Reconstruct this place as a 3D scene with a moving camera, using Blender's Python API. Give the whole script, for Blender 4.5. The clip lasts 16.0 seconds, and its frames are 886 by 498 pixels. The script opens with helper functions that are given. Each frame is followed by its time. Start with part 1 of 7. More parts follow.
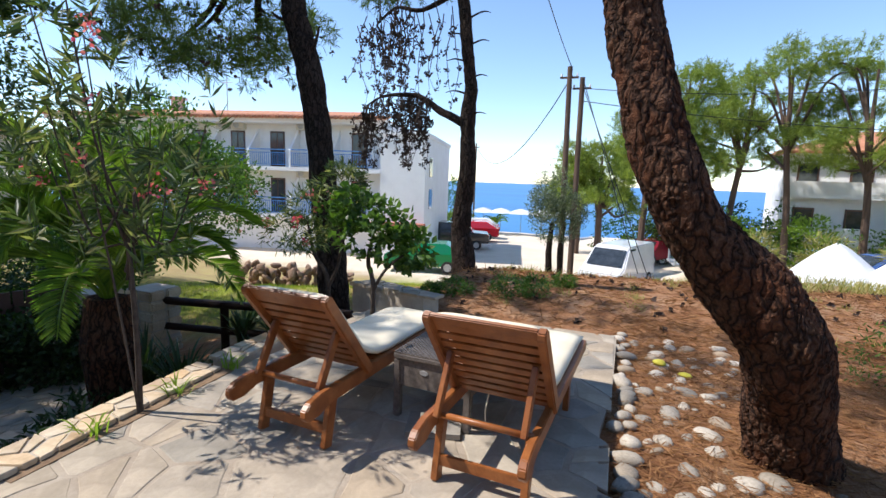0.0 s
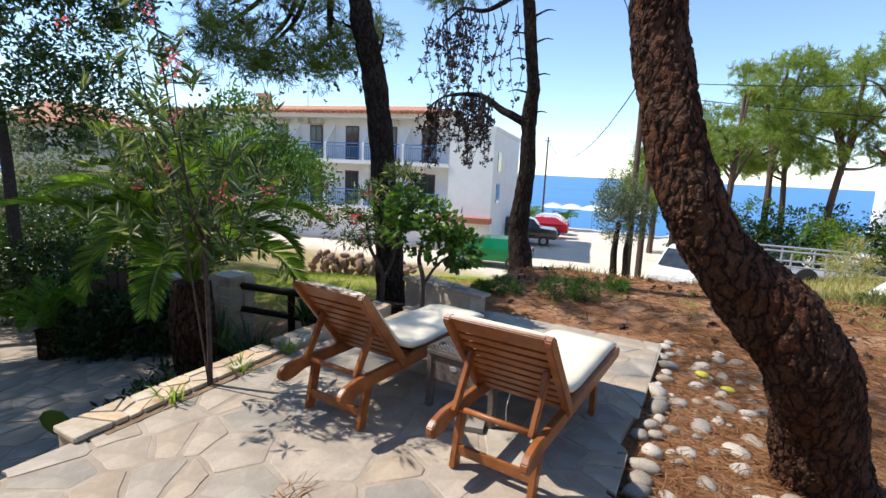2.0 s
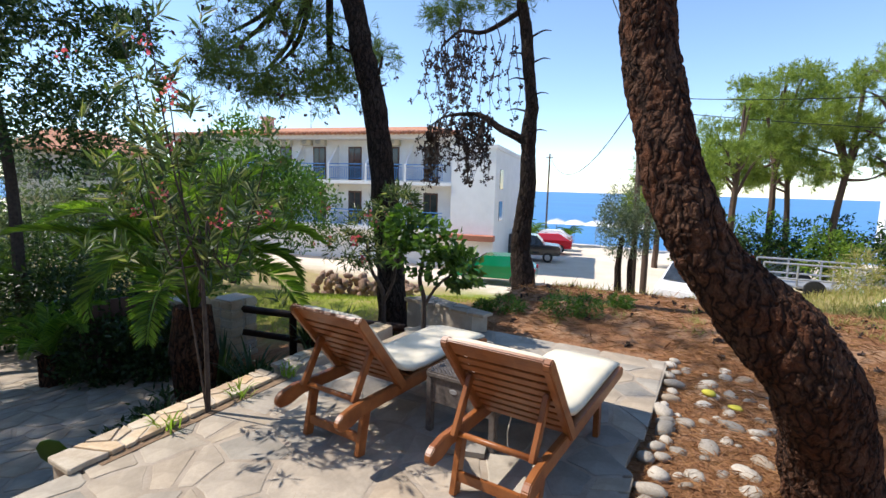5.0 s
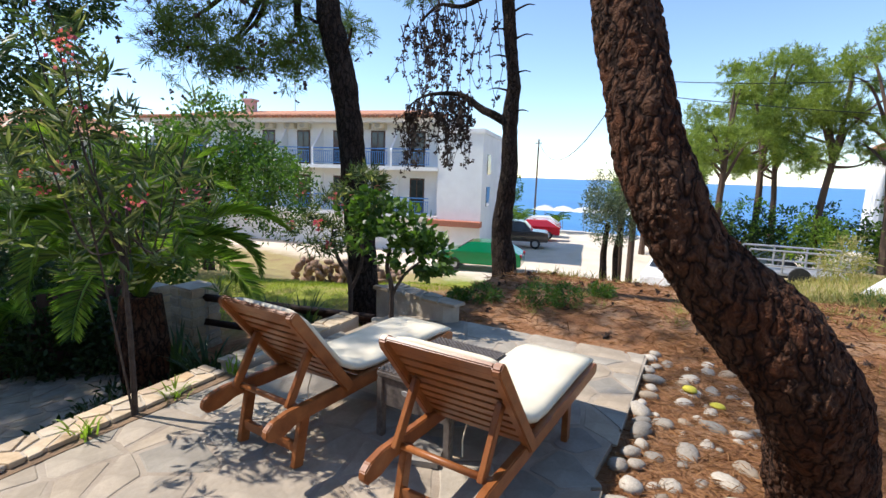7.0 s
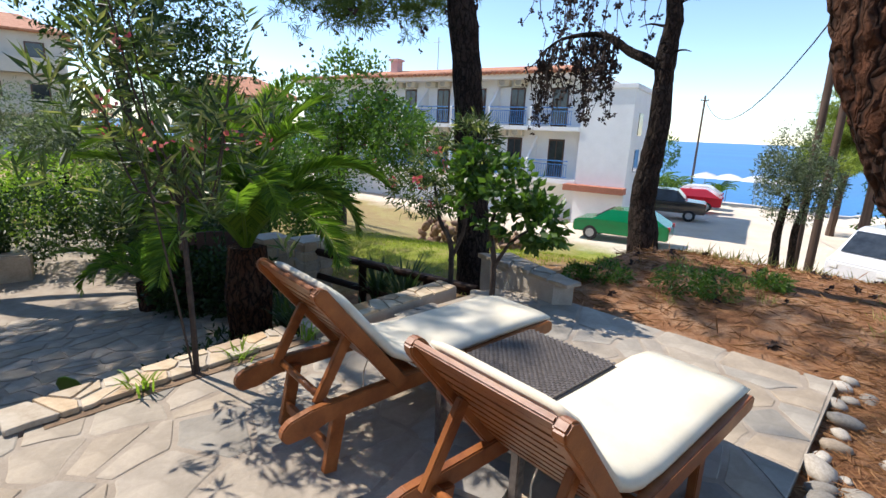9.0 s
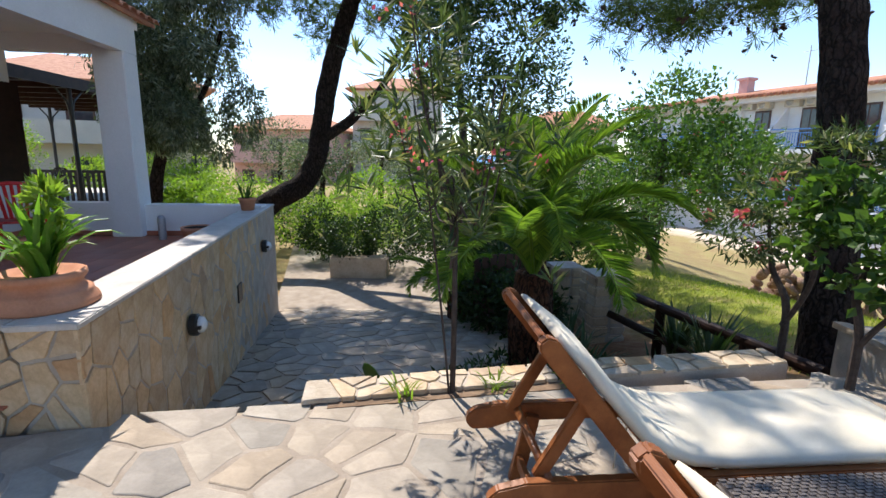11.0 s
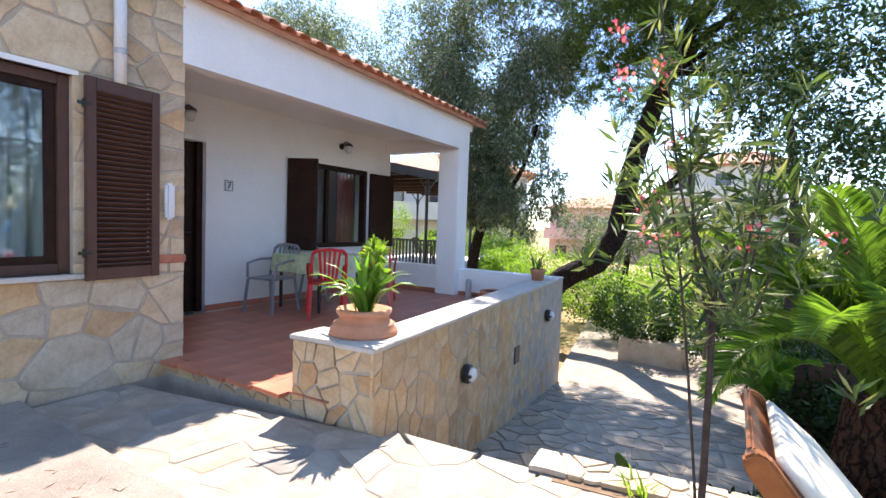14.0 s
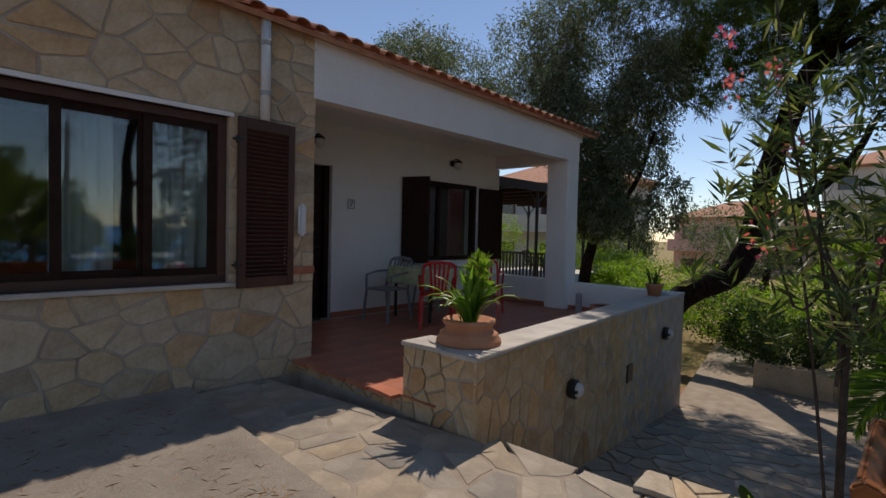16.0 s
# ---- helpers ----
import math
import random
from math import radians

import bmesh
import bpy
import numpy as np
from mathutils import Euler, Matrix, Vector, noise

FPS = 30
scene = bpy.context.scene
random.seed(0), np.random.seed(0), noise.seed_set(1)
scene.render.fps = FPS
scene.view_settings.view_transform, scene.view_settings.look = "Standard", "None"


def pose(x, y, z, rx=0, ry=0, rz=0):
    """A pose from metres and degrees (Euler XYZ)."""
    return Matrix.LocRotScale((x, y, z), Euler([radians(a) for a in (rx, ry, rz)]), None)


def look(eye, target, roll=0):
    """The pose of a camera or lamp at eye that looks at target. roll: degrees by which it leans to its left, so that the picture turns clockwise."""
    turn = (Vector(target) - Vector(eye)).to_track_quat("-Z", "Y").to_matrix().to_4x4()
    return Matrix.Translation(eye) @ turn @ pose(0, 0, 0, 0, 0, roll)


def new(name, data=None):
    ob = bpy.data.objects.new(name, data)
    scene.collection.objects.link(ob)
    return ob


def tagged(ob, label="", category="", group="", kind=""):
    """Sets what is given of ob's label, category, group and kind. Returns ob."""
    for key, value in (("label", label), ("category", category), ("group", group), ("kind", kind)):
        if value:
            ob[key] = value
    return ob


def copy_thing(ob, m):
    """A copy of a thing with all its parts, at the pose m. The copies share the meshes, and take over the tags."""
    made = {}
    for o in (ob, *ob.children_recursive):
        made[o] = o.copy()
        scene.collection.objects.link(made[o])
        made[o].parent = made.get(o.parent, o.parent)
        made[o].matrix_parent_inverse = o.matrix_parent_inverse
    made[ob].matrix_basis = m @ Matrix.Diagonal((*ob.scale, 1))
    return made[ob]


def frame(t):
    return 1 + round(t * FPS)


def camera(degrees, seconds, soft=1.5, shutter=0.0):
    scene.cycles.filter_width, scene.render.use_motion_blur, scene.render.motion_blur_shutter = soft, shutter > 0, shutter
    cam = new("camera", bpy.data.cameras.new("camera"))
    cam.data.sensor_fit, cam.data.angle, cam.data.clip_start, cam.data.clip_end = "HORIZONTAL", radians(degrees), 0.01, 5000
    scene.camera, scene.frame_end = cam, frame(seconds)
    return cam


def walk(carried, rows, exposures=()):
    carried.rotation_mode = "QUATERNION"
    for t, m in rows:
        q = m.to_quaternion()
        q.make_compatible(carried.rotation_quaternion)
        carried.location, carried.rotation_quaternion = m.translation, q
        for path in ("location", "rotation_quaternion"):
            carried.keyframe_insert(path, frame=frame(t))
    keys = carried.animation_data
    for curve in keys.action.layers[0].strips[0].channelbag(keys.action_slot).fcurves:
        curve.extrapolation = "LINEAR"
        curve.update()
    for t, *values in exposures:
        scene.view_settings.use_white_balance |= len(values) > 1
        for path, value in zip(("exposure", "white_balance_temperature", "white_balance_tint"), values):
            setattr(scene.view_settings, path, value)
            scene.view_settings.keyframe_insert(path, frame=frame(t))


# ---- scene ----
cam = camera(85.4, 16.0)
METRES, EYE, TILT, LEAN, TURN = 3.2, 1.6, -8.5, 0.0, 20.0
PATH = [
    (0, (-0.297, -0.009, 1.443), (-0.972, 1.853, 1.16), 2.0),
    (0.5, (-0.237, -0.111, 1.477), (-0.956, 1.734, 1.198), 2.8),
    (1, (-0.181, -0.096, 1.504), (-0.978, 1.714, 1.205), 3.2),
    (1.5, (-0.097, -0.09, 1.528), (-0.989, 1.672, 1.211), 3.0),
    (2, (-0.027, -0.088, 1.555), (-0.961, 1.651, 1.23), 2.7),
    (2.5, (0.009, -0.103, 1.584), (-0.933, 1.631, 1.259), 2.0),
    (3, (0.023, -0.12, 1.6), (-0.92, 1.619, 1.31), 2.1),
    (3.5, (0.013, -0.123, 1.592), (-0.945, 1.612, 1.328), 1.8),
    (3.7, (0.014, -0.105, 1.588), (-0.961, 1.624, 1.338), 0.9),
    (6, (-0.021, 0.028, 1.571), (-0.964, 1.772, 1.314), 2.1),
    (6.5, (-0.028, 0.158, 1.562), (-0.962, 1.905, 1.289), 1.9),
    (7, (0.027, 0.342, 1.529), (-0.889, 2.093, 1.222), 1.9),
    (7.5, (0.081, 0.554, 1.539), (-0.906, 2.258, 1.185), 2.5),
    (8, (0.046, 0.748, 1.507), (-1.032, 2.382, 1.099), 2.8),
    (8.2, (0.034, 0.81, 1.495), (-1.081, 2.412, 1.06), 2.6),
    (10.3, (-0.361, 1.364, 1.356), (-2.170, 2.105, 0.930), 2.1),
    (10.5, (-0.332, 1.385, 1.349), (-2.192, 1.990, 0.935), 1.8),
    (11, (-0.334, 1.434, 1.384), (-2.273, 1.739, 0.994), 1.0),
    (11.5, (-0.304, 1.506, 1.367), (-2.277, 1.545, 1.042), 1.5),
    (12, (-0.256, 1.530, 1.337), (-2.227, 1.340, 1.054), 2.0),
    (12.5, (-0.242, 1.536, 1.324), (-2.186, 1.143, 1.068), 2.2),
    (13, (-0.261, 1.599, 1.332), (-2.169, 1.042, 1.113), 2.1),
    (13.5, (-0.298, 1.692, 1.338), (-2.146, 0.943, 1.182), 2.3),
    (14, (-0.282, 1.785, 1.369), (-2.058, 0.871, 1.263), 2.0),
    (14.5, (-0.223, 1.850, 1.402), (-1.933, 0.816, 1.320), 1.8),
    (15, (-0.200, 1.888, 1.379), (-1.846, 0.755, 1.306), 2.1),
    (15.5, (-0.202, 1.908, 1.380), (-1.783, 0.687, 1.289), 2.1),
    (16, (-0.209, 1.910, 1.382), (-1.726, 0.609, 1.315), 1.4),
]
EXPOSURES = [(0, 0.66, 6200, 12), (8, 0.68, 6250, 12), (10.5, 0.76, 6200, 13), (12, 1.12, 6350, 14), (13.5, 1.7, 6400, 16), (15, 1.86, 6350, 19), (15.3, 1.5, 6250, 19), (15.6, 0.82, 6300, 18), (16, -0.42, 6900, 16)]
walk(cam, [(t, look(eye, target, roll)) for t, eye, target, roll in PATH], EXPOSURES)

# world, sun, exposure
SUN = Vector((-0.40, -0.14, 0.545)).normalized()
world = bpy.data.worlds.new("sky")
scene.world = world
world.use_nodes = True
wn = world.node_tree
sky = wn.nodes.new("ShaderNodeTexSky")
sky.sky_type = "NISHITA"
sky.sun_disc = False
sky.sun_elevation = math.asin(SUN.z)
sky.sun_rotation = math.atan2(SUN.x, SUN.y)
sky.air_density, sky.dust_density, sky.ozone_density = 0.95, 0.0, 2.6
wn.nodes["Background"].inputs[1].default_value = 0.15
wn.links.new(sky.outputs[0], wn.nodes["Background"].inputs[0])
sun = bpy.data.lights.new("sun", "SUN")
sun.energy, sun.angle, sun.color = 4.2, radians(0.55), (1.0, 0.93, 0.82)
new("sun", sun).matrix_world = look(SUN * 50, (0, 0, 0))

# ---- materials ----


def ramp(nt, fac, stops):
    r = nt.nodes.new("ShaderNodeValToRGB")
    els = r.color_ramp.elements
    while len(els) < len(stops):
        els.new(0.5)
    for e, (p, c) in zip(els, stops):
        e.position, e.color = p, (*c, 1)
    nt.links.new(fac, r.inputs[0])
    return r.outputs[0]


def noise_fac(nt, scale, detail=5, rough=0.6, stretch=(1, 1, 1)):
    tc = nt.nodes.new("ShaderNodeTexCoord")
    mp = nt.nodes.new("ShaderNodeMapping")
    mp.inputs["Scale"].default_value = stretch
    nz = nt.nodes.new("ShaderNodeTexNoise")
    nz.inputs["Scale"].default_value, nz.inputs["Detail"].default_value, nz.inputs["Roughness"].default_value = scale, detail, rough
    nt.links.new(tc.outputs["Object"], mp.inputs[0])
    nt.links.new(mp.outputs[0], nz.inputs["Vector"])
    return nz.outputs["Fac"]


def blend(nt, mode, fac, a, b):
    m = nt.nodes.new("ShaderNodeMix")
    m.data_type, m.blend_type = "RGBA", mode
    if isinstance(fac, float):
        m.inputs[0].default_value = fac
    else:
        nt.links.new(fac, m.inputs[0])
    for i, v in ((6, a), (7, b)):
        if isinstance(v, tuple):
            m.inputs[i].default_value = (*v, 1)
        else:
            nt.links.new(v, m.inputs[i])
    return m.outputs[2]


def base_mat(name):
    m = bpy.data.materials.new(name)
    m.use_nodes = True
    return m, m.node_tree, m.node_tree.nodes["Principled BSDF"]


def bump(nt, bsdf, fac, strength, dist=0.02):
    b = nt.nodes.new("ShaderNodeBump")
    b.inputs["Strength"].default_value, b.inputs["Distance"].default_value = strength, dist
    nt.links.new(fac, b.inputs["Height"])
    nt.links.new(b.outputs[0], bsdf.inputs["Normal"])


def surface(name, stops, scale=6.0, rough=0.8, fine=60.0, bumps=0.3, dist=0.01, stretch=(1, 1, 1), vary=None, metal=0.0, dirt=0.25, spec=0.4):
    """Two-scale procedural surface; vary: colours picked per object or per island."""
    m, nt, b = base_mat(name)
    col = ramp(nt, noise_fac(nt, scale, stretch=stretch), stops)
    if vary:
        src = nt.nodes.new("ShaderNodeObjectInfo").outputs["Random"] if vary[0] == "object" else nt.nodes.new("ShaderNodeNewGeometry").outputs["Random Per Island"]
        col = blend(nt, "MULTIPLY", 1.0, col, ramp(nt, src, vary[1]))
    f2 = noise_fac(nt, fine, 6, 0.7, stretch)
    col = blend(nt, "MULTIPLY", dirt, col, ramp(nt, f2, [(0.3, (0.35, 0.33, 0.3)), (0.65, (1, 1, 1))]))
    nt.links.new(col, b.inputs["Base Color"])
    b.inputs["Roughness"].default_value, b.inputs["Metallic"].default_value = rough, metal
    b.inputs["Specular IOR Level"].default_value = spec
    if bumps:
        bump(nt, b, f2, bumps, dist)
    return m


def leafy(name, dark, light, back=0.45, rough=0.45, third=None):
    m, nt, b = base_mat(name)
    rnd = nt.nodes.new("ShaderNodeNewGeometry").outputs["Random Per Island"]
    stops = [(0.0, dark), (0.75, light)] + ([(0.97, third)] if third else [])
    col = ramp(nt, rnd, stops)
    col = blend(nt, "MULTIPLY", 0.5, col, ramp(nt, noise_fac(nt, 1.3, 2), [(0.3, (0.5, 0.55, 0.5)), (0.7, (1, 1, 1))]))
    nt.links.new(col, b.inputs["Base Color"])
    b.inputs["Roughness"].default_value = rough
    b.inputs["Specular IOR Level"].default_value = 0.35
    tr = nt.nodes.new("ShaderNodeBsdfTranslucent")
    hs = blend(nt, "MULTIPLY", 1.0, col, (1.5, 1.7, 0.7))
    nt.links.new(hs, tr.inputs[0])
    mx = nt.nodes.new("ShaderNodeMixShader")
    mx.inputs[0].default_value = back
    nt.links.new(b.outputs[0], mx.inputs[1])
    nt.links.new(tr.outputs[0], mx.inputs[2])
    nt.links.new(mx.outputs[0], nt.nodes["Material Output"].inputs[0])
    return m


def glassy(name, tint=(0.9, 0.95, 0.95), rough=0.02):
    m, nt, b = base_mat(name)
    b.inputs["Base Color"].default_value = (*tint, 1)
    b.inputs["Roughness"].default_value = rough
    b.inputs["Transmission Weight"].default_value = 1.0
    b.inputs["IOR"].default_value = 1.52
    return m


STONE_TINTS = [(0.0, (0.98, 0.76, 0.52)), (0.2, (1.0, 0.94, 0.84)), (0.4, (0.80, 0.78, 0.75)), (0.55, (1.0, 0.86, 0.70)), (0.75, (1.0, 0.93, 0.80)), (0.9, (0.72, 0.66, 0.60)), (1.0, (0.95, 0.66, 0.40))]
PAVE_TINTS = [(0.0, (0.70, 0.70, 0.68)), (0.3, (1.0, 0.97, 0.91)), (0.55, (0.96, 0.84, 0.69)), (0.8, (1.0, 0.94, 0.86)), (1.0, (0.64, 0.65, 0.66))]
M_PAVE = surface("paving_stone", [(0.3, (0.29, 0.26, 0.22)), (0.7, (0.51, 0.455, 0.385))], 3.0, 0.8, 35, 0.5, 0.008, vary=("object", PAVE_TINTS))
M_JOINT = surface("mortar", [(0.3, (0.40, 0.33, 0.26)), (0.7, (0.54, 0.47, 0.38))], 5.0, 0.95, 90, 0.6, 0.006)
M_GROUT = surface("pale_grout", [(0.3, (0.30, 0.24, 0.18)), (0.7, (0.44, 0.37, 0.29))], 5.0, 0.95, 90, 0.6, 0.006)
M_WALLSTONE = surface("facing_stone", [(0.25, (0.50, 0.35, 0.21)), (0.5, (0.66, 0.51, 0.34)), (0.75, (0.72, 0.62, 0.48))], 5.0, 0.85, 40, 0.5, 0.012, vary=("object", STONE_TINTS))
M_HOUSESTONE = surface("house_stone", [(0.25, (0.48, 0.38, 0.28)), (0.5, (0.62, 0.53, 0.41)), (0.75, (0.70, 0.63, 0.53))], 5.0, 0.85, 40, 0.5, 0.012, vary=("object", STONE_TINTS))
M_CAP = surface("marble_coping", [(0.3, (0.42, 0.38, 0.33)), (0.7, (0.62, 0.57, 0.51))], 4.0, 0.6, 50, 0.2, 0.004)
M_WHITE = surface("white_render", [(0.3, (0.79, 0.78, 0.77)), (0.7, (0.87, 0.865, 0.855))], 1.2, 0.9, 45, 0.25, 0.006, dirt=0.12)
M_TILE = surface("terracotta_tile", [(0.3, (0.44, 0.14, 0.08)), (0.7, (0.60, 0.23, 0.135))], 2.0, 0.42, 60, 0.1, 0.003, vary=("object", [(0, (0.85, 0.85, 0.85)), (1, (1.1, 1.05, 1.0))]))
M_CONC = surface("washed_concrete", [(0.3, (0.28, 0.235, 0.19)), (0.7, (0.43, 0.37, 0.30))], 2.5, 0.95, 110, 0.9, 0.008, dirt=0.5)
M_WOOD = surface("varnished_teak", [(0.3, (0.19, 0.058, 0.016)), (0.7, (0.36, 0.13, 0.038))], 9.0, 0.38, 70, 0.2, 0.003, stretch=(1, 1, 1))
M_DARKWOOD = surface("dark_stained_wood", [(0.3, (0.020, 0.009, 0.006)), (0.7, (0.042, 0.019, 0.012))], 8.0, 0.5, 80, 0.2, 0.003, spec=0.15)
M_SHUTTER = surface("brown_shutter_paint", [(0.3, (0.075, 0.035, 0.025)), (0.7, (0.11, 0.052, 0.036))], 5.0, 0.5, 80, 0.15, 0.003)
M_CUSHION = surface("cream_cotton", [(0.3, (0.72, 0.63, 0.46)), (0.7, (0.82, 0.74, 0.58))], 5.0, 0.95, 150, 0.2, 0.004, dirt=0.12)
M_RATTAN = surface("brown_rattan", [(0.3, (0.09, 0.075, 0.065)), (0.7, (0.20, 0.17, 0.15))], 40.0, 0.45, 120, 0.6, 0.004)


def bark(name, dark, mid, light, scale):
    """Scaly bark: tall plates parted by dark furrows."""
    m, nt, bs = base_mat(name)
    tc = nt.nodes.new("ShaderNodeTexCoord")
    mp = nt.nodes.new("ShaderNodeMapping")
    mp.inputs["Scale"].default_value = (1, 1, 0.26)
    nz = nt.nodes.new("ShaderNodeTexNoise")
    nz.inputs["Scale"].default_value = 14
    add = nt.nodes.new("ShaderNodeVectorMath")
    add.operation = "MULTIPLY_ADD"
    add.inputs[1].default_value = (0.09, 0.09, 0.09)
    nt.links.new(tc.outputs["Object"], nz.inputs["Vector"])
    nt.links.new(nz.outputs["Color"], add.inputs[0])
    nt.links.new(tc.outputs["Object"], add.inputs[2])
    nt.links.new(add.outputs[0], mp.inputs[0])
    fac = []
    for sc in (scale, scale * 2.7):
        vo = nt.nodes.new("ShaderNodeTexVoronoi")
        vo.feature = "DISTANCE_TO_EDGE"
        vo.inputs["Scale"].default_value = sc
        nt.links.new(mp.outputs[0], vo.inputs["Vector"])
        fac.append(ramp(nt, vo.outputs["Distance"], [(0.0, (0, 0, 0)), (0.16, (0.75, 0.75, 0.75)), (0.5, (1, 1, 1))]))
    h = blend(nt, "MULTIPLY", 0.45, fac[0], fac[1])
    h = blend(nt, "MULTIPLY", 0.5, h, ramp(nt, noise_fac(nt, 55, 6, 0.7), [(0.3, (0.3, 0.3, 0.3)), (0.65, (1, 1, 1))]))
    tone = ramp(nt, noise_fac(nt, 4.5, 4), [(0.35, mid), (0.65, light)])
    col = blend(nt, "MIX", h, dark, tone)
    nt.links.new(col, bs.inputs["Base Color"])
    bs.inputs["Roughness"].default_value = 0.95
    bs.inputs["Specular IOR Level"].default_value = 0.15
    bump(nt, bs, h, 1.0, 0.035)
    return m


M_BARK = bark("pine_bark", (0.014, 0.008, 0.006), (0.19, 0.072, 0.034), (0.21, 0.115, 0.072), 17)
M_BARKDARK = bark("dark_pine_bark", (0.012, 0.009, 0.007), (0.060, 0.036, 0.026), (0.10, 0.072, 0.055), 20)
M_TWIG = surface("grey_twig", [(0.3, (0.04, 0.028, 0.022)), (0.7, (0.09, 0.066, 0.052))], 20.0, 0.9, 80, 0.4, 0.004)
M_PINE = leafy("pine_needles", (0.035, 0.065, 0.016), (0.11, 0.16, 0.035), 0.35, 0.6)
# paler copy of M_PINE: sunlight on the far crowns is in the colour
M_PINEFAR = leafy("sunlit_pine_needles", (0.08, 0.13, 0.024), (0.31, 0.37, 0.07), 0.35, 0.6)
M_OLIVE = leafy("olive_leaves", (0.055, 0.075, 0.045), (0.16, 0.19, 0.12), 0.3, 0.5, (0.30, 0.33, 0.26))
M_OLEANDER = leafy("oleander_leaves", (0.030, 0.055, 0.020), (0.11, 0.15, 0.055), 0.35, 0.4, (0.38, 0.36, 0.17))
M_PALM = leafy("palm_fronds", (0.06, 0.13, 0.02), (0.24, 0.35, 0.055), 0.45, 0.35)
M_BUSH = leafy("bush_leaves", (0.03, 0.075, 0.015), (0.11, 0.19, 0.035), 0.4, 0.4)
M_LIME = leafy("lime_foliage", (0.11, 0.20, 0.025), (0.28, 0.38, 0.06), 0.45, 0.5)
M_DARKBUSH = leafy("dark_leaves", (0.016, 0.035, 0.010), (0.05, 0.085, 0.022), 0.3, 0.4)
M_MIDBUSH = leafy("shrub_leaves", (0.022, 0.050, 0.014), (0.075, 0.125, 0.03), 0.35, 0.4, (0.30, 0.34, 0.16))
M_BLADE = leafy("strap_leaves", (0.05, 0.13, 0.02), (0.16, 0.30, 0.04), 0.45, 0.35, (0.55, 0.55, 0.3))
M_YUCCA = leafy("yucca_blades", (0.02, 0.045, 0.02), (0.06, 0.10, 0.035), 0.2, 0.35)
M_FLOWER = leafy("pink_flowers", (0.55, 0.05, 0.16), (0.75, 0.20, 0.26), 0.4, 0.6)
M_CONE = surface("pine_cone", [(0.3, (0.03, 0.02, 0.016)), (0.7, (0.07, 0.045, 0.035))], 30, 0.9, 90, 0.4)
M_POT = surface("terracotta_pot", [(0.3, (0.50, 0.20, 0.10)), (0.7, (0.64, 0.31, 0.18))], 4, 0.85, 60, 0.2, 0.004)
M_BLACK = surface("black_metal", [(0.3, (0.015, 0.015, 0.015)), (0.7, (0.03, 0.03, 0.03))], 20, 0.4, 80, 0.05)
M_OPAL = surface("opal_glass", [(0.3, (0.72, 0.72, 0.70)), (0.7, (0.8, 0.8, 0.78))], 5, 0.25, 60, 0.0)
M_RED = surface("red_plastic", [(0.3, (0.50, 0.015, 0.02)), (0.7, (0.60, 0.03, 0.03))], 8, 0.35, 60, 0.0)
M_GREYP = surface("grey_plastic", [(0.3, (0.20, 0.21, 0.23)), (0.7, (0.27, 0.28, 0.30))], 8, 0.4, 60, 0.0)
M_CLOTH = surface("green_checked_cloth", [(0.35, (0.42, 0.50, 0.28)), (0.65, (0.66, 0.68, 0.46))], 14, 0.9, 120, 0.2)
M_CURTAIN = surface("sheer_curtain", [(0.3, (0.55, 0.58, 0.58)), (0.7, (0.72, 0.75, 0.75))], 6, 0.9, 90, 0.1, stretch=(1, 1, 0.1))
M_REDCURTAIN = surface("red_curtain", [(0.3, (0.15, 0.025, 0.03)), (0.7, (0.22, 0.045, 0.05))], 6, 0.9, 90, 0.1)
# the dimness of the rooms is put into this dark plaster colour
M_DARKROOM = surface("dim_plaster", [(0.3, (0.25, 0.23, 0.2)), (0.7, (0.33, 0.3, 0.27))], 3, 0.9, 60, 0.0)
M_BRICK = surface("red_brick", [(0.3, (0.36, 0.12, 0.07)), (0.7, (0.50, 0.20, 0.12))], 12, 0.9, 60, 0.4)
M_ROOFTILE = surface("clay_roof_tile", [(0.3, (0.42, 0.17, 0.09)), (0.7, (0.60, 0.30, 0.17))], 5, 0.85, 40, 0.3, vary=("island", [(0, (0.75, 0.75, 0.75)), (1, (1.1, 1.05, 1.0))]))
M_PIPE = surface("white_pvc", [(0.3, (0.66, 0.67, 0.68)), (0.7, (0.74, 0.75, 0.76))], 6, 0.4, 60, 0.0)
M_PEBBLE = surface("white_pebble", [(0.3, (0.46, 0.42, 0.37)), (0.7, (0.70, 0.66, 0.60))], 6, 0.7, 60, 0.3, 0.004, vary=("object", [(0, (0.34, 0.33, 0.31)), (0.35, (0.62, 0.58, 0.52)), (0.6, (0.95, 0.90, 0.82)), (0.8, (0.5, 0.46, 0.40)), (1, (0.62, 0.48, 0.34))]))
M_YELLOW = surface("yellow_stone_paint", [(0.3, (0.55, 0.48, 0.04)), (0.7, (0.66, 0.58, 0.08))], 8, 0.7, 60, 0.2)
M_BLUEMETAL = surface("blue_painted_rail", [(0.3, (0.06, 0.22, 0.58)), (0.7, (0.10, 0.30, 0.66))], 8, 0.5, 60, 0.0)
M_DARKGLASS = surface("dark_window_glass", [(0.3, (0.02, 0.025, 0.03)), (0.7, (0.05, 0.06, 0.07))], 3, 0.08, 60, 0.0, spec=0.6)
M_GREYMETAL = surface("galvanised_metal", [(0.3, (0.35, 0.35, 0.36)), (0.7, (0.5, 0.5, 0.5))], 10, 0.5, 60, 0.1, metal=0.4)
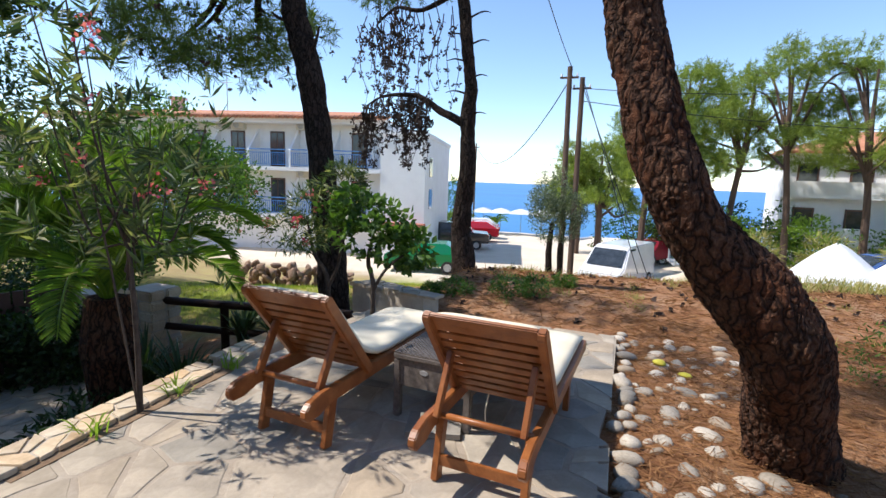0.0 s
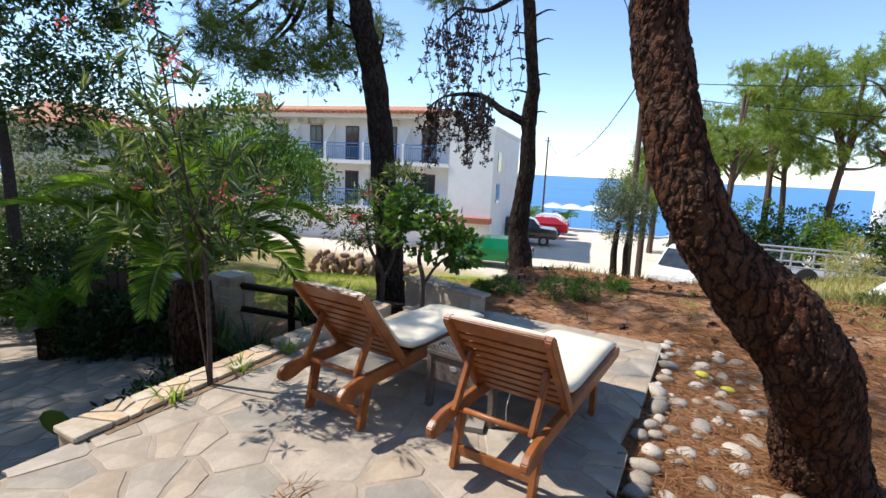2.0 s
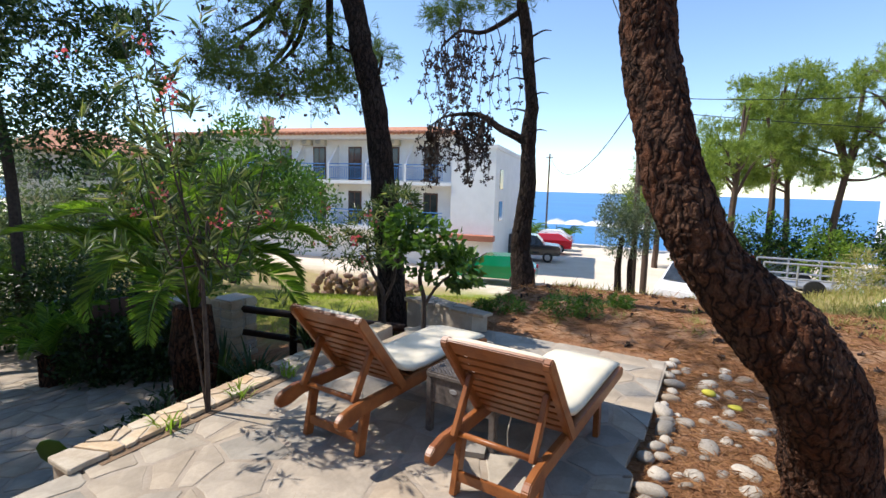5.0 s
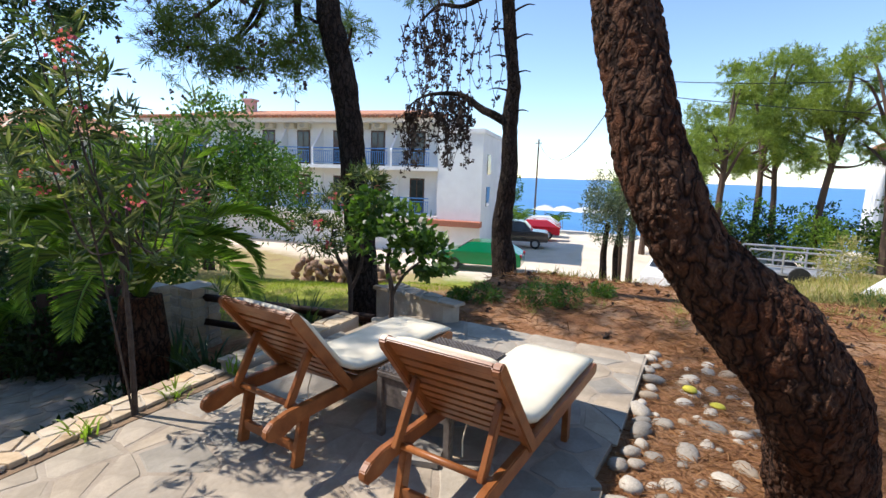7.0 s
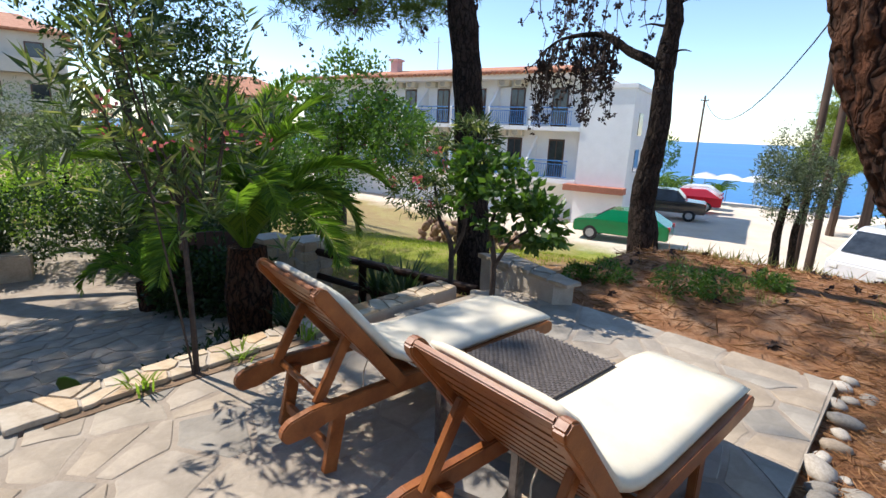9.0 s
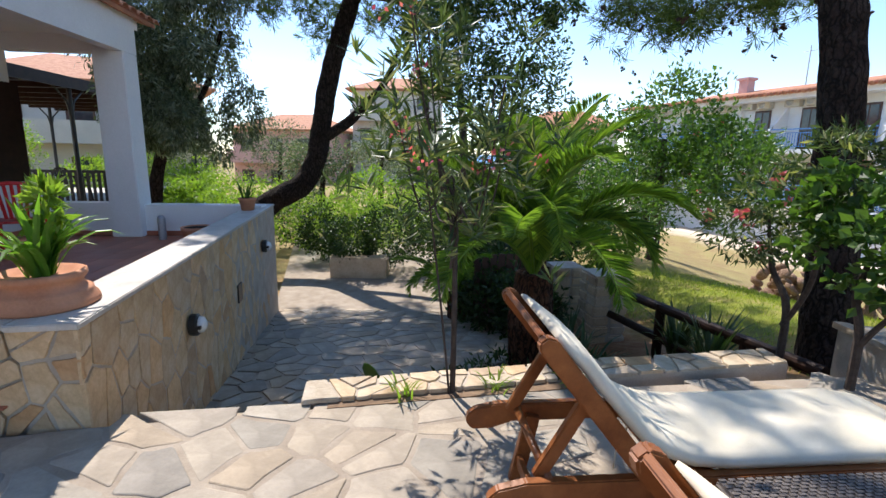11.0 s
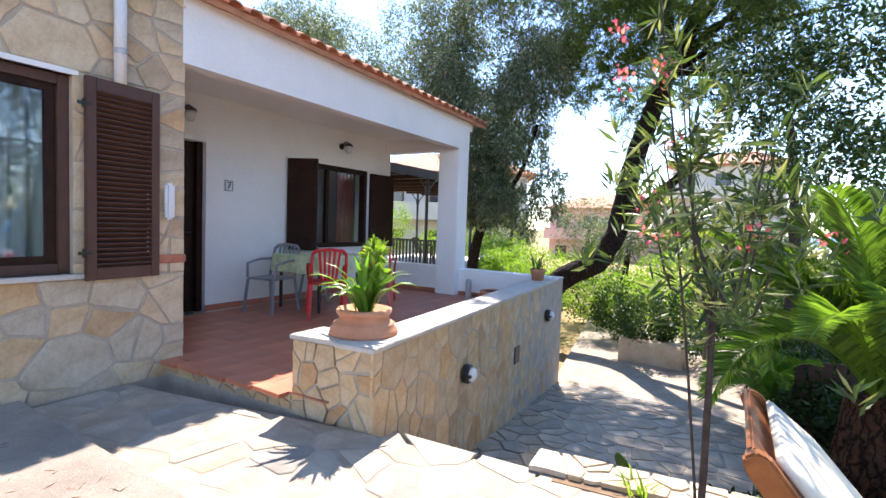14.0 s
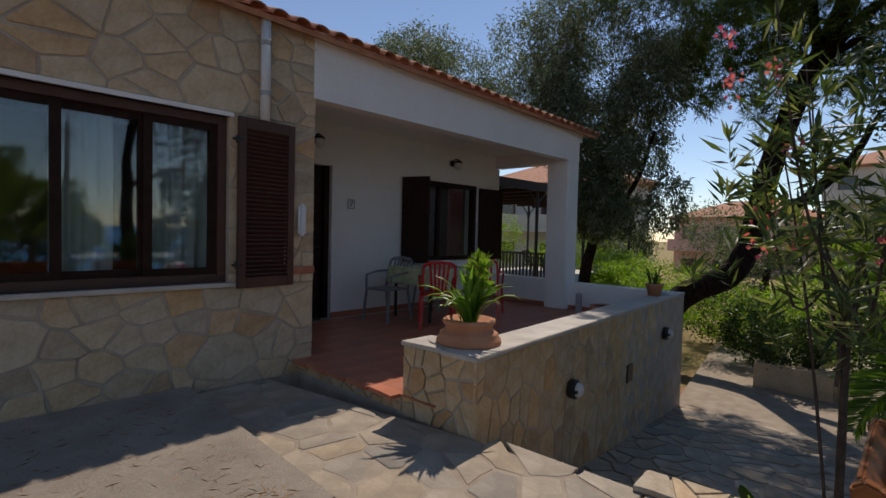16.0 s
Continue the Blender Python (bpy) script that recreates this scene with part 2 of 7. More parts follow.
M_TYRE = surface("tyre_rubber", [(0.3, (0.015, 0.015, 0.015)), (0.7, (0.03, 0.03, 0.03))], 20, 0.85, 60, 0.1)
M_POLE = surface("creosoted_pole", [(0.3, (0.07, 0.045, 0.032)), (0.7, (0.14, 0.09, 0.065))], 10, 0.9, 60, 0.3, stretch=(1, 1, 0.1))
M_TARP = surface("white_tarpaulin", [(0.3, (0.70, 0.71, 0.72)), (0.7, (0.8, 0.8, 0.8))], 4, 0.7, 40, 0.4, 0.02)
M_SEA = surface("sea_water", [(0.3, (0.005, 0.13, 0.36)), (0.7, (0.012, 0.19, 0.45))], 0.03, 0.35, 0.8, 0.3, 0.1, dirt=0.15, stretch=(0.3, 1, 1))
M_PINK = surface("rose_render", [(0.3, (0.60, 0.36, 0.32)), (0.7, (0.70, 0.45, 0.40))], 1, 0.9, 40, 0.1)
M_CREAM = surface("cream_render", [(0.3, (0.60, 0.56, 0.48)), (0.7, (0.70, 0.66, 0.58))], 1, 0.9, 40, 0.1)
M_GLASS = glassy("clear_glass")
PAINTS = {}


def paint(name, col):
    if name not in PAINTS:
        m, nt, b = base_mat(name)
        c = ramp(nt, noise_fac(nt, 3, 3), [(0.3, tuple(v * 0.9 for v in col)), (0.7, col)])
        nt.links.new(c, b.inputs["Base Color"])
        b.inputs["Roughness"].default_value = 0.25
        b.inputs["Coat Weight"].default_value = 0.6
        PAINTS[name] = m
    return PAINTS[name]


# ground: pine litter, dry soil, lawn and sand by place
M_GROUND, nt, b = base_mat("garden_ground")
geo = nt.nodes.new("ShaderNodeNewGeometry")
big = noise_fac(nt, 0.9, 6, 0.65)
litter = ramp(nt, noise_fac(nt, 2.2, 8, 0.75), [(0.3, (0.20, 0.082, 0.036)), (0.48, (0.40, 0.20, 0.10)), (0.7, (0.56, 0.37, 0.23))])
fine = noise_fac(nt, 40, 8, 0.8)
litter = blend(nt, "MULTIPLY", 0.6, litter, ramp(nt, fine, [(0.3, (0.3, 0.26, 0.22)), (0.62, (1, 1, 1))]))
lawn = ramp(nt, noise_fac(nt, 1.5, 8, 0.7), [(0.3, (0.14, 0.20, 0.03)), (0.5, (0.27, 0.30, 0.05)), (0.7, (0.42, 0.34, 0.13))])
lawn = blend(nt, "MULTIPLY", 0.5, lawn, ramp(nt, fine, [(0.3, (0.4, 0.4, 0.3)), (0.62, (1, 1, 1))]))
sand = ramp(nt, noise_fac(nt, 0.5, 8, 0.7), [(0.3, (0.62, 0.52, 0.40)), (0.7, (0.76, 0.66, 0.54))])
sep = nt.nodes.new("ShaderNodeSeparateXYZ")
nt.links.new(geo.outputs["Position"], sep.inputs[0])


def math_node(op, a, b_):
    n = nt.nodes.new("ShaderNodeMath")
    n.operation = op
    n.use_clamp = op == "MULTIPLY_ADD"
    for i, v in enumerate((a, b_)):
        if isinstance(v, (int, float)):
            n.inputs[i].default_value = v
        else:
            nt.links.new(v, n.inputs[i])
    return n.outputs[0]


def step_node(v, lo, hi):
    n = nt.nodes.new("ShaderNodeMapRange")
    n.inputs["From Min"].default_value, n.inputs["From Max"].default_value = lo, hi
    nt.links.new(v, n.inputs[0])
    return n.outputs[0]


wob = math_node("MULTIPLY", math_node("SUBTRACT", big, 0.5), 3.0)
gx, gy = math_node("ADD", sep.outputs[0], wob), math_node("ADD", sep.outputs[1], wob)
col = blend(nt, "MIX", math_node("MULTIPLY", step_node(math_node("ADD", gx, math_node("MULTIPLY", gy, 0.15)), -2.2, -4.4), step_node(gy, 4.6, 6.2)), litter, lawn)
dry = ramp(nt, noise_fac(nt, 1.1, 8, 0.7), [(0.35, (0.30, 0.21, 0.11)), (0.6, (0.36, 0.30, 0.13)), (0.75, (0.20, 0.21, 0.07))])
col = blend(nt, "MIX", math_node("MULTIPLY", step_node(gy, 8.0, 13.0), step_node(gx, -4.0, -1.5)), col, dry)
col = blend(nt, "MIX", step_node(gx, -8.8, -10.5), col, dry)
col = blend(nt, "MIX", math_node("MULTIPLY", step_node(gy, 18.5, 20.5), step_node(math_node("SUBTRACT", gx, math_node("MULTIPLY", gy, 0.35)), -3.0, -6.0)), col, sand)
col = blend(nt, "MIX", step_node(gy, 27.0, 29.0), col, sand)
nt.links.new(col, b.inputs["Base Color"])
b.inputs["Roughness"].default_value = 0.95
b.inputs["Specular IOR Level"].default_value = 0.1
bump(nt, b, fine, 0.9, 0.03)

# ---- geometry helpers ----


class G:
    """Collects faces for one mesh."""

    def __init__(self):
        self.v, self.f = [], []

    def add(self, verts, faces):
        o = len(self.v)
        self.v += [tuple(p) for p in verts]
        self.f += [tuple(o + i for i in f) for f in faces]
        return self

    def box(self, lo, hi, m=None):
        (a, b_, c), (d, e, f) = lo, hi
        vs = [Vector(p) for p in ((a, b_, c), (d, b_, c), (d, e, c), (a, e, c), (a, b_, f), (d, b_, f), (d, e, f), (a, e, f))]
        if m is not None:
            vs = [m @ p for p in vs]
        return self.add(vs, [(0, 3, 2, 1), (4, 5, 6, 7), (0, 1, 5, 4), (1, 2, 6, 5), (2, 3, 7, 6), (3, 0, 4, 7)])

    def bar(self, p, q, w, t, up=(0, 0, 1)):
        """A bar of section w by t from p to q."""
        p, q = Vector(p), Vector(q)
        d = (q - p).normalized()
        s = d.cross(Vector(up))
        s = s.normalized() if s.length > 1e-4 else Vector((1, 0, 0))
        u = s.cross(d)
        vs = [a + s * (i * w / 2) + u * (j * t / 2) for a in (p, q) for i, j in ((-1, -1), (1, -1), (1, 1), (-1, 1))]
        return self.add(vs, [(3, 2, 1, 0), (4, 5, 6, 7), (0, 1, 5, 4), (1, 2, 6, 5), (2, 3, 7, 6), (3, 0, 4, 7)])

    def tube(self, pts, radii, n=8, rough=0.0, seed=0):
        pts = [Vector(p) for p in pts]
        if not hasattr(radii, "__len__"):
            radii = [radii] * len(pts)
        vs = []
        ref = None
        for i, p in enumerate(pts):
            d = (pts[min(i + 1, len(pts) - 1)] - pts[max(i - 1, 0)]).normalized()
            if ref is None:
                ref = d.orthogonal().normalized()
            ref = (ref - d * ref.dot(d)).normalized()
            s = d.cross(ref)
            for k in range(n):
                a = 2 * math.pi * k / n
                c = ref * math.cos(a) + s * math.sin(a)
                r = radii[i]
                if rough:
                    q = p + c * r
                    r *= 1 + rough * (noise.noise(q * 9 + Vector((seed, 0, 0))) + 0.6 * noise.noise(q * 26))
                vs.append(p + c * r)
        fs = []
        for i in range(len(pts) - 1):
            for k in range(n):
                a, b_ = i * n + k, i * n + (k + 1) % n
                fs.append((a, b_, b_ + n, a + n))
        fs += [tuple(range(n - 1, -1, -1)), tuple((len(pts) - 1) * n + k for k in range(n))]
        return self.add(vs, fs)

    def lathe(self, prof, n=24, at=(0, 0, 0)):
        vs = [(at[0] + r * math.cos(2 * math.pi * k / n), at[1] + r * math.sin(2 * math.pi * k / n), at[2] + z) for r, z in prof for k in range(n)]
        fs = [(i * n + k, i * n + (k + 1) % n, (i + 1) * n + (k + 1) % n, (i + 1) * n + k) for i in range(len(prof) - 1) for k in range(n)]
        fs += [tuple(range(n - 1, -1, -1)), tuple((len(prof) - 1) * n + k for k in range(n))]
        return self.add(vs, fs)

    def prism(self, poly, z0, z1):
        n = len(poly)
        vs = [(x, y, z0) for x, y in poly] + [(x, y, z1) for x, y in poly]
        return self.add(vs, [tuple(range(n - 1, -1, -1)), tuple(range(n, 2 * n))] + [(k, (k + 1) % n, n + (k + 1) % n, n + k) for k in range(n)])

    def mesh(self, name, mat, bevel=0.0, smooth=False):
        me = bpy.data.meshes.new(name)
        me.from_pydata(self.v, [], self.f)
        if bevel:
            bm = bmesh.new()
            bm.from_mesh(me)
            bmesh.ops.bevel(bm, geom=bm.edges[:], offset=bevel, segments=2, affect="EDGES", clamp_overlap=True)
            bm.to_mesh(me)
            bm.free()
        me.materials.append(mat)
        if smooth:
            me.shade_smooth()
        return me


def part(name, g, mat, parent=None, label="", bevel=0.0, smooth=False, m=None):
    me = g if isinstance(g, bpy.types.Mesh) else g.mesh(name, mat, bevel, smooth)
    ob = new(name, me)
    if parent:
        ob.parent = parent
    if m is not None:
        ob.matrix_basis = m
    return tagged(ob, label)


def thing(name, label, category, m=None, group="", kind=""):
    ob = new(name)
    ob.empty_display_size = 0.1
    if m is not None:
        ob.matrix_basis = m
    return tagged(ob, label, category, group, kind)


def leaves(name, centres, dirs, length, width, mat, parent=None, label="", fold=0.25, m=None, seed=1):
    """Many small diamond leaves as one mesh; length and width in metres, varied by 30 percent."""
    r = np.random.RandomState(seed)
    c, d = np.asarray(centres, float), np.asarray(dirs, float)
    d = d / np.maximum(np.linalg.norm(d, axis=1, keepdims=True), 1e-6)
    n = len(c)
    s = np.cross(d, r.normal(size=(n, 3)))
    s /= np.maximum(np.linalg.norm(s, axis=1, keepdims=True), 1e-6)
    u = np.cross(s, d)
    ln = length * r.uniform(0.65, 1.25, (n, 1))
    wd = width * r.uniform(0.7, 1.2, (n, 1)) / 2
    mid = c + d * ln * 0.45
    vs = np.stack([c, mid + s * wd + u * wd * fold, c + d * ln, mid - s * wd + u * wd * fold], 1).reshape(-1, 3)
    k = np.arange(n)[:, None] * 4
    fs = np.concatenate([k + [0, 1, 2], k + [0, 2, 3]], 1).reshape(-1, 3)
    me = bpy.data.meshes.new(name)
    me.from_pydata(vs.tolist(), [], fs.tolist())
    me.materials.append(mat)
    return part(name, me, mat, parent, label, m=m)


def cloud(clumps, per, seed, droop=0.0, out=0.6):
    """Leaf places and directions in ellipsoid clumps (x, y, z, rx, ry, rz), denser towards the skin, broken into small sprays."""
    r = np.random.RandomState(seed)
    cs, ds = [], []
    for x, y, z, rx, ry, rz in clumps:
        sub = max(4, int(per / 14))
        dirs = r.normal(size=(sub, 3))
        dirs /= np.linalg.norm(dirs, axis=1, keepdims=True)
        rad = r.uniform(0.35, 1.0, (sub, 1)) ** 0.6
        heads = dirs * rad
        for hd, dv in zip(heads, dirs):
            q = hd + r.normal(scale=0.11, size=(14, 3))
            cs.append(q * (rx, ry, rz) + (x, y, z))
            ds.append(dv * out + r.normal(scale=0.6, size=(14, 3)) + (0, 0, -droop))
    return np.concatenate(cs), np.concatenate(ds)


def clip_poly(poly, px, py, nx, ny):
    """The part of a polygon where (q - p) . n <= 0."""
    out = []
    for i, a in enumerate(poly):
        b_ = poly[(i + 1) % len(poly)]
        da, db = (a[0] - px) * nx + (a[1] - py) * ny, (b_[0] - px) * nx + (b_[1] - py) * ny
        if da <= 0:
            out.append(a)
        if da * db < 0:
            k = da / (da - db)
            out.append((a[0] + (b_[0] - a[0]) * k, a[1] + (b_[1] - a[1]) * k))
    return out


def inside(poly, x, y):
    c = False
    for i, a in enumerate(poly):
        b_ = poly[i - 1]
        if (a[1] > y) != (b_[1] > y) and x < (b_[0] - a[0]) * (y - a[1]) / (b_[1] - a[1]) + a[0]:
            c = not c
    return c


def crazy(outline, size, gap, seed, stretch=1.0):
    """Irregular stones that fill a convex outline: a list of polygons with open joints."""
    r = random.Random(seed)
    xs, ys = [p[0] for p in outline], [p[1] for p in outline]
    seeds = []
    tries = 0
    while tries < 6000:
        p = (r.uniform(min(xs), max(xs)), r.uniform(min(ys), max(ys)))
        tries += 1
        own = size * r.choice((0.27, 0.36, 0.48, 0.62) if tries < 1500 else (0.25, 0.32))
        if inside(outline, *p) and all((p[0] - q[0]) ** 2 + ((p[1] - q[1]) / stretch) ** 2 > (own + q[2]) ** 2 for q in seeds):
            seeds.append((*p, own))
    out = []
    for p in seeds:
        poly = list(outline)
        for q in sorted(seeds, key=lambda q: (p[0] - q[0]) ** 2 + ((p[1] - q[1]) / stretch) ** 2)[1:22]:
            dx, dy = q[0] - p[0], (q[1] - p[1]) / stretch ** 2
            ln = math.hypot(dx, dy)
            nx, ny = dx / ln, dy / ln
            g = gap * r.uniform(0.35, 0.75)
            share = 0.5 + (p[2] ** 2 - q[2] ** 2) / (2 * ((q[0] - p[0]) ** 2 + ((q[1] - p[1]) / stretch) ** 2))
            poly = clip_poly(poly, p[0] + (q[0] - p[0]) * share - nx * g, p[1] + (q[1] - p[1]) * share - ny * g, nx, ny)
            if len(poly) < 3:
                break
        if len(poly) < 3:
            continue
        # a straight crack parts most of the larger stones in two
        pieces = [poly]
        if p[2] > size * 0.33 and r.random() < 0.75:
            cx, cy = sum(q[0] for q in poly) / len(poly), sum(q[1] for q in poly) / len(poly)
            an = r.uniform(0, math.pi)
            nx, ny = math.cos(an), math.sin(an)
            off, g = r.uniform(-0.12, 0.12) * size, gap * r.uniform(0.35, 0.7)
            pieces = [clip_poly(poly, cx + nx * (off - g), cy + ny * (off - g), nx, ny), clip_poly(poly, cx + nx * (off + g), cy + ny * (off + g), -nx, -ny)]
        for piece in pieces:
            if len(piece) < 3:
                continue
            # knock the corners off and let long edges waver
            soft = []
            for i, a in enumerate(piece):
                b0, b1 = piece[i - 1], piece[(i + 1) % len(piece)]
                k0, k1 = r.uniform(0.02, 0.09), r.uniform(0.02, 0.09)
                soft += [(a[0] + (b0[0] - a[0]) * k0, a[1] + (b0[1] - a[1]) * k0), (a[0] + (b1[0] - a[0]) * k1, a[1] + (b1[1] - a[1]) * k1)]
                ln = math.hypot(b1[0] - a[0], b1[1] - a[1])
                if ln > 0.1:
                    k, w_ = r.uniform(0.35, 0.65), r.uniform(-0.9, 0.25) * gap * 0.6
                    soft.append((a[0] + (b1[0] - a[0]) * k + (b1[1] - a[1]) / ln * w_, a[1] + (b1[1] - a[1]) * k - (b1[0] - a[0]) / ln * w_))
            out.append(soft)
    return out


def stones(name, polys, m, thick, mat, parent, seed, holes=()):
    """Each polygon as a stone object with a softened edge, on the plane of m."""
    r = random.Random(seed)
    for poly in polys:
        cx, cy = sum(p[0] for p in poly) / len(poly), sum(p[1] for p in poly) / len(poly)
        if any(a < cx < c and b_ < cy < d for a, b_, c, d in holes):
            continue
        t = thick * r.uniform(0.6, 1.25)
        n = len(poly)
        rings = [(1.0, -0.01), (1.0, t * 0.6), (0.955, t)]
        vs = [((x - cx) * k, (y - cy) * k, z) for k, z in rings for x, y in poly]
        fs = [(i * n + k, i * n + (k + 1) % n, (i + 1) * n + (k + 1) % n, (i + 1) * n + k) for i in range(2) for k in range(n)] + [tuple(2 * n + k for k in range(n))]
        me = bpy.data.meshes.new(name)
        me.from_pydata(vs, [], fs)
        me.materials.append(mat)
        ob = new(name, me)
        ob.parent = parent
        ob.matrix_basis = m @ Matrix.Translation((cx, cy, 0)) @ Matrix.Rotation(r.uniform(-0.012, 0.012), 4, "X") @ Matrix.Rotation(r.uniform(-0.012, 0.012), 4, "Y")


# ---- ground and sea ----
def ease(v, a, b_):
    k = min(1, max(0, (v - a) / (b_ - a)))
    return k * k * (3 - 2 * k)


def plaza_z(x):
    return -0.68 - 0.10 * max(0.0, min(5.0, -3.2 - x))


def lawn_z(x):
    return -0.36 - 0.178 * max(0.0, min(5.5, -3.2 - x))


def ground_z(x, y):
    k = ease(y, 3.2, 4.6)
    left = ((plaza_z(x) - 0.05) * (1 - k) + (lawn_z(x) - 0.04) * k) * ease(-x, 2.5, 2.75)
    left *= 1 - 0.35 * ease(y, 4.5, 7)
    hold = 1 - 0.62 * ease(x, -0.5, 4.0) * (1 - ease(y, 20, 28))
    z = left - hold * (1.55 * ease(y, 6.5, 14.5) + 1.6 * ease(y, 13, 20))
    z = max(z, -3.0 - 0.02 * max(0, y - 30))
    z += 0.07 * noise.noise(Vector((x * 0.7, y * 0.7, 0))) * ease(y, 4.6, 6.5)
    z += 0.16 * ease(y, 4.6, 6.0) * ease(x, -3.4, -1.5) * (1 - ease(y, 7, 11))
    return z - 0.03


gr = G()
gxs = [-400, -150, -80, -50, -35] + [-26 + 0.5 * i for i in range(84)] + [18, 22, 30, 50, 90, 200, 400]
gys = [-300, -100, -50, -25, -12, -8] + [-5 + 0.4 * i for i in range(76)] + [27, 30, 34, 38, 42, 46, 48, 50, 60]
gr.v = [(x, y, (ground_z(x, y) if y < 47 else (-3.5 if y < 49 else -6))) for y in gys for x in gxs]
nx_ = len(gxs)
gr.f = [(j * nx_ + i, j * nx_ + i + 1, (j + 1) * nx_ + i + 1, (j + 1) * nx_ + i) for j in range(len(gys) - 1) for i in range(nx_ - 1)]
ground = part("ground", gr, M_GROUND, smooth=True)
tagged(ground, "garden soil with pine litter, dry lawn and a sandy car park", "ground", kind="structure")
sea = part("water", G().add([(-4000, 45.5, -3.42), (4000, 45.5, -3.42), (4000, 4500, -3.42), (-4000, 4500, -3.42)], [(0, 1, 2, 3)]), M_SEA)
tagged(sea, "calm deep blue sea up to the horizon", "sea", kind="structure")

# ---- terrace, slab, plaza ----
TZ = 0.03
TER = [(-2.72, -0.02), (-2.45, -2.1), (1.8, -2.1), (1.8, 1.2), (0.35, 1.35), (-0.28, 1.95), (-0.30, 2.8), (-0.24, 3.4), (-0.22, 4.68), (-2.2, 4.74), (-2.76, 4.5), (-2.82, 2.3)]
terrace = part("floor", G().prism(TER, -0.9, TZ - 0.005), M_GROUT)
tagged(terrace, "crazy-paved terrace of pale irregular stone slabs", "terrace", kind="structure")
slab = part("concrete_landing", G().prism([(-1.52, -2.1), (-1.50, 0.1), (1.78, 0.2), (1.78, -2.1)], TZ - 0.005, 0.105), M_CONC, bevel=0.02)
tagged(slab, "raised landing of washed concrete before the stone house wall", "landing", kind="structure")
PLZ = [(-2.9, -0.1), (-8.0, -0.55), (-14.5, -1.6), (-15.5, 4.4), (-8.0, 4.6), (-5.7, 3.6), (-4.55, 2.15), (-3.75, 1.25), (-3.0, 1.15)]
plaza = part("pavement", G().add([(x, y, plaza_z(x) - 0.016) for x, y in PLZ] + [(x, y, -2.2) for x, y in PLZ], [tuple(range(len(PLZ)))[::-1]] + [(k, (k + 1) % len(PLZ), len(PLZ) + (k + 1) % len(PLZ), len(PLZ) + k) for k in range(len(PLZ))]), M_GROUT)
bm = bmesh.new()
bm.from_mesh(plaza.data)
bmesh.ops.triangulate(bm, faces=bm.faces[:])
bmesh.ops.recalc_face_normals(bm, faces=bm.faces[:])
bm.to_mesh(plaza.data)
bm.free()
tagged(plaza, "lower forecourt of crazy paving, sloping gently away", "paving", kind="structure")
steps = thing("steps", "three stone steps from the terrace down to the forecourt", "steps", kind="structure")
for i in range(3):
    part("step", G().box((-3.00 - 0.27 * i, -0.08, -1.0), (-2.70 - 0.02 * i, 1.12 - 0.01 * i, -0.14 - 0.175 * i)), M_PAVE, steps, bevel=0.015)

# ledge: low garden wall along the terrace, with a soil strip
ledge = thing("garden_ledge", "low stone-topped ledge beside the terrace planting strip", "ledge", kind="structure")
part("wall", G().prism([(-3.02, 1.08), (-2.82, 1.08), (-2.92, 2.55), (-3.10, 2.55)], -1.1, 0.052), M_JOINT, ledge)
part("wall", G().prism([(-3.12, 2.7), (-2.90, 2.7), (-2.95, 4.2), (-3.15, 4.2)], -1.1, 0.042), M_JOINT, ledge)
ledge_tops = crazy([(-3.04, 1.06), (-2.80, 1.06), (-2.90, 2.56), (-3.12, 2.56)], 0.24, 0.012, 5) + [[(x - 0.02, y) for x, y in p] for p in crazy([(-3.12, 2.68), (-2.88, 2.68), (-2.93, 4.2), (-3.15, 4.2)], 0.24, 0.012, 6)]

# far retaining wall of the terrace
farwall = thing("retaining_wall", "low rendered retaining wall with slate coping", "wall", kind="structure")
part("wall", G().prism([(-3.10, 4.72), (-2.15, 4.55), (-2.02, 4.66), (-2.95, 4.98)], -1.1, 0.23), M_JOINT, farwall)
far_tops = crazy([(-3.14, 4.70), (-2.0, 4.50), (-1.96, 4.68), (-2.95, 5.02)], 0.26, 0.02, 8)

# ---- house ----
HY, IY, PZ = -2.105, -3.745, 0.16
house = thing("house", "white rendered holiday house with natural stone front and tiled roof", "house", kind="structure")
WX0, WX1, WZ0, WZ1 = -1.82, 0.75, 0.92, 2.31
st = G()
st.box((-2.62, HY - 0.28, -0.3), (WX0, HY - 0.012, 3.26)).box((WX1, HY - 0.28, -0.3), (3.6, HY - 0.012, 3.26))
st.box((WX0, HY - 0.28, -0.3), (WX1, HY - 0.012, WZ0)).box((WX0, HY - 0.28, WZ1), (WX1, HY - 0.012, 3.26))
for i in range(0, len(st.v), 8):
    part("wall_front", G().add(st.v[i:i + 8], [tuple(k - i for k in f) for f in st.f if i <= f[0] < i + 8]), M_JOINT, house)
part("wall_side", G().box((-2.60, IY - 0.1, -0.3), (-2.35, HY - 0.28, 3.2)), M_WHITE, house)
DX0, DX1, DZ = -3.85, -2.95, 2.27
V0, V1, VZ0, VZ1 = -5.12, -6.86, 0.92, 2.24
inner = G()
inner.box((-2.6, IY - 0.25, -0.2), (DX1, IY, 3.0)).box((DX1, IY - 0.25, DZ), (DX0, IY, 3.0)).box((DX0, IY - 0.25, -0.2), (V0, IY, 3.0))
inner.box((V0, IY - 0.25, -0.2), (V1, IY, VZ0)).box((V0, IY - 0.25, VZ1), (V1, IY, 3.0)).box((V1, IY - 0.25, -0.2), (-7.55, IY, 3.0))
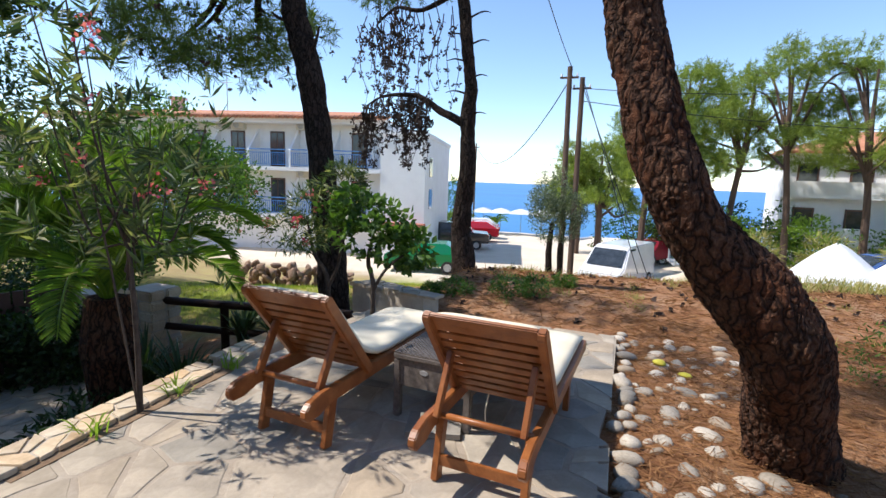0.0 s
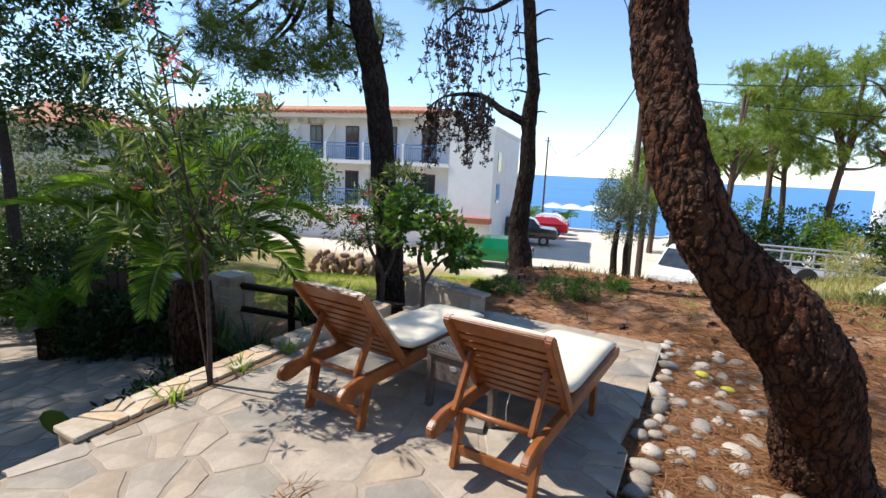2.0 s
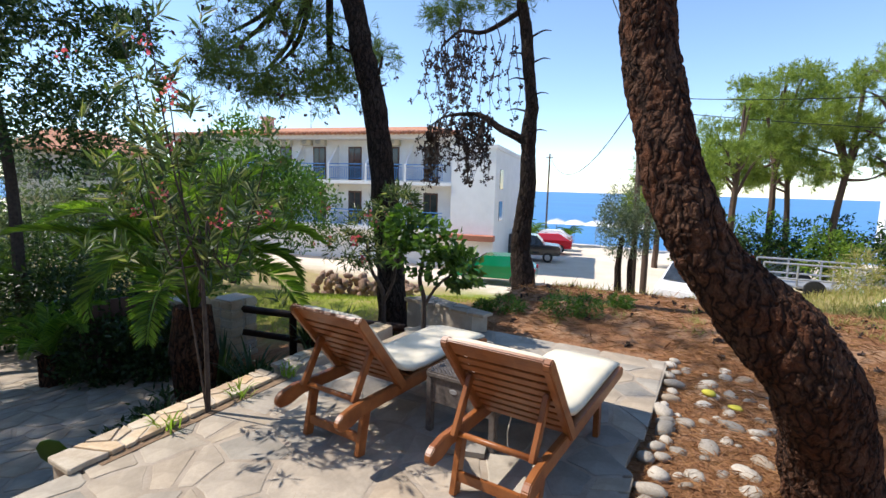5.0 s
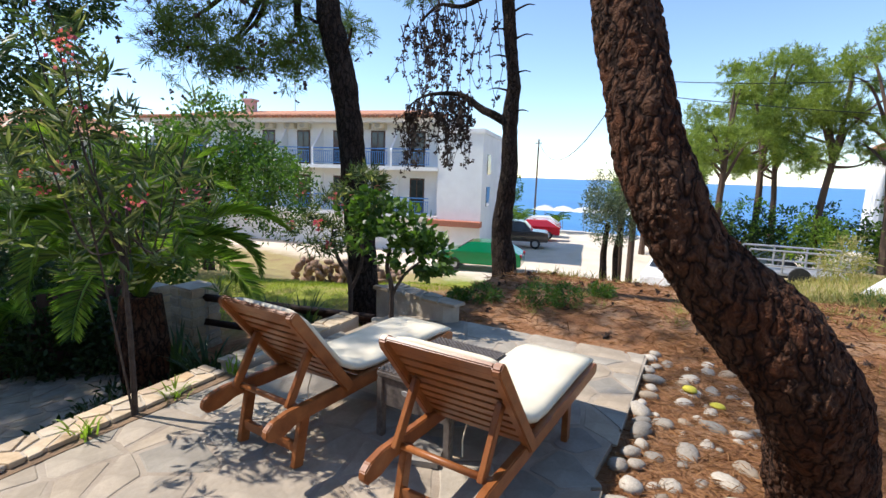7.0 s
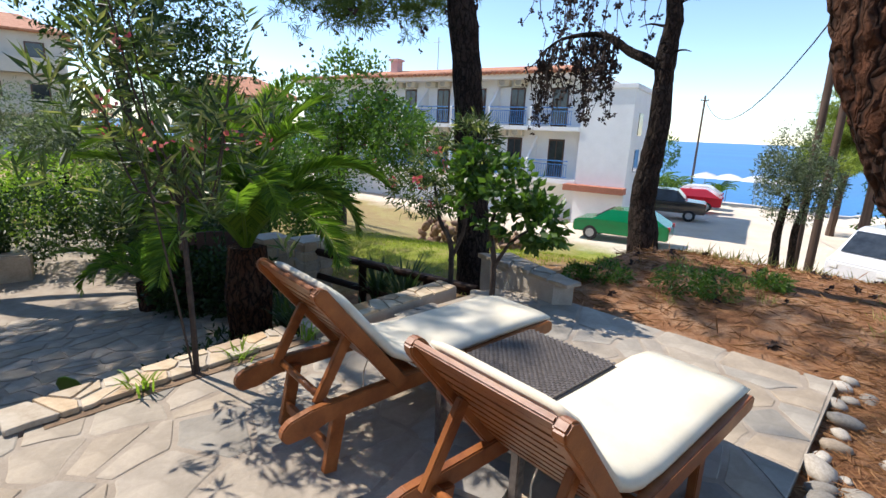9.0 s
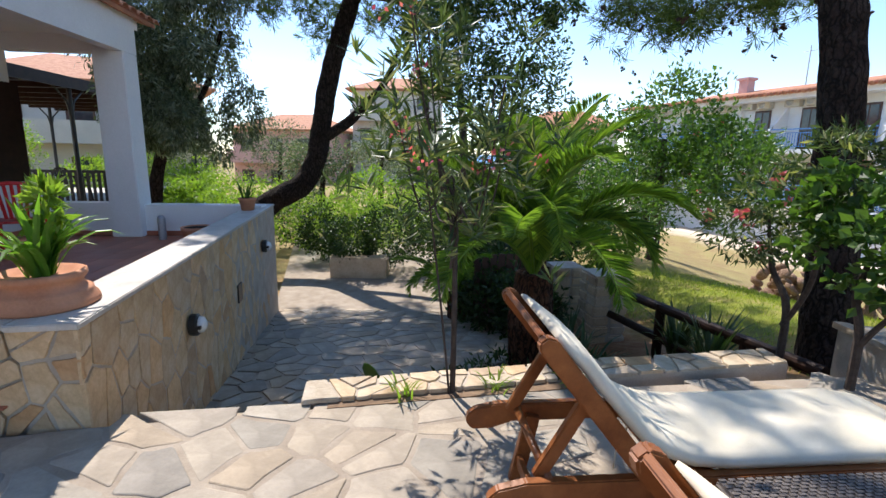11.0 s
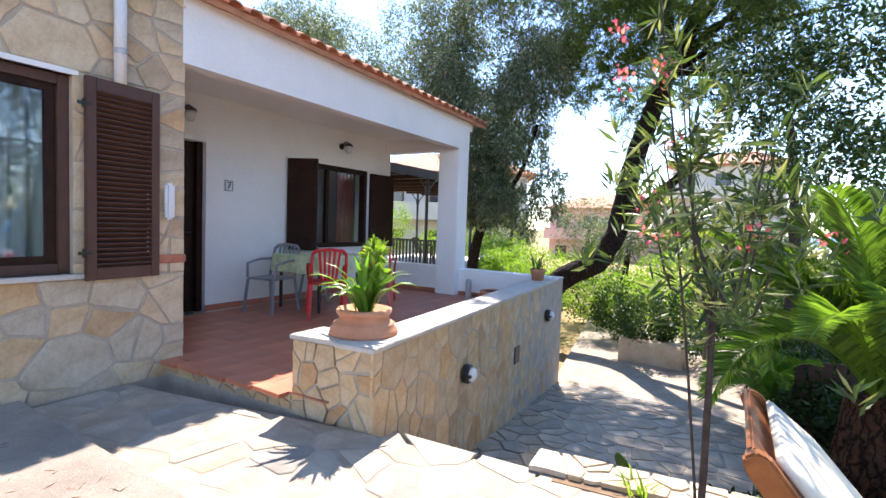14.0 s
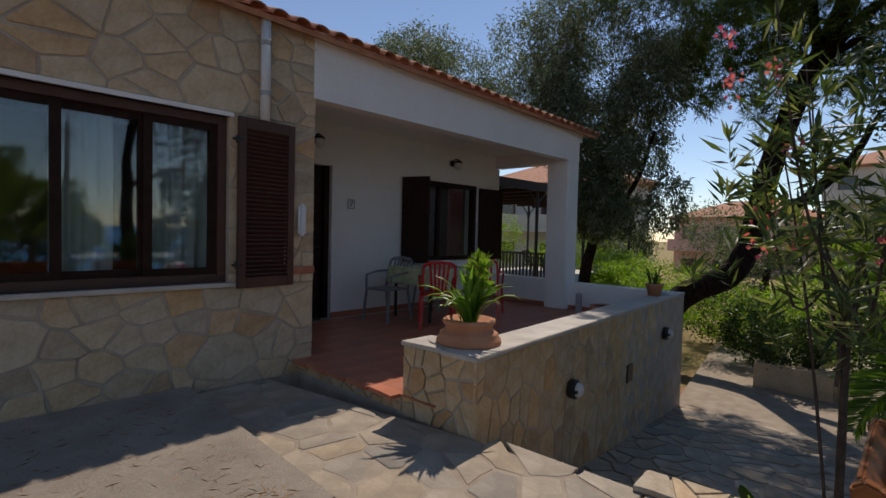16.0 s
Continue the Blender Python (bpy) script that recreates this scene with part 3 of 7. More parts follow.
for i in range(0, len(inner.v), 8):
    part("wall_inner", G().add(inner.v[i:i + 8], [tuple(k - i for k in f) for f in inner.f if i <= f[0] < i + 8]), M_WHITE, house)
part("porch_ceiling", G().box((-7.75, IY, 2.84), (-2.6, HY - 0.17, 2.98)), M_WHITE, house)
beam = G().add([(x, y, z) for x, zt in ((-2.6, 3.27), (-7.62, 3.13)) for y, z in ((HY, 2.63), (HY, zt), (HY - 0.17, zt), (HY - 0.17, 2.63))], [(0, 1, 2, 3), (7, 6, 5, 4), (0, 4, 5, 1), (1, 5, 6, 2), (2, 6, 7, 3), (3, 7, 4, 0)])
part("porch_beam", beam, M_WHITE, house)
part("end_beam", G().box((-7.62, IY, 2.63), (-7.42, HY - 0.17, 2.84)), M_WHITE, house)
part("pillar", G().box((-7.62, -2.5, PZ), (-7.28, HY + 0.002, 2.63)), M_WHITE, house, bevel=0.012)
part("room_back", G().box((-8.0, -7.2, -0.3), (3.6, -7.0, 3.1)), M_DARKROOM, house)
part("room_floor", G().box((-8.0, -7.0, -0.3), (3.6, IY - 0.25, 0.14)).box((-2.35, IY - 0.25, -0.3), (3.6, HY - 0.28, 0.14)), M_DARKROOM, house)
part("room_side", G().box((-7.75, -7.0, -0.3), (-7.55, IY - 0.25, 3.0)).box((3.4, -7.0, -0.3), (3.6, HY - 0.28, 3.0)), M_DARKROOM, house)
part("ceiling", G().box((-7.75, -7.2, 2.98), (3.6, HY - 0.02, 3.1)), M_WHITE, house)
# roof: sloped slab with rows of clay tiles at the eave
part("roof", G().add([(-8.0, HY + 0.1, 3.12), (3.8, HY + 0.1, 3.32), (3.8, -5.2, 4.4), (-8.0, -5.2, 4.2), (-8.0, HY + 0.1, 3.07), (3.8, HY + 0.1, 3.27), (3.8, -5.2, 4.3), (-8.0, -5.2, 4.1)], [(0, 1, 2, 3), (7, 6, 5, 4), (0, 4, 5, 1), (1, 5, 6, 2), (2, 6, 7, 3), (3, 7, 4, 0)]), M_ROOFTILE, house)
tile = G()
n = 8
for i in range(2):
    for k in range(n + 1):
        a = math.pi * k / n
        tile.v.append((0.085 * math.cos(a) * (1 - 0.1 * i), -0.42 * i, 0.06 * math.sin(a) + 0.165 * i))
        tile.v.append((0.073 * math.cos(a) * (1 - 0.1 * i), -0.42 * i, 0.048 * math.sin(a) + 0.165 * i))
w = 2 * (n + 1)
for k in range(n):
    tile.f += [(2 * k, 2 * k + 2, w + 2 * k + 2, w + 2 * k), (2 * k + 1, w + 2 * k + 1, w + 2 * k + 3, 2 * k + 3), (2 * k, 2 * k + 1, 2 * k + 3, 2 * k + 2)]
tile_mesh = tile.mesh("roof_tile", M_ROOFTILE)
for row in range(3):
    for i in range(58):
        x = -8.0 + 0.2 * i
        part("roof_tile", tile_mesh, None, house, m=pose(x + random.uniform(-0.01, 0.01), HY + 0.14 - 0.38 * row, 3.125 + 0.0167 * (x + 8.0) + 0.125 * row, 0, 0, random.uniform(-4, 4)))
# porch floor, step, skirting
part("porch_slab", G().add([(x, y, z) for z in (-0.5, PZ - 0.01) for x, y in ((-2.57, -0.68), (-2.50, -2.1), (-2.5, IY), (-7.9, IY), (-7.9, -0.5), (-2.7, -0.2))], [(5, 4, 3, 2, 1, 0), (6, 7, 8, 9, 10, 11)] + [(k, (k + 1) % 6, 6 + (k + 1) % 6, 6 + k) for k in range(6)]), M_JOINT, house)
part("skirting", G().box((-7.5, IY, PZ), (DX0, IY + 0.012, PZ + 0.08)), M_TILE, house, "terracotta skirting tiles")
part("end_wall", G().box((-7.68, IY, PZ), (-7.42, -2.5, 0.62)).box((-7.68, HY, PZ), (-7.42, -0.5, 0.60)), M_WHITE, house)
part("end_skirting", G().box((-7.42, IY, PZ), (-7.408, -0.55, PZ + 0.07)), M_TILE, house)

# parapet of the porch, stone-faced, with coping
PA, PB = Vector((-2.6, 0.0, 0)), Vector((-7.98, -0.47, 0))
pu = (PB - PA).normalized()
pn = Vector((-pu.y, pu.x, 0))  # towards the porch
if pn.y > 0:
    pn = -pn
parapet = thing("parapet_wall", "porch parapet faced with warm irregular stones under pale marble coping", "wall", kind="structure")


def ribbon(a, b_, t, z0, z1, off=0.0, ends=0.0):
    d = (b_ - a).normalized()
    nn = Vector((d.y, -d.x, 0)) if Vector((d.y, -d.x, 0)).dot(Vector((0.3, -1, 0))) > 0 else Vector((-d.y, d.x, 0))
    p = [a - nn * off - d * ends, b_ - nn * off + d * ends, b_ + nn * t + d * ends, a + nn * t - d * ends]
    if (p[1] - p[0]).cross(p[2] - p[1]).z < 0:
        p.reverse()
    return G().prism([(q.x, q.y) for q in p], z0, z1)


part("core", ribbon(PA + pn * 0.015 + pu * 0.015, PB, 0.26, -1.6, 0.535), M_JOINT, parapet)
SA = PA + Vector((0.045, -0.69, 0))
part("return_wall", G().prism([(PA.x - 0.02, PA.y - 0.2), (SA.x - 0.015, SA.y), (SA.x - 0.27, SA.y), (PA.x - 0.3, PA.y - 0.2)][::-1], -0.5, 0.535), M_JOINT, parapet)
part("coping", ribbon(PA, PB, 0.31, 0.535, 0.568, 0.012, 0.015), M_CAP, parapet, "pale marble coping", bevel=0.006)
part("coping", G().prism([(PA.x + 0.012, PA.y - 0.312), (SA.x + 0.014, SA.y - 0.015), (SA.x - 0.31, SA.y - 0.015), (PA.x - 0.31, PA.y - 0.335)][::-1], 0.535, 0.568), M_CAP, parapet, "pale marble coping", bevel=0.006)

# openings: door, windows, shutters
door = thing("door_1", "dark stained wooden entrance door, closed", "door", kind="structure")
part("door_leaf", G().box((DX0, IY - 0.2, PZ), (DX1, IY - 0.15, DZ)), M_DARKWOOD, door)
for k in range(3):
    part("door_panel", G().box((DX0 + 0.12, IY - 0.15, PZ + 0.15 + 0.66 * k), (DX1 - 0.12, IY - 0.135, PZ + 0.7 + 0.66 * k)), M_DARKWOOD, door, bevel=0.01)
part("door_frame", G().box((DX0, IY - 0.15, PZ), (DX0 + 0.07, IY - 0.07, DZ)), M_DARKWOOD, door)
part("door_handle", G().tube([(DX0 + 0.12, IY - 0.13, 1.15), (DX0 + 0.12, IY - 0.09, 1.15), (DX0 + 0.22, IY - 0.09, 1.15)], 0.01), M_BLACK, door)


def frame_bars(parent, x0, x1, z0, z1, y, w, t, mat):
    part("window_frame", G().box((x0, y, z0), (x0 + w, y + t, z1)), mat, parent, bevel=0.004)
    part("window_frame", G().box((x1 - w, y, z0), (x1, y + t, z1)), mat, parent, bevel=0.004)
    part("window_frame", G().box((x0 + w, y, z0), (x1 - w, y + t, z0 + w)), mat, parent, bevel=0.004)
    part("window_frame", G().box((x0 + w, y, z1 - w), (x1 - w, y + t, z1)), mat, parent, bevel=0.004)


def curtain(parent, x0, x1, z0, z1, y, mat, folds, label, lean=0.0):
    g = G()
    n = folds * 8
    for i in range(n + 1):
        k = i / n
        for j in range(9):
            h = j / 8
            x = x0 + (x1 - x0) * (k * (1 - 0.25 * lean * h) + 0.125 * lean * h)
            g.v.append((x, y + 0.03 * math.sin(2 * math.pi * folds * k + 0.6 * math.sin(3 * h)), z0 + (z1 - z0) * h))
    g.f = [(i * 9 + j, (i + 1) * 9 + j, (i + 1) * 9 + j + 1, i * 9 + j + 1) for i in range(n) for j in range(8)]
    part("curtain", g, mat, parent, label, smooth=True)


win = thing("window_1", "three-light window in dark brown frames with sheer curtains", "window", kind="structure")
frame_bars(win, WX0, WX1, WZ0, WZ1, HY - 0.16, 0.07, 0.10, M_SHUTTER)
for x0, x1, y in ((-1.75, -1.21, HY - 0.13), (-1.25, -0.66, HY - 0.17), (-0.72, 0.02, HY - 0.13), (0.0, 0.68, HY - 0.17)):
    frame_bars(win, x0, x1, WZ0 + 0.06, WZ1 - 0.06, y, 0.065, 0.04, M_DARKWOOD)
    p = part("pane", G().box((x0 + 0.06, y + 0.016, WZ0 + 0.12), (x1 - 0.06, y + 0.022, WZ1 - 0.12)), M_GLASS, win)
    p.visible_shadow = False
    # second pane, added to strengthen the reflection of the sky
    p = part("pane", G().box((x0 + 0.06, y + 0.002, WZ0 + 0.12), (x1 - 0.06, y + 0.008, WZ1 - 0.12)), M_GLASS, win)
    p.visible_shadow = False
curtain(win, -1.74, -1.22, WZ0, WZ1, HY - 0.25, M_CURTAIN, 5, "sheer grey-white curtain")
curtain(win, -1.05, -0.66, WZ0, WZ1, HY - 0.26, M_CURTAIN, 4, "sheer grey-white curtain")
curtain(win, -0.3, 0.7, WZ0, WZ1, HY - 0.26, M_CURTAIN, 7, "sheer grey-white curtain")
part("window_sill", G().box((WX0 - 0.05, HY - 0.14, WZ0 - 0.035), (WX1 + 0.05, HY + 0.045, WZ0)), M_CAP, win, "white marble sill", bevel=0.005)
part("window_head", G().box((WX0 - 0.03, HY - 0.2, WZ1), (WX1 + 0.03, HY + 0.012, WZ1 + 0.035)), M_WHITE, win)


def louvre_shutter(m, w, h, label, slats=34):
    """Hinged louvred shutter; local x from the hinge, z up."""
    s = thing("window_shutter", label, "shutter", m)
    part("stile", G().box((0, -0.02, 0), (0.065, 0.02, h)), M_SHUTTER, s, bevel=0.003)
    part("stile", G().box((w - 0.065, -0.02, 0), (w, 0.02, h)), M_SHUTTER, s, bevel=0.003)
    part("rail", G().box((0.065, -0.019, 0), (w - 0.065, 0.019, 0.09)), M_SHUTTER, s, bevel=0.003)
    part("rail", G().box((0.065, -0.019, h - 0.09), (w - 0.065, 0.019, h)), M_SHUTTER, s, bevel=0.003)
    sl = G().box((0.06, -0.021, -0.0035), (w - 0.06, 0.021, 0.0035)).mesh("slat", M_SHUTTER)
    for i in range(slats):
        part("slat", sl, None, s, m=pose(0, 0, 0.105 + (h - 0.21) * i / (slats - 1), -38, 0, 0))
    part("backing", G().box((0.062, 0.0185, 0.085), (w - 0.062, 0.0215, h - 0.085)), M_DARKWOOD, s)
    for z in (0.2, h - 0.2):
        part("hinge", G().tube([(-0.02, -0.015, z - 0.03), (-0.02, -0.015, z + 0.03)], 0.009).box((-0.06, -0.02, z - 0.012), (0.03, -0.026, z + 0.012)), M_BLACK, s)
    return s


louvre_shutter(pose(-1.87, HY + 0.055, 0.87, 0, 0, 180 + 5) @ Matrix.Diagonal((1, 1, 1, 1)), 0.53, 1.45, "brown louvred wooden shutter folded back on the stone wall")
win2 = thing("window_2", "dark brown porch window with red curtain behind the glass", "window", kind="structure")
frame_bars(win2, V1, V0, VZ0, VZ1, IY - 0.1, 0.07, 0.13, M_DARKWOOD)
part("mullion", G().box((-5.98, IY - 0.08, VZ0 + 0.07), (-5.92, IY - 0.02, VZ1 - 0.07)), M_DARKWOOD, win2)
pn2 = part("pane", G().box((V1 + 0.07, IY - 0.06, VZ0 + 0.07), (V0 - 0.07, IY - 0.054, VZ1 - 0.07)), M_GLASS, win2)
pn2.visible_shadow = False
curtain(win2, -6.75, -6.35, VZ0, VZ1, IY - 0.22, M_REDCURTAIN, 4, "dark red curtain")
part("window_head", G().box((V1 - 0.04, IY, VZ1), (V0 + 0.04, IY + 0.03, VZ1 + 0.025)), M_WHITE, win2)


def solid_shutter(m, w, h, label):
    s = thing("window_shutter", label, "shutter", m, "porch window shutters")
    part("leaf", G().box((0, -0.02, 0), (w, 0.02, h)), M_DARKWOOD, s, bevel=0.004)
    for k in range(2):
        part("panel", G().box((0.07, 0.02, 0.08 + k * h / 2), (w - 0.07, 0.03, h / 2 - 0.05 + k * h / 2)), M_DARKWOOD, s, bevel=0.006)
    return s


solid_shutter(pose(-5.10, IY + 0.03, 0.91, 0, 0, 115), 0.45, 1.33, "dark brown shutter standing open beside the porch window")
solid_shutter(pose(-6.93, IY + 0.04, 0.91, 0, 0, 176), 0.62, 1.30, "dark brown shutter folded back on the white wall")


def wall_lantern(m):
    s = thing("wall_lamp", "black iron wall lantern with frosted glass shade", "lamp", m, "porch wall lamps")
    part("mount", G().lathe([(0.05, 0), (0.055, 0.012), (0.03, 0.03)], 16), M_BLACK, s, m=pose(0, 0, 0, -90, 0, 0))
    part("arm", G().tube([(0, 0.02, 0), (0, 0.08, 0.06), (0, 0.14, 0.06), (0, 0.16, 0.02)], 0.011), M_BLACK, s)
    part("cap", G().lathe([(0.075, -0.01), (0.06, 0.02), (0.015, 0.05)], 16, (0, 0.16, 0)), M_BLACK, s)
    part("shade", G().lathe([(0.03, -0.12), (0.055, -0.08), (0.06, -0.01)], 16, (0, 0.16, 0)), M_OPAL, s, "frosted glass shade", smooth=True)


wall_lantern(pose(-6.22, IY, 2.58))
wall_lantern(pose(-3.55, IY, 2.58))
plaque = thing("house_number", "small white ceramic plaque with number seven and black border", "sign", pose(-4.16, IY, 1.76))
part("plate", G().box((-0.065, 0, -0.075), (0.065, 0.012, 0.075)), M_PIPE, plaque, bevel=0.004)
bd = G()
for a, b_ in (((-0.056, -0.066), (0.056, -0.060)), ((-0.056, 0.060), (0.056, 0.066)), ((-0.056, -0.066), (-0.050, 0.066)), ((0.050, -0.066), (0.056, 0.066))):
    bd.box((a[0], 0.012, a[1]), (b_[0], 0.0145, b_[1]))
part("border", bd, M_BLACK, plaque)
txt = bpy.data.curves.new("number", "FONT")
txt.body, txt.size, txt.extrude, txt.align_x, txt.align_y = "7", 0.13, 0.002, "CENTER", "CENTER"
txt.materials.append(M_BLACK)
num = new("number", txt)
num.parent = plaque
num.matrix_basis = pose(0, 0.0155, 0, 90, 0, 180)
pipe = thing("downpipe", "white plastic downpipe on the stone wall", "pipe")
part("pipe", G().tube([(-2.10, HY + 0.05, 2.32), (-2.10, HY + 0.05, 3.2)], 0.042, 14), M_PIPE, pipe, smooth=True)
for z in (2.55, 2.98):
    part("bracket", G().tube([(-2.10, HY + 0.05, z - 0.02), (-2.10, HY + 0.05, z + 0.02)], 0.048, 14).box((-2.12, HY, z - 0.012), (-2.08, HY + 0.02, z + 0.012)), M_GREYMETAL, pipe)
meter = part("meter_box", G().box((-2.52, HY, 1.32), (-2.44, HY + 0.05, 1.62)), M_PIPE, bevel=0.02)
tagged(meter, "small white plastic box on the stone wall", "box")
course = part("brick_course", G().box((-2.625, HY - 0.02, 0.965), (-2.36, HY + 0.022, 1.035)), M_BRICK, bevel=0.008)
tagged(course, "single red brick let into the stone wall", "brick", kind="structure")


def bulkhead_lamp(k, z):
    p = PA + pu * k
    s = thing("bulkhead_lamp", "round black bulkhead wall lamp with white glass", "lamp", pose(p.x - pn.x * 0.03, p.y - pn.y * 0.03, z, 90, 0, math.degrees(math.atan2(-pn.y, -pn.x)) - 90 + 180), "parapet wall lamps")
    part("base", G().lathe([(0.085, -0.02), (0.088, 0.03), (0.07, 0.045)], 20), M_BLACK, s)
    part("glass", G().lathe([(0.068, 0.04), (0.06, 0.075), (0.03, 0.095), (0.004, 0.1)], 20), M_OPAL, s, "white glass", smooth=True)
    part("guard", G().box((-0.088, -0.012, 0.03), (-0.03, 0.012, 0.075)), M_BLACK, s)


bulkhead_lamp(1.44, 0.03)
bulkhead_lamp(4.35, 0.10)
q = PA + pu * 3.03
# the recess is a flush black block, its inner shade given by the colour
vent = part("wall_vent", G().box((-0.085, -0.01, -0.1), (0.085, 0.04, 0.1)), M_BLACK, m=pose(q.x, q.y, -0.17, 0, 0, math.degrees(math.atan2(pu.y, pu.x))))
tagged(vent, "small dark square recess in the parapet wall", "vent")

# ---- sun loungers, cushions, table ----
def lounger(m, label):
    s = thing("sun_lounger", label, "sun lounger", m, "sun loungers")
    for x in (-0.245, 0.245):
        r = G()
        prof = [(-0.20, 0.235), (-0.225, 0.265), (-0.22, 0.30), (-0.19, 0.325), (-0.1, 0.345), (1.42, 0.345), (1.45, 0.33), (1.45, 0.285), (1.42, 0.27), (-0.03, 0.265), (-0.12, 0.235)]
        k = len(prof)
        r.add([(x - 0.019, y, z) for y, z in prof] + [(x + 0.019, y, z) for y, z in prof], [tuple(range(k)), tuple(range(2 * k - 1, k - 1, -1))] + [(i, k + i, k + (i + 1) % k, (i + 1) % k) for i in range(k)])
        part("side_rail", r, M_WOOD, s, bevel=0.005)
        part("leg", G().bar((x * 0.88, -0.01, 0.0), (x * 0.88, 0.05, 0.30), 0.035, 0.06, (0, 1, 0)), M_WOOD, s, bevel=0.004)
        part("leg", G().bar((x * 0.88, 1.02, 0.0), (x * 0.88, 1.0, 0.30), 0.035, 0.06, (0, 1, 0)), M_WOOD, s, bevel=0.004)
        st_ = G()
        prof = [(0.30, 0.30), (0.36, 0.325), (-0.035, 0.825), (-0.065, 0.835), (-0.09, 0.815), (-0.085, 0.785)]
        xx = x * 1.06
        st_.add([(xx - 0.02, y, z) for y, z in prof] + [(xx + 0.02, y, z) for y, z in prof], [tuple(range(6)), tuple(range(11, 5, -1))] + [(i, 6 + i, 6 + (i + 1) % 6, (i + 1) % 6) for i in range(6)])
        part("back_stile", st_, M_WOOD, s, bevel=0.006)
        part("prop", G().bar((x * 0.84, 0.10, 0.60), (x * 0.84, -0.05, 0.33), 0.028, 0.045, (0, 1, 0)), M_WOOD, s, bevel=0.004)
    part("stretcher", G().bar((-0.22, 0.0, 0.10), (0.22, 0.0, 0.10), 0.022, 0.055), M_WOOD, s, bevel=0.003)
    part("prop_bar", G().tube([(-0.24, -0.02, 0.335), (0.24, -0.02, 0.335)], 0.016), M_WOOD, s, smooth=True)
    part("cross_rail", G().bar((-0.23, 1.40, 0.30), (0.23, 1.40, 0.30), 0.022, 0.06), M_WOOD, s, bevel=0.003)
    for i in range(9):
        k = 0.03 + i * 0.108
        y, z = 0.335 + (-0.062 - 0.335) * k, 0.325 + (0.81 - 0.325) * k
        part("back_slat", G().bar((-0.245, y, z), (0.245, y, z), 0.016, 0.052, (0, -0.63, 0.77)), M_WOOD, s, bevel=0.003)
    part("top_rail", G().bar((-0.245, -0.052, 0.80), (0.245, -0.052, 0.80), 0.02, 0.075, (0, -0.66, 0.75)), M_WOOD, s, bevel=0.005)
    for i in range(10):
        part("seat_slat", G().box((-0.225, 0.40 + 0.1 * i, 0.300), (0.225, 0.47 + 0.1 * i, 0.318)), M_WOOD, s, bevel=0.003)
    return s


def cushion(m):
    """One folded pad: over the back, then along the seat, with softly swollen faces."""
    path = [(-0.03, 0.80), (0.05, 0.705), (0.13, 0.61), (0.21, 0.515), (0.29, 0.43), (0.37, 0.385), (0.46, 0.352), (0.6, 0.336), (0.85, 0.335), (1.1, 0.337), (1.3, 0.336), (1.46, 0.33)]
    g = G()
    cols = 12
    n = len(path)
    for side in (0, 1):
        for i, (y, z) in enumerate(path):
            a, b_ = path[max(i - 1, 0)], path[min(i + 1, n - 1)]
            ty, tz = b_[0] - a[0], b_[1] - a[1]
            ln = math.hypot(ty, tz)
            ny, nz = -tz / ln, ty / ln
            e = min(i, n - 1 - i) / 1.0
            for j in range(cols + 1):
                u = j / cols * 2 - 1
                x = 0.235 * u
                fat = 0.055 * (1 - 0.55 * abs(u) ** 6) * (1 if 0 < e else 0.45) * (1 + 0.12 * noise.noise(Vector((x * 7, y * 5, z * 5))))
                off = 0.012 + (fat if side else 0.0)
                g.v.append((x * (1.0 if side == 0 else 1.02), y + ny * off, z + nz * off))
    row = cols + 1
    tot = n * row
    for i in range(n - 1):
        for j in range(cols):
            a = i * row + j
            g.f.append((a, a + row, a + row + 1, a + 1))
            g.f.append((tot + a, tot + a + 1, tot + a + row + 1, tot + a + row))
        for j in (0, cols):
            a = i * row + j
            q = (a, tot + a, tot + a + row, a + row)
            g.f.append(q if j == 0 else q[::-1])
    for i in (0, n - 1):
        for j in range(cols):
            a = i * row + j
            q = (a, a + 1, tot + a + 1, tot + a)
            g.f.append(q if i == 0 else q[::-1])
    s = part("lounger_cushion", g, M_CUSHION, m=m, smooth=True)
    tagged(s, "cream cotton cushion lying on the wooden sun lounger", "cushion", "lounger cushions")
    tie = part("tie", G().tube([(-0.1, 0.46, 0.36), (-0.1, 0.40, 0.30), (-0.11, 0.37, 0.2), (-0.1, 0.36, 0.12)], 0.004, 5), M_CUSHION, s)
    return s


L1, L2 = pose(-1.86, 2.03, TZ, 0, 0, -4), pose(-0.80, 1.98, TZ, 0, 0, -4)
lounger(L2, "varnished teak sun lounger with raised slatted back")
lounger(L1, "varnished teak sun lounger with raised back beside the ledge")
cushion(L2 @ pose(0, 0, 0))
cushion(L1 @ pose(0, 0, 0))
table = thing("rattan_table", "low square brown woven rattan table between the loungers", "table", pose(-1.21, 2.78, TZ, 0, 0, -4))
part("tabletop", G().box((-0.25, -0.34, 0.36), (0.25, 0.34, 0.40)), M_RATTAN, table, bevel=0.01)
weave = G()
for i in range(34):
    x = -0.24 + 0.48 * i / 33
    for j in range(22):
        y = -0.33 + 0.66 * (j + 0.5 * (i % 2)) / 22
        weave.box((x - 0.0055, y, 0.4), (x + 0.0055, y + 0.021, 0.4045))
part("weave", weave, M_RATTAN, table, "woven strands")
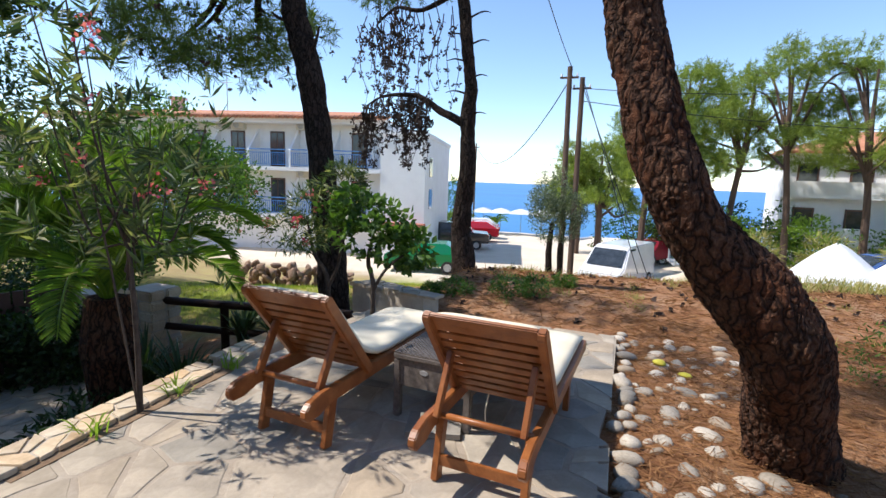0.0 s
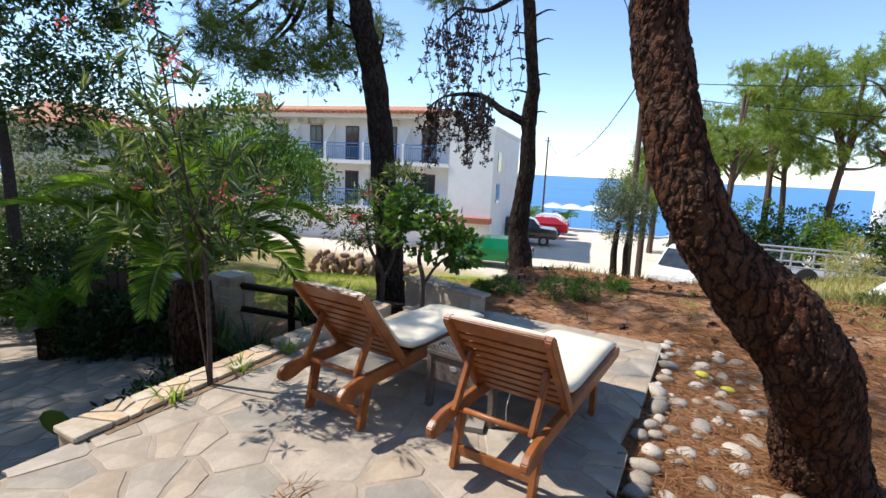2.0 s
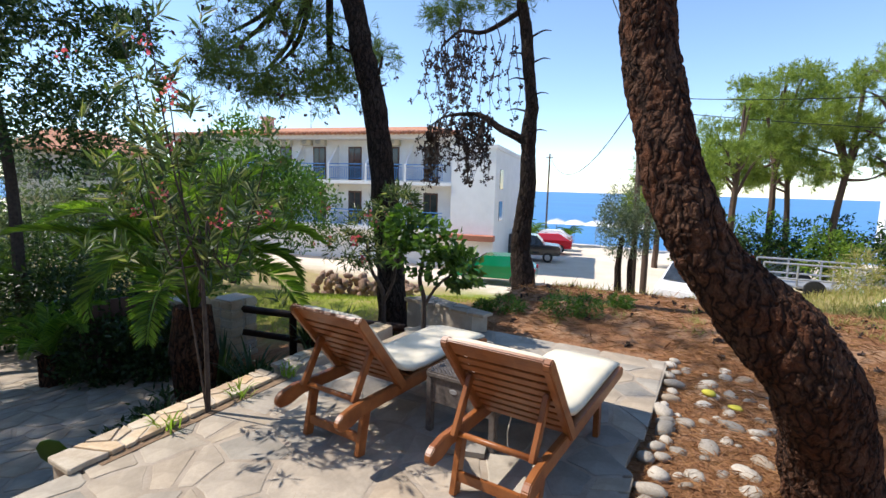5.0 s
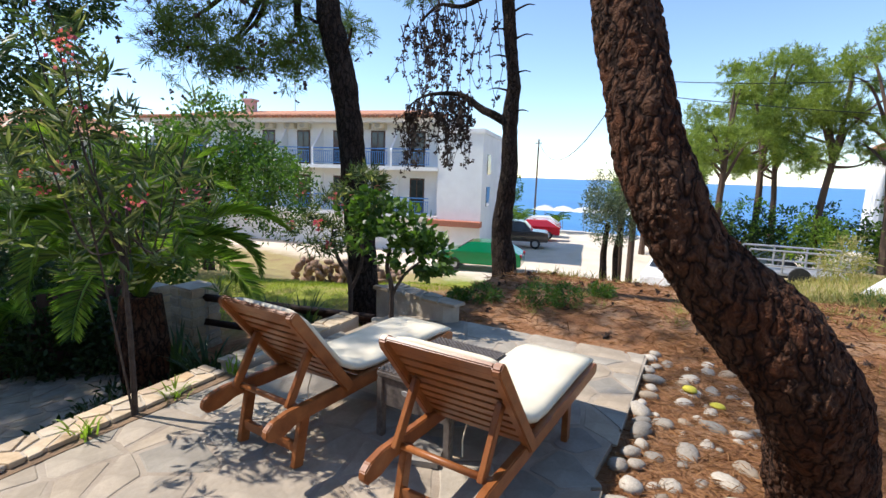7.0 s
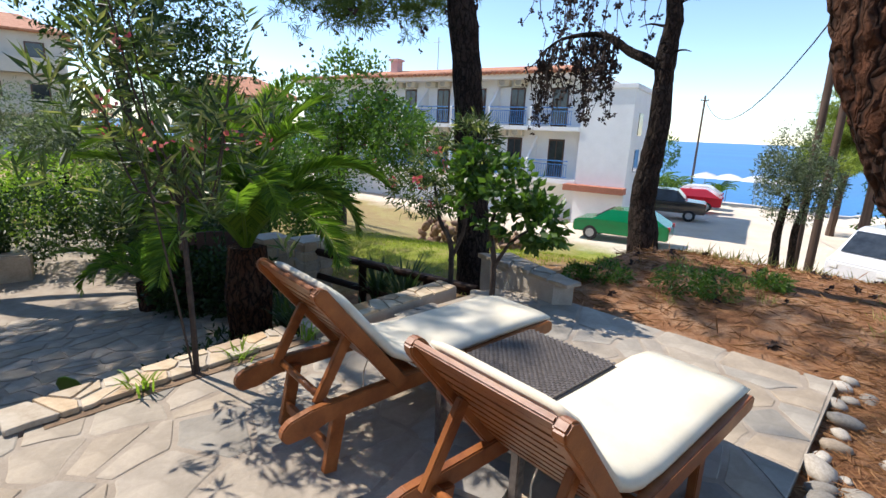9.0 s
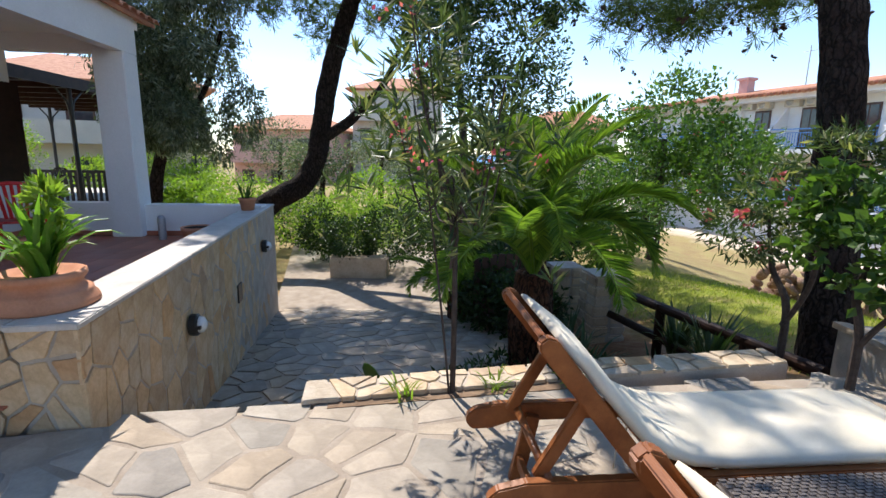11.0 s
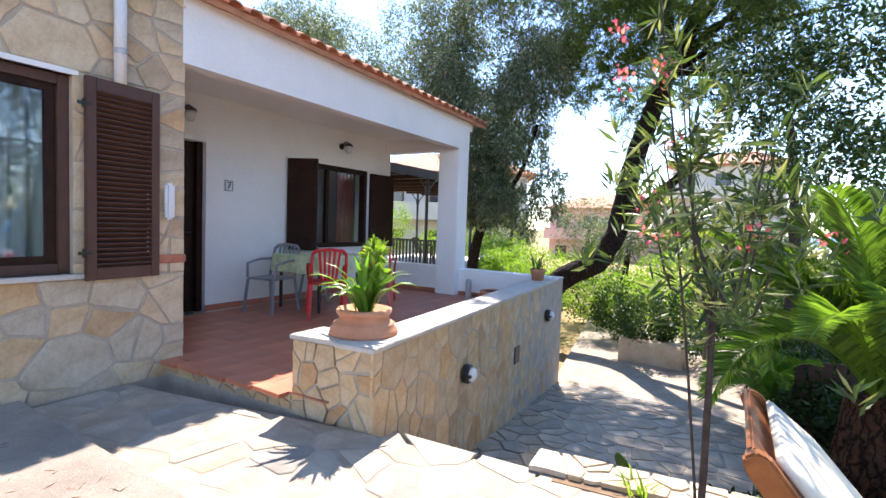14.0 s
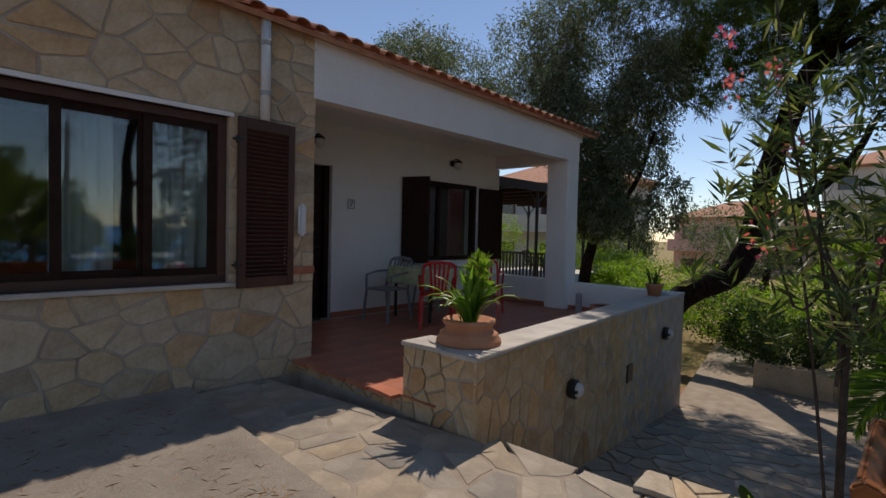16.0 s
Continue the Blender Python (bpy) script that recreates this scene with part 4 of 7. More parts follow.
part("apron", G().box((-0.235, -0.325, 0.20), (0.235, -0.31, 0.36)).box((-0.235, 0.31, 0.20), (0.235, 0.325, 0.36)).box((-0.235, -0.31, 0.20), (-0.22, 0.31, 0.36)).box((0.22, -0.31, 0.20), (0.235, 0.31, 0.36)), M_RATTAN, table)
for x in (-0.225, 0.225):
    for y in (-0.315, 0.315):
        part("leg", G().box((x - 0.022, y - 0.022, 0), (x + 0.022, y + 0.022, 0.36)), M_RATTAN, table, bevel=0.006)
part("badge", G().lathe([(0.022, 0), (0.02, 0.004)], 16), M_GREYMETAL, table, "small oval metal badge", m=pose(-0.05, -0.326, 0.3, 90, 0, 0) @ Matrix.Diagonal((1.3, 0.7, 1, 1)))
stool = part("floor_slab", G().prism([(-0.16, -0.11), (0.15, -0.13), (0.17, 0.12), (-0.14, 0.13)], 0, 0.03), M_PAVE, m=pose(-1.2, 2.42, TZ + 0.004, 0, 0, 20))
tagged(stool, "loose stone slab lying under the rattan table", "stone slab")

# ---- porch furniture and pots ----
def plastic_chair(m, mat, label, group="plastic chairs"):
    s = thing("plastic_chair", label, "chair", m, group)
    part("seat", G().box((-0.21, -0.2, 0.42), (0.21, 0.22, 0.445)), mat, s, bevel=0.012)
    for x in (-0.2, 0.2):
        part("leg", G().bar((x, 0.2, 0.43), (x * 1.12, 0.25, 0), 0.035, 0.03, (0, 1, 0)), mat, s, bevel=0.006)
        part("leg", G().bar((x, -0.2, 0.43), (x * 1.12, -0.27, 0), 0.035, 0.03, (0, 1, 0)), mat, s, bevel=0.006)
        part("back_post", G().tube([(x, -0.2, 0.43), (x * 1.02, -0.25, 0.65), (x * 0.98, -0.29, 0.8)], 0.018), mat, s, smooth=True)
        part("armrest", G().tube([(x * 1.03, -0.26, 0.66), (x * 1.2, -0.05, 0.66), (x * 1.15, 0.18, 0.62), (x * 1.05, 0.2, 0.44)], 0.016), mat, s, smooth=True)
    part("back_rim", G().tube([(-0.196, -0.29, 0.8), (-0.15, -0.305, 0.84), (0, -0.315, 0.855), (0.15, -0.305, 0.84), (0.196, -0.29, 0.8)], 0.02), mat, s, smooth=True)
    for i in range(5):
        x = -0.12 + 0.06 * i
        part("back_slat", G().bar((x * 0.7, -0.22, 0.48), (x, -0.305, 0.84), 0.03, 0.008, (0, 1, 0.3)), mat, s, bevel=0.002)
    return s


plastic_chair(pose(-4.62, -2.42, PZ, 0, 0, 140), M_RED, "red plastic garden chair at the porch table")
plastic_chair(pose(-4.42, -3.2, PZ, 0, 0, -80), M_GREYP, "grey plastic garden chair beside the porch wall")
plastic_chair(pose(-5.55, -3.42, PZ, 0, 0, 8), M_GREYP, "grey plastic garden chair pushed against the wall")
plastic_chair(pose(-5.85, -2.6, PZ, 0, 0, 120), M_RED, "red plastic garden chair at the table's far side")
ptable = thing("porch_table", "porch table with dark legs", "table", pose(-5.05, -2.98, PZ))
part("tabletop", G().box((-0.4, -0.4, 0.70), (0.4, 0.4, 0.725)), M_GREYP, ptable, bevel=0.008)
for x in (-0.36, 0.36):
    for y in (-0.36, 0.36):
        part("leg", G().tube([(x, y, 0), (x, y, 0.7)], 0.022), M_BLACK, ptable)
cloth = G()
n = 40
rim = []
for i in range(n):
    a = 2 * math.pi * i / n
    c, s_ = math.cos(a), math.sin(a)
    k = 0.44 / max(abs(c), abs(s_))
    rim.append((c * k, s_ * k, 1 + 0.05 * math.sin(7 * a)))
cloth.add([(x * 0.97, y * 0.97, 0.732) for x, y, w_ in rim] + [(x, y, 0.722) for x, y, w_ in rim] + [(x * w_ * 1.01, y * w_ * 1.01, 0.50) for x, y, w_ in rim], [tuple(range(n))] + [(r_ * n + (i + 1) % n, r_ * n + i, (r_ + 1) * n + i, (r_ + 1) * n + (i + 1) % n) for r_ in range(2) for i in range(n)])
tagged(part("tablecloth", cloth, M_CLOTH, m=pose(-5.05, -2.98, PZ)), "pale green checked tablecloth hanging over the porch table", "tablecloth")


def clay_pot(m, label, sc=1.0, big=True):
    s = thing("flower_pot", label, "plant pot", m)
    prof = [(0.235, 0), (0.245, 0.012), (0.238, 0.04), (0.215, 0.066), (0.218, 0.078), (0.20, 0.086), (0.178, 0.105), (0.176, 0.135), (0.19, 0.143), (0.198, 0.155), (0.196, 0.178), (0.178, 0.183), (0.15, 0.155)] if big else [(0.09, 0), (0.12, 0.15), (0.135, 0.16), (0.135, 0.19), (0.12, 0.19), (0.11, 0.15)]
    part("pot", G().lathe([(r * sc, z * sc) for r, z in prof], 40), M_POT, s, smooth=True)
    part("soil", G().lathe([(0.02, (0.155 if big else 0.19) * sc), (0.165 * sc if big else 0.11 * sc, (0.15 if big else 0.18) * sc)], 24), M_BARKDARK, s)
    return s


def strap_plant(m, label, n, length, width, mat, seed, name="strap_plant", spread=1.0):
    """Clump of arching blades, each a leaf bent in six pieces."""
    r = random.Random(seed)
    plant = thing(name, label, "plant", m)
    for i in range(n):
        a = r.uniform(0, 2 * math.pi)
        lean = r.uniform(0.15, 1.0) * spread
        ln, wd = length * r.uniform(0.6, 1.1), width * r.uniform(0.7, 1.1)
        d = Vector((math.cos(a), math.sin(a), 0))
        s = Vector((-d.y, d.x, 0))
        vs, p, el = [], d * 0.03 * r.random() + Vector((r.uniform(-.04, .04), r.uniform(-.04, .04), 0)), 1.45 - 0.35 * lean
        for k in range(7):
            w_ = wd * (0.6 + 0.8 * k / 6) * (1 - (k / 6) ** 3) / 2 + 0.001
            vs += [p - s * w_, p - Vector((0, 0, w_ * 0.5)), p + s * w_]
            p = p + (d * math.cos(el) + Vector((0, 0, math.sin(el)))) * ln / 6
            el -= lean * 0.36 * (0.4 + k / 4)
        part("leaf", G().add(vs, [(3 * k + q, 3 * k + q + 1, 3 * k + q + 4, 3 * k + q + 3) for k in range(6) for q in (0, 1)]), mat, plant)
    return plant


clay_pot(pose(-2.90, -0.34, 0.568), "wide terracotta pot standing on the parapet coping")
strap_plant(pose(-2.90, -0.34, 0.72), "green spider-leaved plant in the terracotta pot", 50, 0.46, 0.042, M_BLADE, 3, spread=1.1)
c_, d_ = cloud([(-2.94, -0.30, 1.06, 0.10, 0.10, 0.09), (-2.99, -0.33, 1.13, 0.07, 0.07, 0.04)], 90, 9)
tagged(leaves("leafy_plant", c_, d_, 0.10, 0.04, M_LIME), "bright green leafy plant in the terracotta pot", "plant")
clay_pot(pose(-7.15, -0.6, 0.568), "small terracotta pot on the far end of the parapet", 0.9, False)
strap_plant(pose(-7.15, -0.6, 0.72), "small potted succulent on the parapet end", 16, 0.28, 0.03, M_BUSH, 5)
clay_pot(pose(-6.55, -1.05, PZ), "terracotta pot standing on the porch floor behind the parapet", 1.4, False)
bol = part("bollard", G().lathe([(0.05, 0), (0.05, 0.3), (0.03, 0.33)], 16), M_GREYMETAL, m=pose(-7.1, -1.74, PZ))
tagged(bol, "short grey metal post on the porch floor", "post")

# ---- trees ----
def smooth_path(pts, radii, sub=6):
    """A Catmull-Rom line through the points, with its radii."""
    P = [Vector(p) for p in pts]
    out, rr = [], []
    for i in range(len(P) - 1):
        a, b_, c, d = P[max(i - 1, 0)], P[i], P[i + 1], P[min(i + 2, len(P) - 1)]
        for k in range(sub):
            t = k / sub
            out.append(0.5 * ((2 * b_) + (c - a) * t + (2 * a - 5 * b_ + 4 * c - d) * t * t + (3 * b_ - a - 3 * c + d) * t ** 3))
            rr.append(radii[i] + (radii[i + 1] - radii[i]) * t)
    return out + [P[-1]], rr + [radii[-1]]


def limb(g, pts, radii, n=8, rough=0.12, sub=5, seed=0):
    p, r = smooth_path(pts, radii, sub)
    g.tube(p, r, n, rough, seed)


def split_limbs(g, mat, parent, name="limb"):
    """Each closed tube in g becomes a limb of its own."""
    ends_ = [0]
    reach = 0
    for f in g.f:
        if min(f) >= reach and reach:
            ends_.append(reach)
        reach = max(reach, max(f) + 1)
    ends_.append(reach)
    groups = {e: [] for e in ends_[1:]}
    keys = ends_[1:]
    k = 0
    for f in g.f:
        while min(f) >= keys[k]:
            k += 1
        groups[keys[k]].append(f)
    for a, e in zip(ends_, keys):
        h = G()
        h.v = g.v[a:e]
        h.f = [tuple(i - a for i in f) for f in groups[e]]
        part(name, h, mat, parent)


def plated_trunk(pts, radii, mat, seed, sub=14, n=64):
    """A thick trunk whose bark stands in long scales with deep furrows."""
    p, r = smooth_path(pts, radii, sub)
    g = G().tube(p, r, n)
    vs = []
    ctr = [q for q in p for _ in range(n)]
    for v, c in zip(g.v, ctr):
        v = Vector(v)
        d = (v - c).normalized()
        q = Vector((v.x * 21, v.y * 21, v.z * 4.6)) + Vector((seed, 0, 0)) + 1.1 * noise.noise_vector(v * 10)
        dist, _ = noise.voronoi(q)
        h = min(1.0, (dist[1] - dist[0]) * 3.4) * (0.75 + 0.5 * noise.noise(v * 13))
        vs.append(v + d * (0.013 * h - 0.008 + 0.006 * noise.noise(v * 34) + 0.004 * noise.noise(Vector((v.x * 70, v.y * 70, v.z * 20))) + 0.024 * noise.noise(v * 4)))
    g.v = vs
    return g.mesh("trunk", mat)


def needles(name, clumps, per, seed, parent, mat=None, ln=0.13, wd=0.011, label=""):
    """Pine tufts: bundles of needles at the ends of twigs, inside the clumps."""
    r = np.random.RandomState(seed)
    cs, ds = [], []
    for x, y, z, rx, ry, rz in clumps:
        k = max(3, per // 26)
        heads = r.normal(size=(k, 3))
        heads /= np.linalg.norm(heads, axis=1, keepdims=True)
        heads = heads * r.uniform(0.2, 1.0, (k, 1)) ** 0.5 * (rx, ry, rz) + (x, y, z)
        for hd in heads:
            ax = r.normal(size=3) + (0, 0, 0.3)
            ax /= np.linalg.norm(ax)
            t = r.uniform(0, 1, (26, 1))
            cs.append(hd + ax * t * ln * 1.6)
            ds.append(ax * 0.8 + r.normal(scale=0.6, size=(26, 3)))
    return leaves(name, np.concatenate(cs), np.concatenate(ds), ln, wd, mat or M_PINE, parent, label, seed=seed)


def scatter(box, n, seed, size):
    r = random.Random(seed)
    return [(r.uniform(box[0], box[1]), r.uniform(box[2], box[3]), r.uniform(box[4], box[5]), *[size * r.uniform(0.6, 1.2) * k for k in (1, 1, 0.55)]) for _ in range(n)]


big_pine = thing("pine_tree", "old pine with curved reddish plated trunk beside the terrace", "tree")
part("trunk", plated_trunk([(0.76, 3.10, -0.25), (0.70, 3.00, 0.0), (0.60, 2.82, 0.38), (0.49, 2.62, 0.70), (0.34, 2.55, 0.94), (0.12, 2.47, 1.16), (-0.06, 2.38, 1.42), (-0.18, 2.39, 1.72), (-0.255, 2.45, 2.02), (-0.315, 2.47, 2.35), (-0.35, 2.47, 2.8), (-0.3, 2.46, 3.6), (-0.1, 2.48, 4.6)], [0.30, 0.235, 0.20, 0.195, 0.185, 0.155, 0.132, 0.128, 0.130, 0.124, 0.12, 0.115, 0.10], M_BARK, 3, 26, 110), M_BARK, big_pine)
# limbs and crown above view, added to dapple the ground with shade
g = G()
for a in range(5):
    ang = a * 1.3 + 0.4
    limb(g, [(-0.1, 2.5, 4.4), (-0.1 + 0.8 * math.cos(ang), 2.5 + 0.8 * math.sin(ang), 5.0), (-0.1 + 1.9 * math.cos(ang), 2.5 + 1.9 * math.sin(ang), 5.6)], [0.08, 0.05, 0.02])
split_limbs(g, M_BARK, big_pine)
needles("crown", scatter((-1.9, 2.2, 1.0, 4.6, 4.9, 6.8), 22, 4, 0.75), 1500, 5, big_pine, ln=0.16, wd=0.014)

pine2 = thing("pine_tree", "tall dark pine with hanging foliage behind the low wall", "tree")
part("trunk", plated_trunk([(-3.42, 4.95, -0.8), (-3.46, 4.92, 0.05), (-3.52, 4.9, 0.86), (-3.62, 4.9, 1.66), (-3.74, 4.9, 2.5), (-3.93, 4.9, 3.15), (-4.12, 4.9, 3.9), (-4.3, 4.7, 5.0), (-4.4, 4.5, 6.4)], [0.22, 0.185, 0.165, 0.155, 0.15, 0.145, 0.14, 0.12, 0.08], M_BARKDARK, 5, 10, 40), M_BARKDARK, pine2)
g = G()
limb(g, [(-3.80, 4.88, 2.75), (-3.66, 4.85, 2.95), (-3.60, 4.84, 3.12)], [0.035, 0.02, 0.008])
limb(g, [(-3.95, 4.9, 3.2), (-4.15, 4.85, 3.25), (-4.25, 4.85, 3.32)], [0.03, 0.02, 0.008])
HANG = [(-5.2, 4.7, 3.0), (-5.8, 5.0, 3.05), (-4.8, 5.2, 3.2), (-5.5, 4.2, 3.3), (-6.3, 4.6, 3.2), (-4.7, 4.6, 3.7), (-5.1, 5.6, 3.1), (-4.6, 5.8, 3.5), (-4.9, 4.0, 3.9)]
for x, y, z in HANG:
    limb(g, [(-4.3, 4.7, 5.0), ((x - 4.3) / 2, (y + 4.7) / 2, z + 0.55), (x, y, z + 0.15)], [0.05, 0.035, 0.012])
split_limbs(g, M_BARKDARK, pine2)
# hanging clumps are visible; the scattered high ones are added to shade the terrace
cl = [(x, y, z, 0.55, 0.55, 0.30) for x, y, z in HANG] + [(x + 0.3, y - 0.3, z - 0.25, 0.35, 0.35, 0.25) for x, y, z in HANG] + scatter((-7.0, -3.4, 1.4, 4.4, 5.6, 6.8), 11, 8, 0.7)
needles("crown", cl, 1050, 6, pine2)
r = np.random.RandomState(4)
cc = np.array([(x, y, z) for x, y, z in HANG])[r.randint(0, len(HANG), 150)] + r.normal(scale=(0.45, 0.45, 0.22), size=(150, 3)) - (0, 0, 0.25)
tagged(leaves("cone_cluster", np.repeat(cc, 6, 0), r.normal(size=(900, 3)), 0.055, 0.045, M_CONE, pine2, "dark open cones"), kind="stuff")

pine3 = thing("pine_tree", "slender pine with a bare branch hung with dead cone twigs", "tree")
T3 = [(-2.50, 7.35, -0.6), (-2.56, 7.3, 0.15), (-2.63, 7.3, 0.75), (-2.56, 7.3, 1.6), (-2.58, 7.3, 2.35), (-2.56, 7.3, 2.9), (-2.62, 7.3, 3.4), (-2.74, 7.3, 4.2), (-2.9, 7.2, 5.2), (-2.9, 7.0, 6.6)]
part("trunk", plated_trunk(T3, [0.24, 0.19, 0.155, 0.13, 0.115, 0.10, 0.095, 0.09, 0.08, 0.05], M_BARKDARK, 8, 8, 28), M_BARKDARK, pine3)
g = G()
B3 = [(-2.58, 7.3, 2.30), (-2.80, 7.28, 2.42), (-3.07, 7.3, 2.55), (-3.35, 7.3, 2.74), (-3.62, 7.3, 2.80), (-4.07, 7.3, 2.78), (-4.4, 7.3, 2.62)]
limb(g, B3, [0.075, 0.065, 0.055, 0.045, 0.035, 0.022, 0.008])
for z, s_ in ((2.45, 1), (2.78, -1), (3.0, 1), (3.25, -1), (3.5, 1), (3.62, -1), (3.9, 1)):
    limb(g, [(-2.6, 7.3, z), (-2.6 + 0.2 * s_, 7.25, z + 0.05), (-2.6 + 0.33 * s_, 7.22, z + 0.02)], [0.02, 0.012, 0.004], 5)
TOPB = [(-3.3, 7.1, 4.0), (-3.8, 7.2, 4.1), (-4.2, 7.3, 3.9)]
limb(g, [(-2.78, 7.28, 4.3), *TOPB], [0.05, 0.035, 0.025, 0.01])
split_limbs(g, M_BARKDARK, pine3)
tw, cones = G(), []
rr = random.Random(12)
for i in range(95):
    if i < 55:
        k = rr.uniform(0.45, 1.0) * 6
        a, b_ = B3[int(min(k, 5.99))], B3[int(min(k, 5.99)) + 1]
        p = Vector(a).lerp(Vector(b_), k % 1)
        drop = rr.uniform(0.4, 1.15)
    else:
        p = Vector(TOPB[rr.randrange(3)]) + Vector((rr.uniform(-0.3, 0.4), rr.uniform(-0.3, 0.3), rr.uniform(-0.1, 0.15)))
        drop = rr.uniform(0.5, 1.5)
    pts = [p]
    for k in range(5):
        pts.append(pts[-1] + Vector((rr.uniform(-0.09, 0.09), rr.uniform(-0.09, 0.09), -drop / 5)))
        for _ in range(2):
            cones.append(pts[-1] + Vector((rr.uniform(-0.05, 0.05), rr.uniform(-0.05, 0.05), rr.uniform(-0.05, 0.05))))
    part("twig", G().tube(pts, [0.009, 0.008, 0.007, 0.006, 0.005, 0.003], 4), M_TWIG, pine3)
r = np.random.RandomState(5)
cc = np.repeat(np.array([tuple(c) for c in cones]), 6, 0)
tagged(leaves("cone_cluster", cc + r.normal(scale=0.012, size=cc.shape), r.normal(size=cc.shape), 0.05, 0.04, M_CONE, pine3, "dark open cones"), kind="stuff")
needles("crown", [(-3.2, 7.2, 4.6, 0.7, 0.7, 0.35), (-2.3, 7.1, 5.0, 0.8, 0.8, 0.5), (-3.0, 7.0, 6.2, 1.3, 1.3, 0.7), (-1.9, 7.4, 5.6, 0.8, 0.8, 0.5), (-3.9, 6.9, 5.4, 0.9, 0.9, 0.5), (-4.1, 7.3, 4.4, 0.4, 0.4, 0.25)], 2400, 15, pine3)

EYE_LINE = Matrix.Translation((-0.05, 0.0, 1.53))
pine2.matrix_basis = EYE_LINE @ Matrix.Scale(1.11, 4) @ EYE_LINE.inverted()
pine3.matrix_basis = EYE_LINE @ Matrix.Scale(1.13, 4) @ EYE_LINE.inverted()

# pine leaning across the forecourt's far end
pine4 = thing("pine_tree", "dark forked pine leaning over the forecourt", "tree")
part("trunk", plated_trunk([(-10.3, -2.3, -1.6), (-10.6, -1.75, -0.3), (-10.85, -1.25, 0.30), (-11.0, -0.64, 0.66), (-11.06, -0.33, 1.2), (-11.08, -0.22, 1.75), (-11.1, 0.02, 3.0), (-11.15, 0.4, 4.2), (-11.2, 0.85, 5.3), (-11.2, 1.2, 6.6)], [0.3, 0.27, 0.25, 0.24, 0.22, 0.21, 0.2, 0.18, 0.16, 0.1], M_BARKDARK, 11, 8, 32), M_BARKDARK, pine4)
g = G()
limb(g, [(-11.08, -0.2, 1.65), (-11.15, 0.35, 2.0), (-11.2, 0.8, 2.45), (-11.22, 1.15, 2.85), (-11.1, 1.5, 3.6)], [0.13, 0.11, 0.09, 0.075, 0.03])
ENDS = [(-10.2, 1.9, 5.2), (-9.8, 3.2, 5.0), (-10.6, 0.4, 5.6), (-9.4, 2.4, 5.8), (-10.8, 2.8, 4.4), (-11.8, 1.6, 5.2), (-8.6, 3.4, 5.4), (-11.4, -0.6, 5.0)]
for x, y, z in ENDS:
    limb(g, [(-11.15, 0.6, 4.6), ((x - 11.1) / 2, (y + 0.7) / 2, z), (x, y, z - 0.1)], [0.08, 0.05, 0.015])
split_limbs(g, M_BARKDARK, pine4)
# the high scattered clumps are added, mostly out of view, to shade the forecourt
needles("crown", [(x, y, z, 0.85, 0.85, 0.5) for x, y, z in ENDS] + scatter((-12.5, -8.6, -1.0, 3.8, 5.6, 7.2), 32, 21, 0.85) + scatter((-13.2, -9.2, -2.8, 0.9, 6.0, 7.8), 26, 22, 0.85) + [(-10.6, -0.5, 4.3, 0.55, 0.55, 0.4), (-10.6, 0.2, 4.9, 0.6, 0.6, 0.4), (-11.2, -0.1, 3.8, 0.5, 0.5, 0.35), (-11.3, 0.9, 4.2, 0.5, 0.5, 0.4), (-10.2, -1.7, 4.8, 0.6, 0.6, 0.4), (-10.6, -1.2, 4.2, 0.45, 0.45, 0.35), (-10.9, 1.6, 4.0, 0.5, 0.5, 0.35), (-10.4, 2.6, 4.1, 0.6, 0.6, 0.4)] + scatter((-12.2, -8.6, -2.0, 2.4, 4.6, 5.8), 24, 23, 0.55), 1300, 17, pine4, ln=0.16, wd=0.016)

# added high limb of the same pine, unseen over the forecourt, shades the loungers
g = G()
SHADE_TUFTS = scatter((-7.0, -5.9, 0.65, 1.25, 6.5, 7.3), 6, 31, 0.42)
limb(g, [(-11.15, 0.6, 4.9), (-9.4, 0.5, 6.3), (-7.2, 0.4, 6.9), (-6.2, 0.3, 7.0)], [0.09, 0.07, 0.05, 0.02])
split_limbs(g, M_BARKDARK, pine4)
needles("crown", SHADE_TUFTS[:3], 700, 18, pine4, ln=0.16, wd=0.016)


def broadleaf(name, label, clumps, per, mat, ln, wd, seed, stems=(), bark=M_TWIG, droop=0.0, category="tree", flowers=0):
    t = thing(name, label, category)
    g = G()
    for pts, rad in stems:
        limb(g, pts, rad, 8, 0.1)
    if stems:
        part("trunk", g, bark, t)
    c, d = cloud(clumps, per, seed, droop)
    leaves("crown", c, d, ln, wd, mat, t, seed=seed)
    if flowers:
        r = np.random.RandomState(seed + 1)
        cen = c[r.randint(0, len(c), flowers)]
        cen = np.repeat(cen, 12, 0) + r.normal(scale=0.028, size=(flowers * 12, 3))
        tagged(leaves("blossom", cen, r.normal(size=(flowers * 12, 3)) + (0, 0, 0.4), 0.045, 0.04, M_FLOWER, t, "pink blossoms"), kind="stuff")
    return t


# weeping olive at the porch's end
rr = random.Random(19)
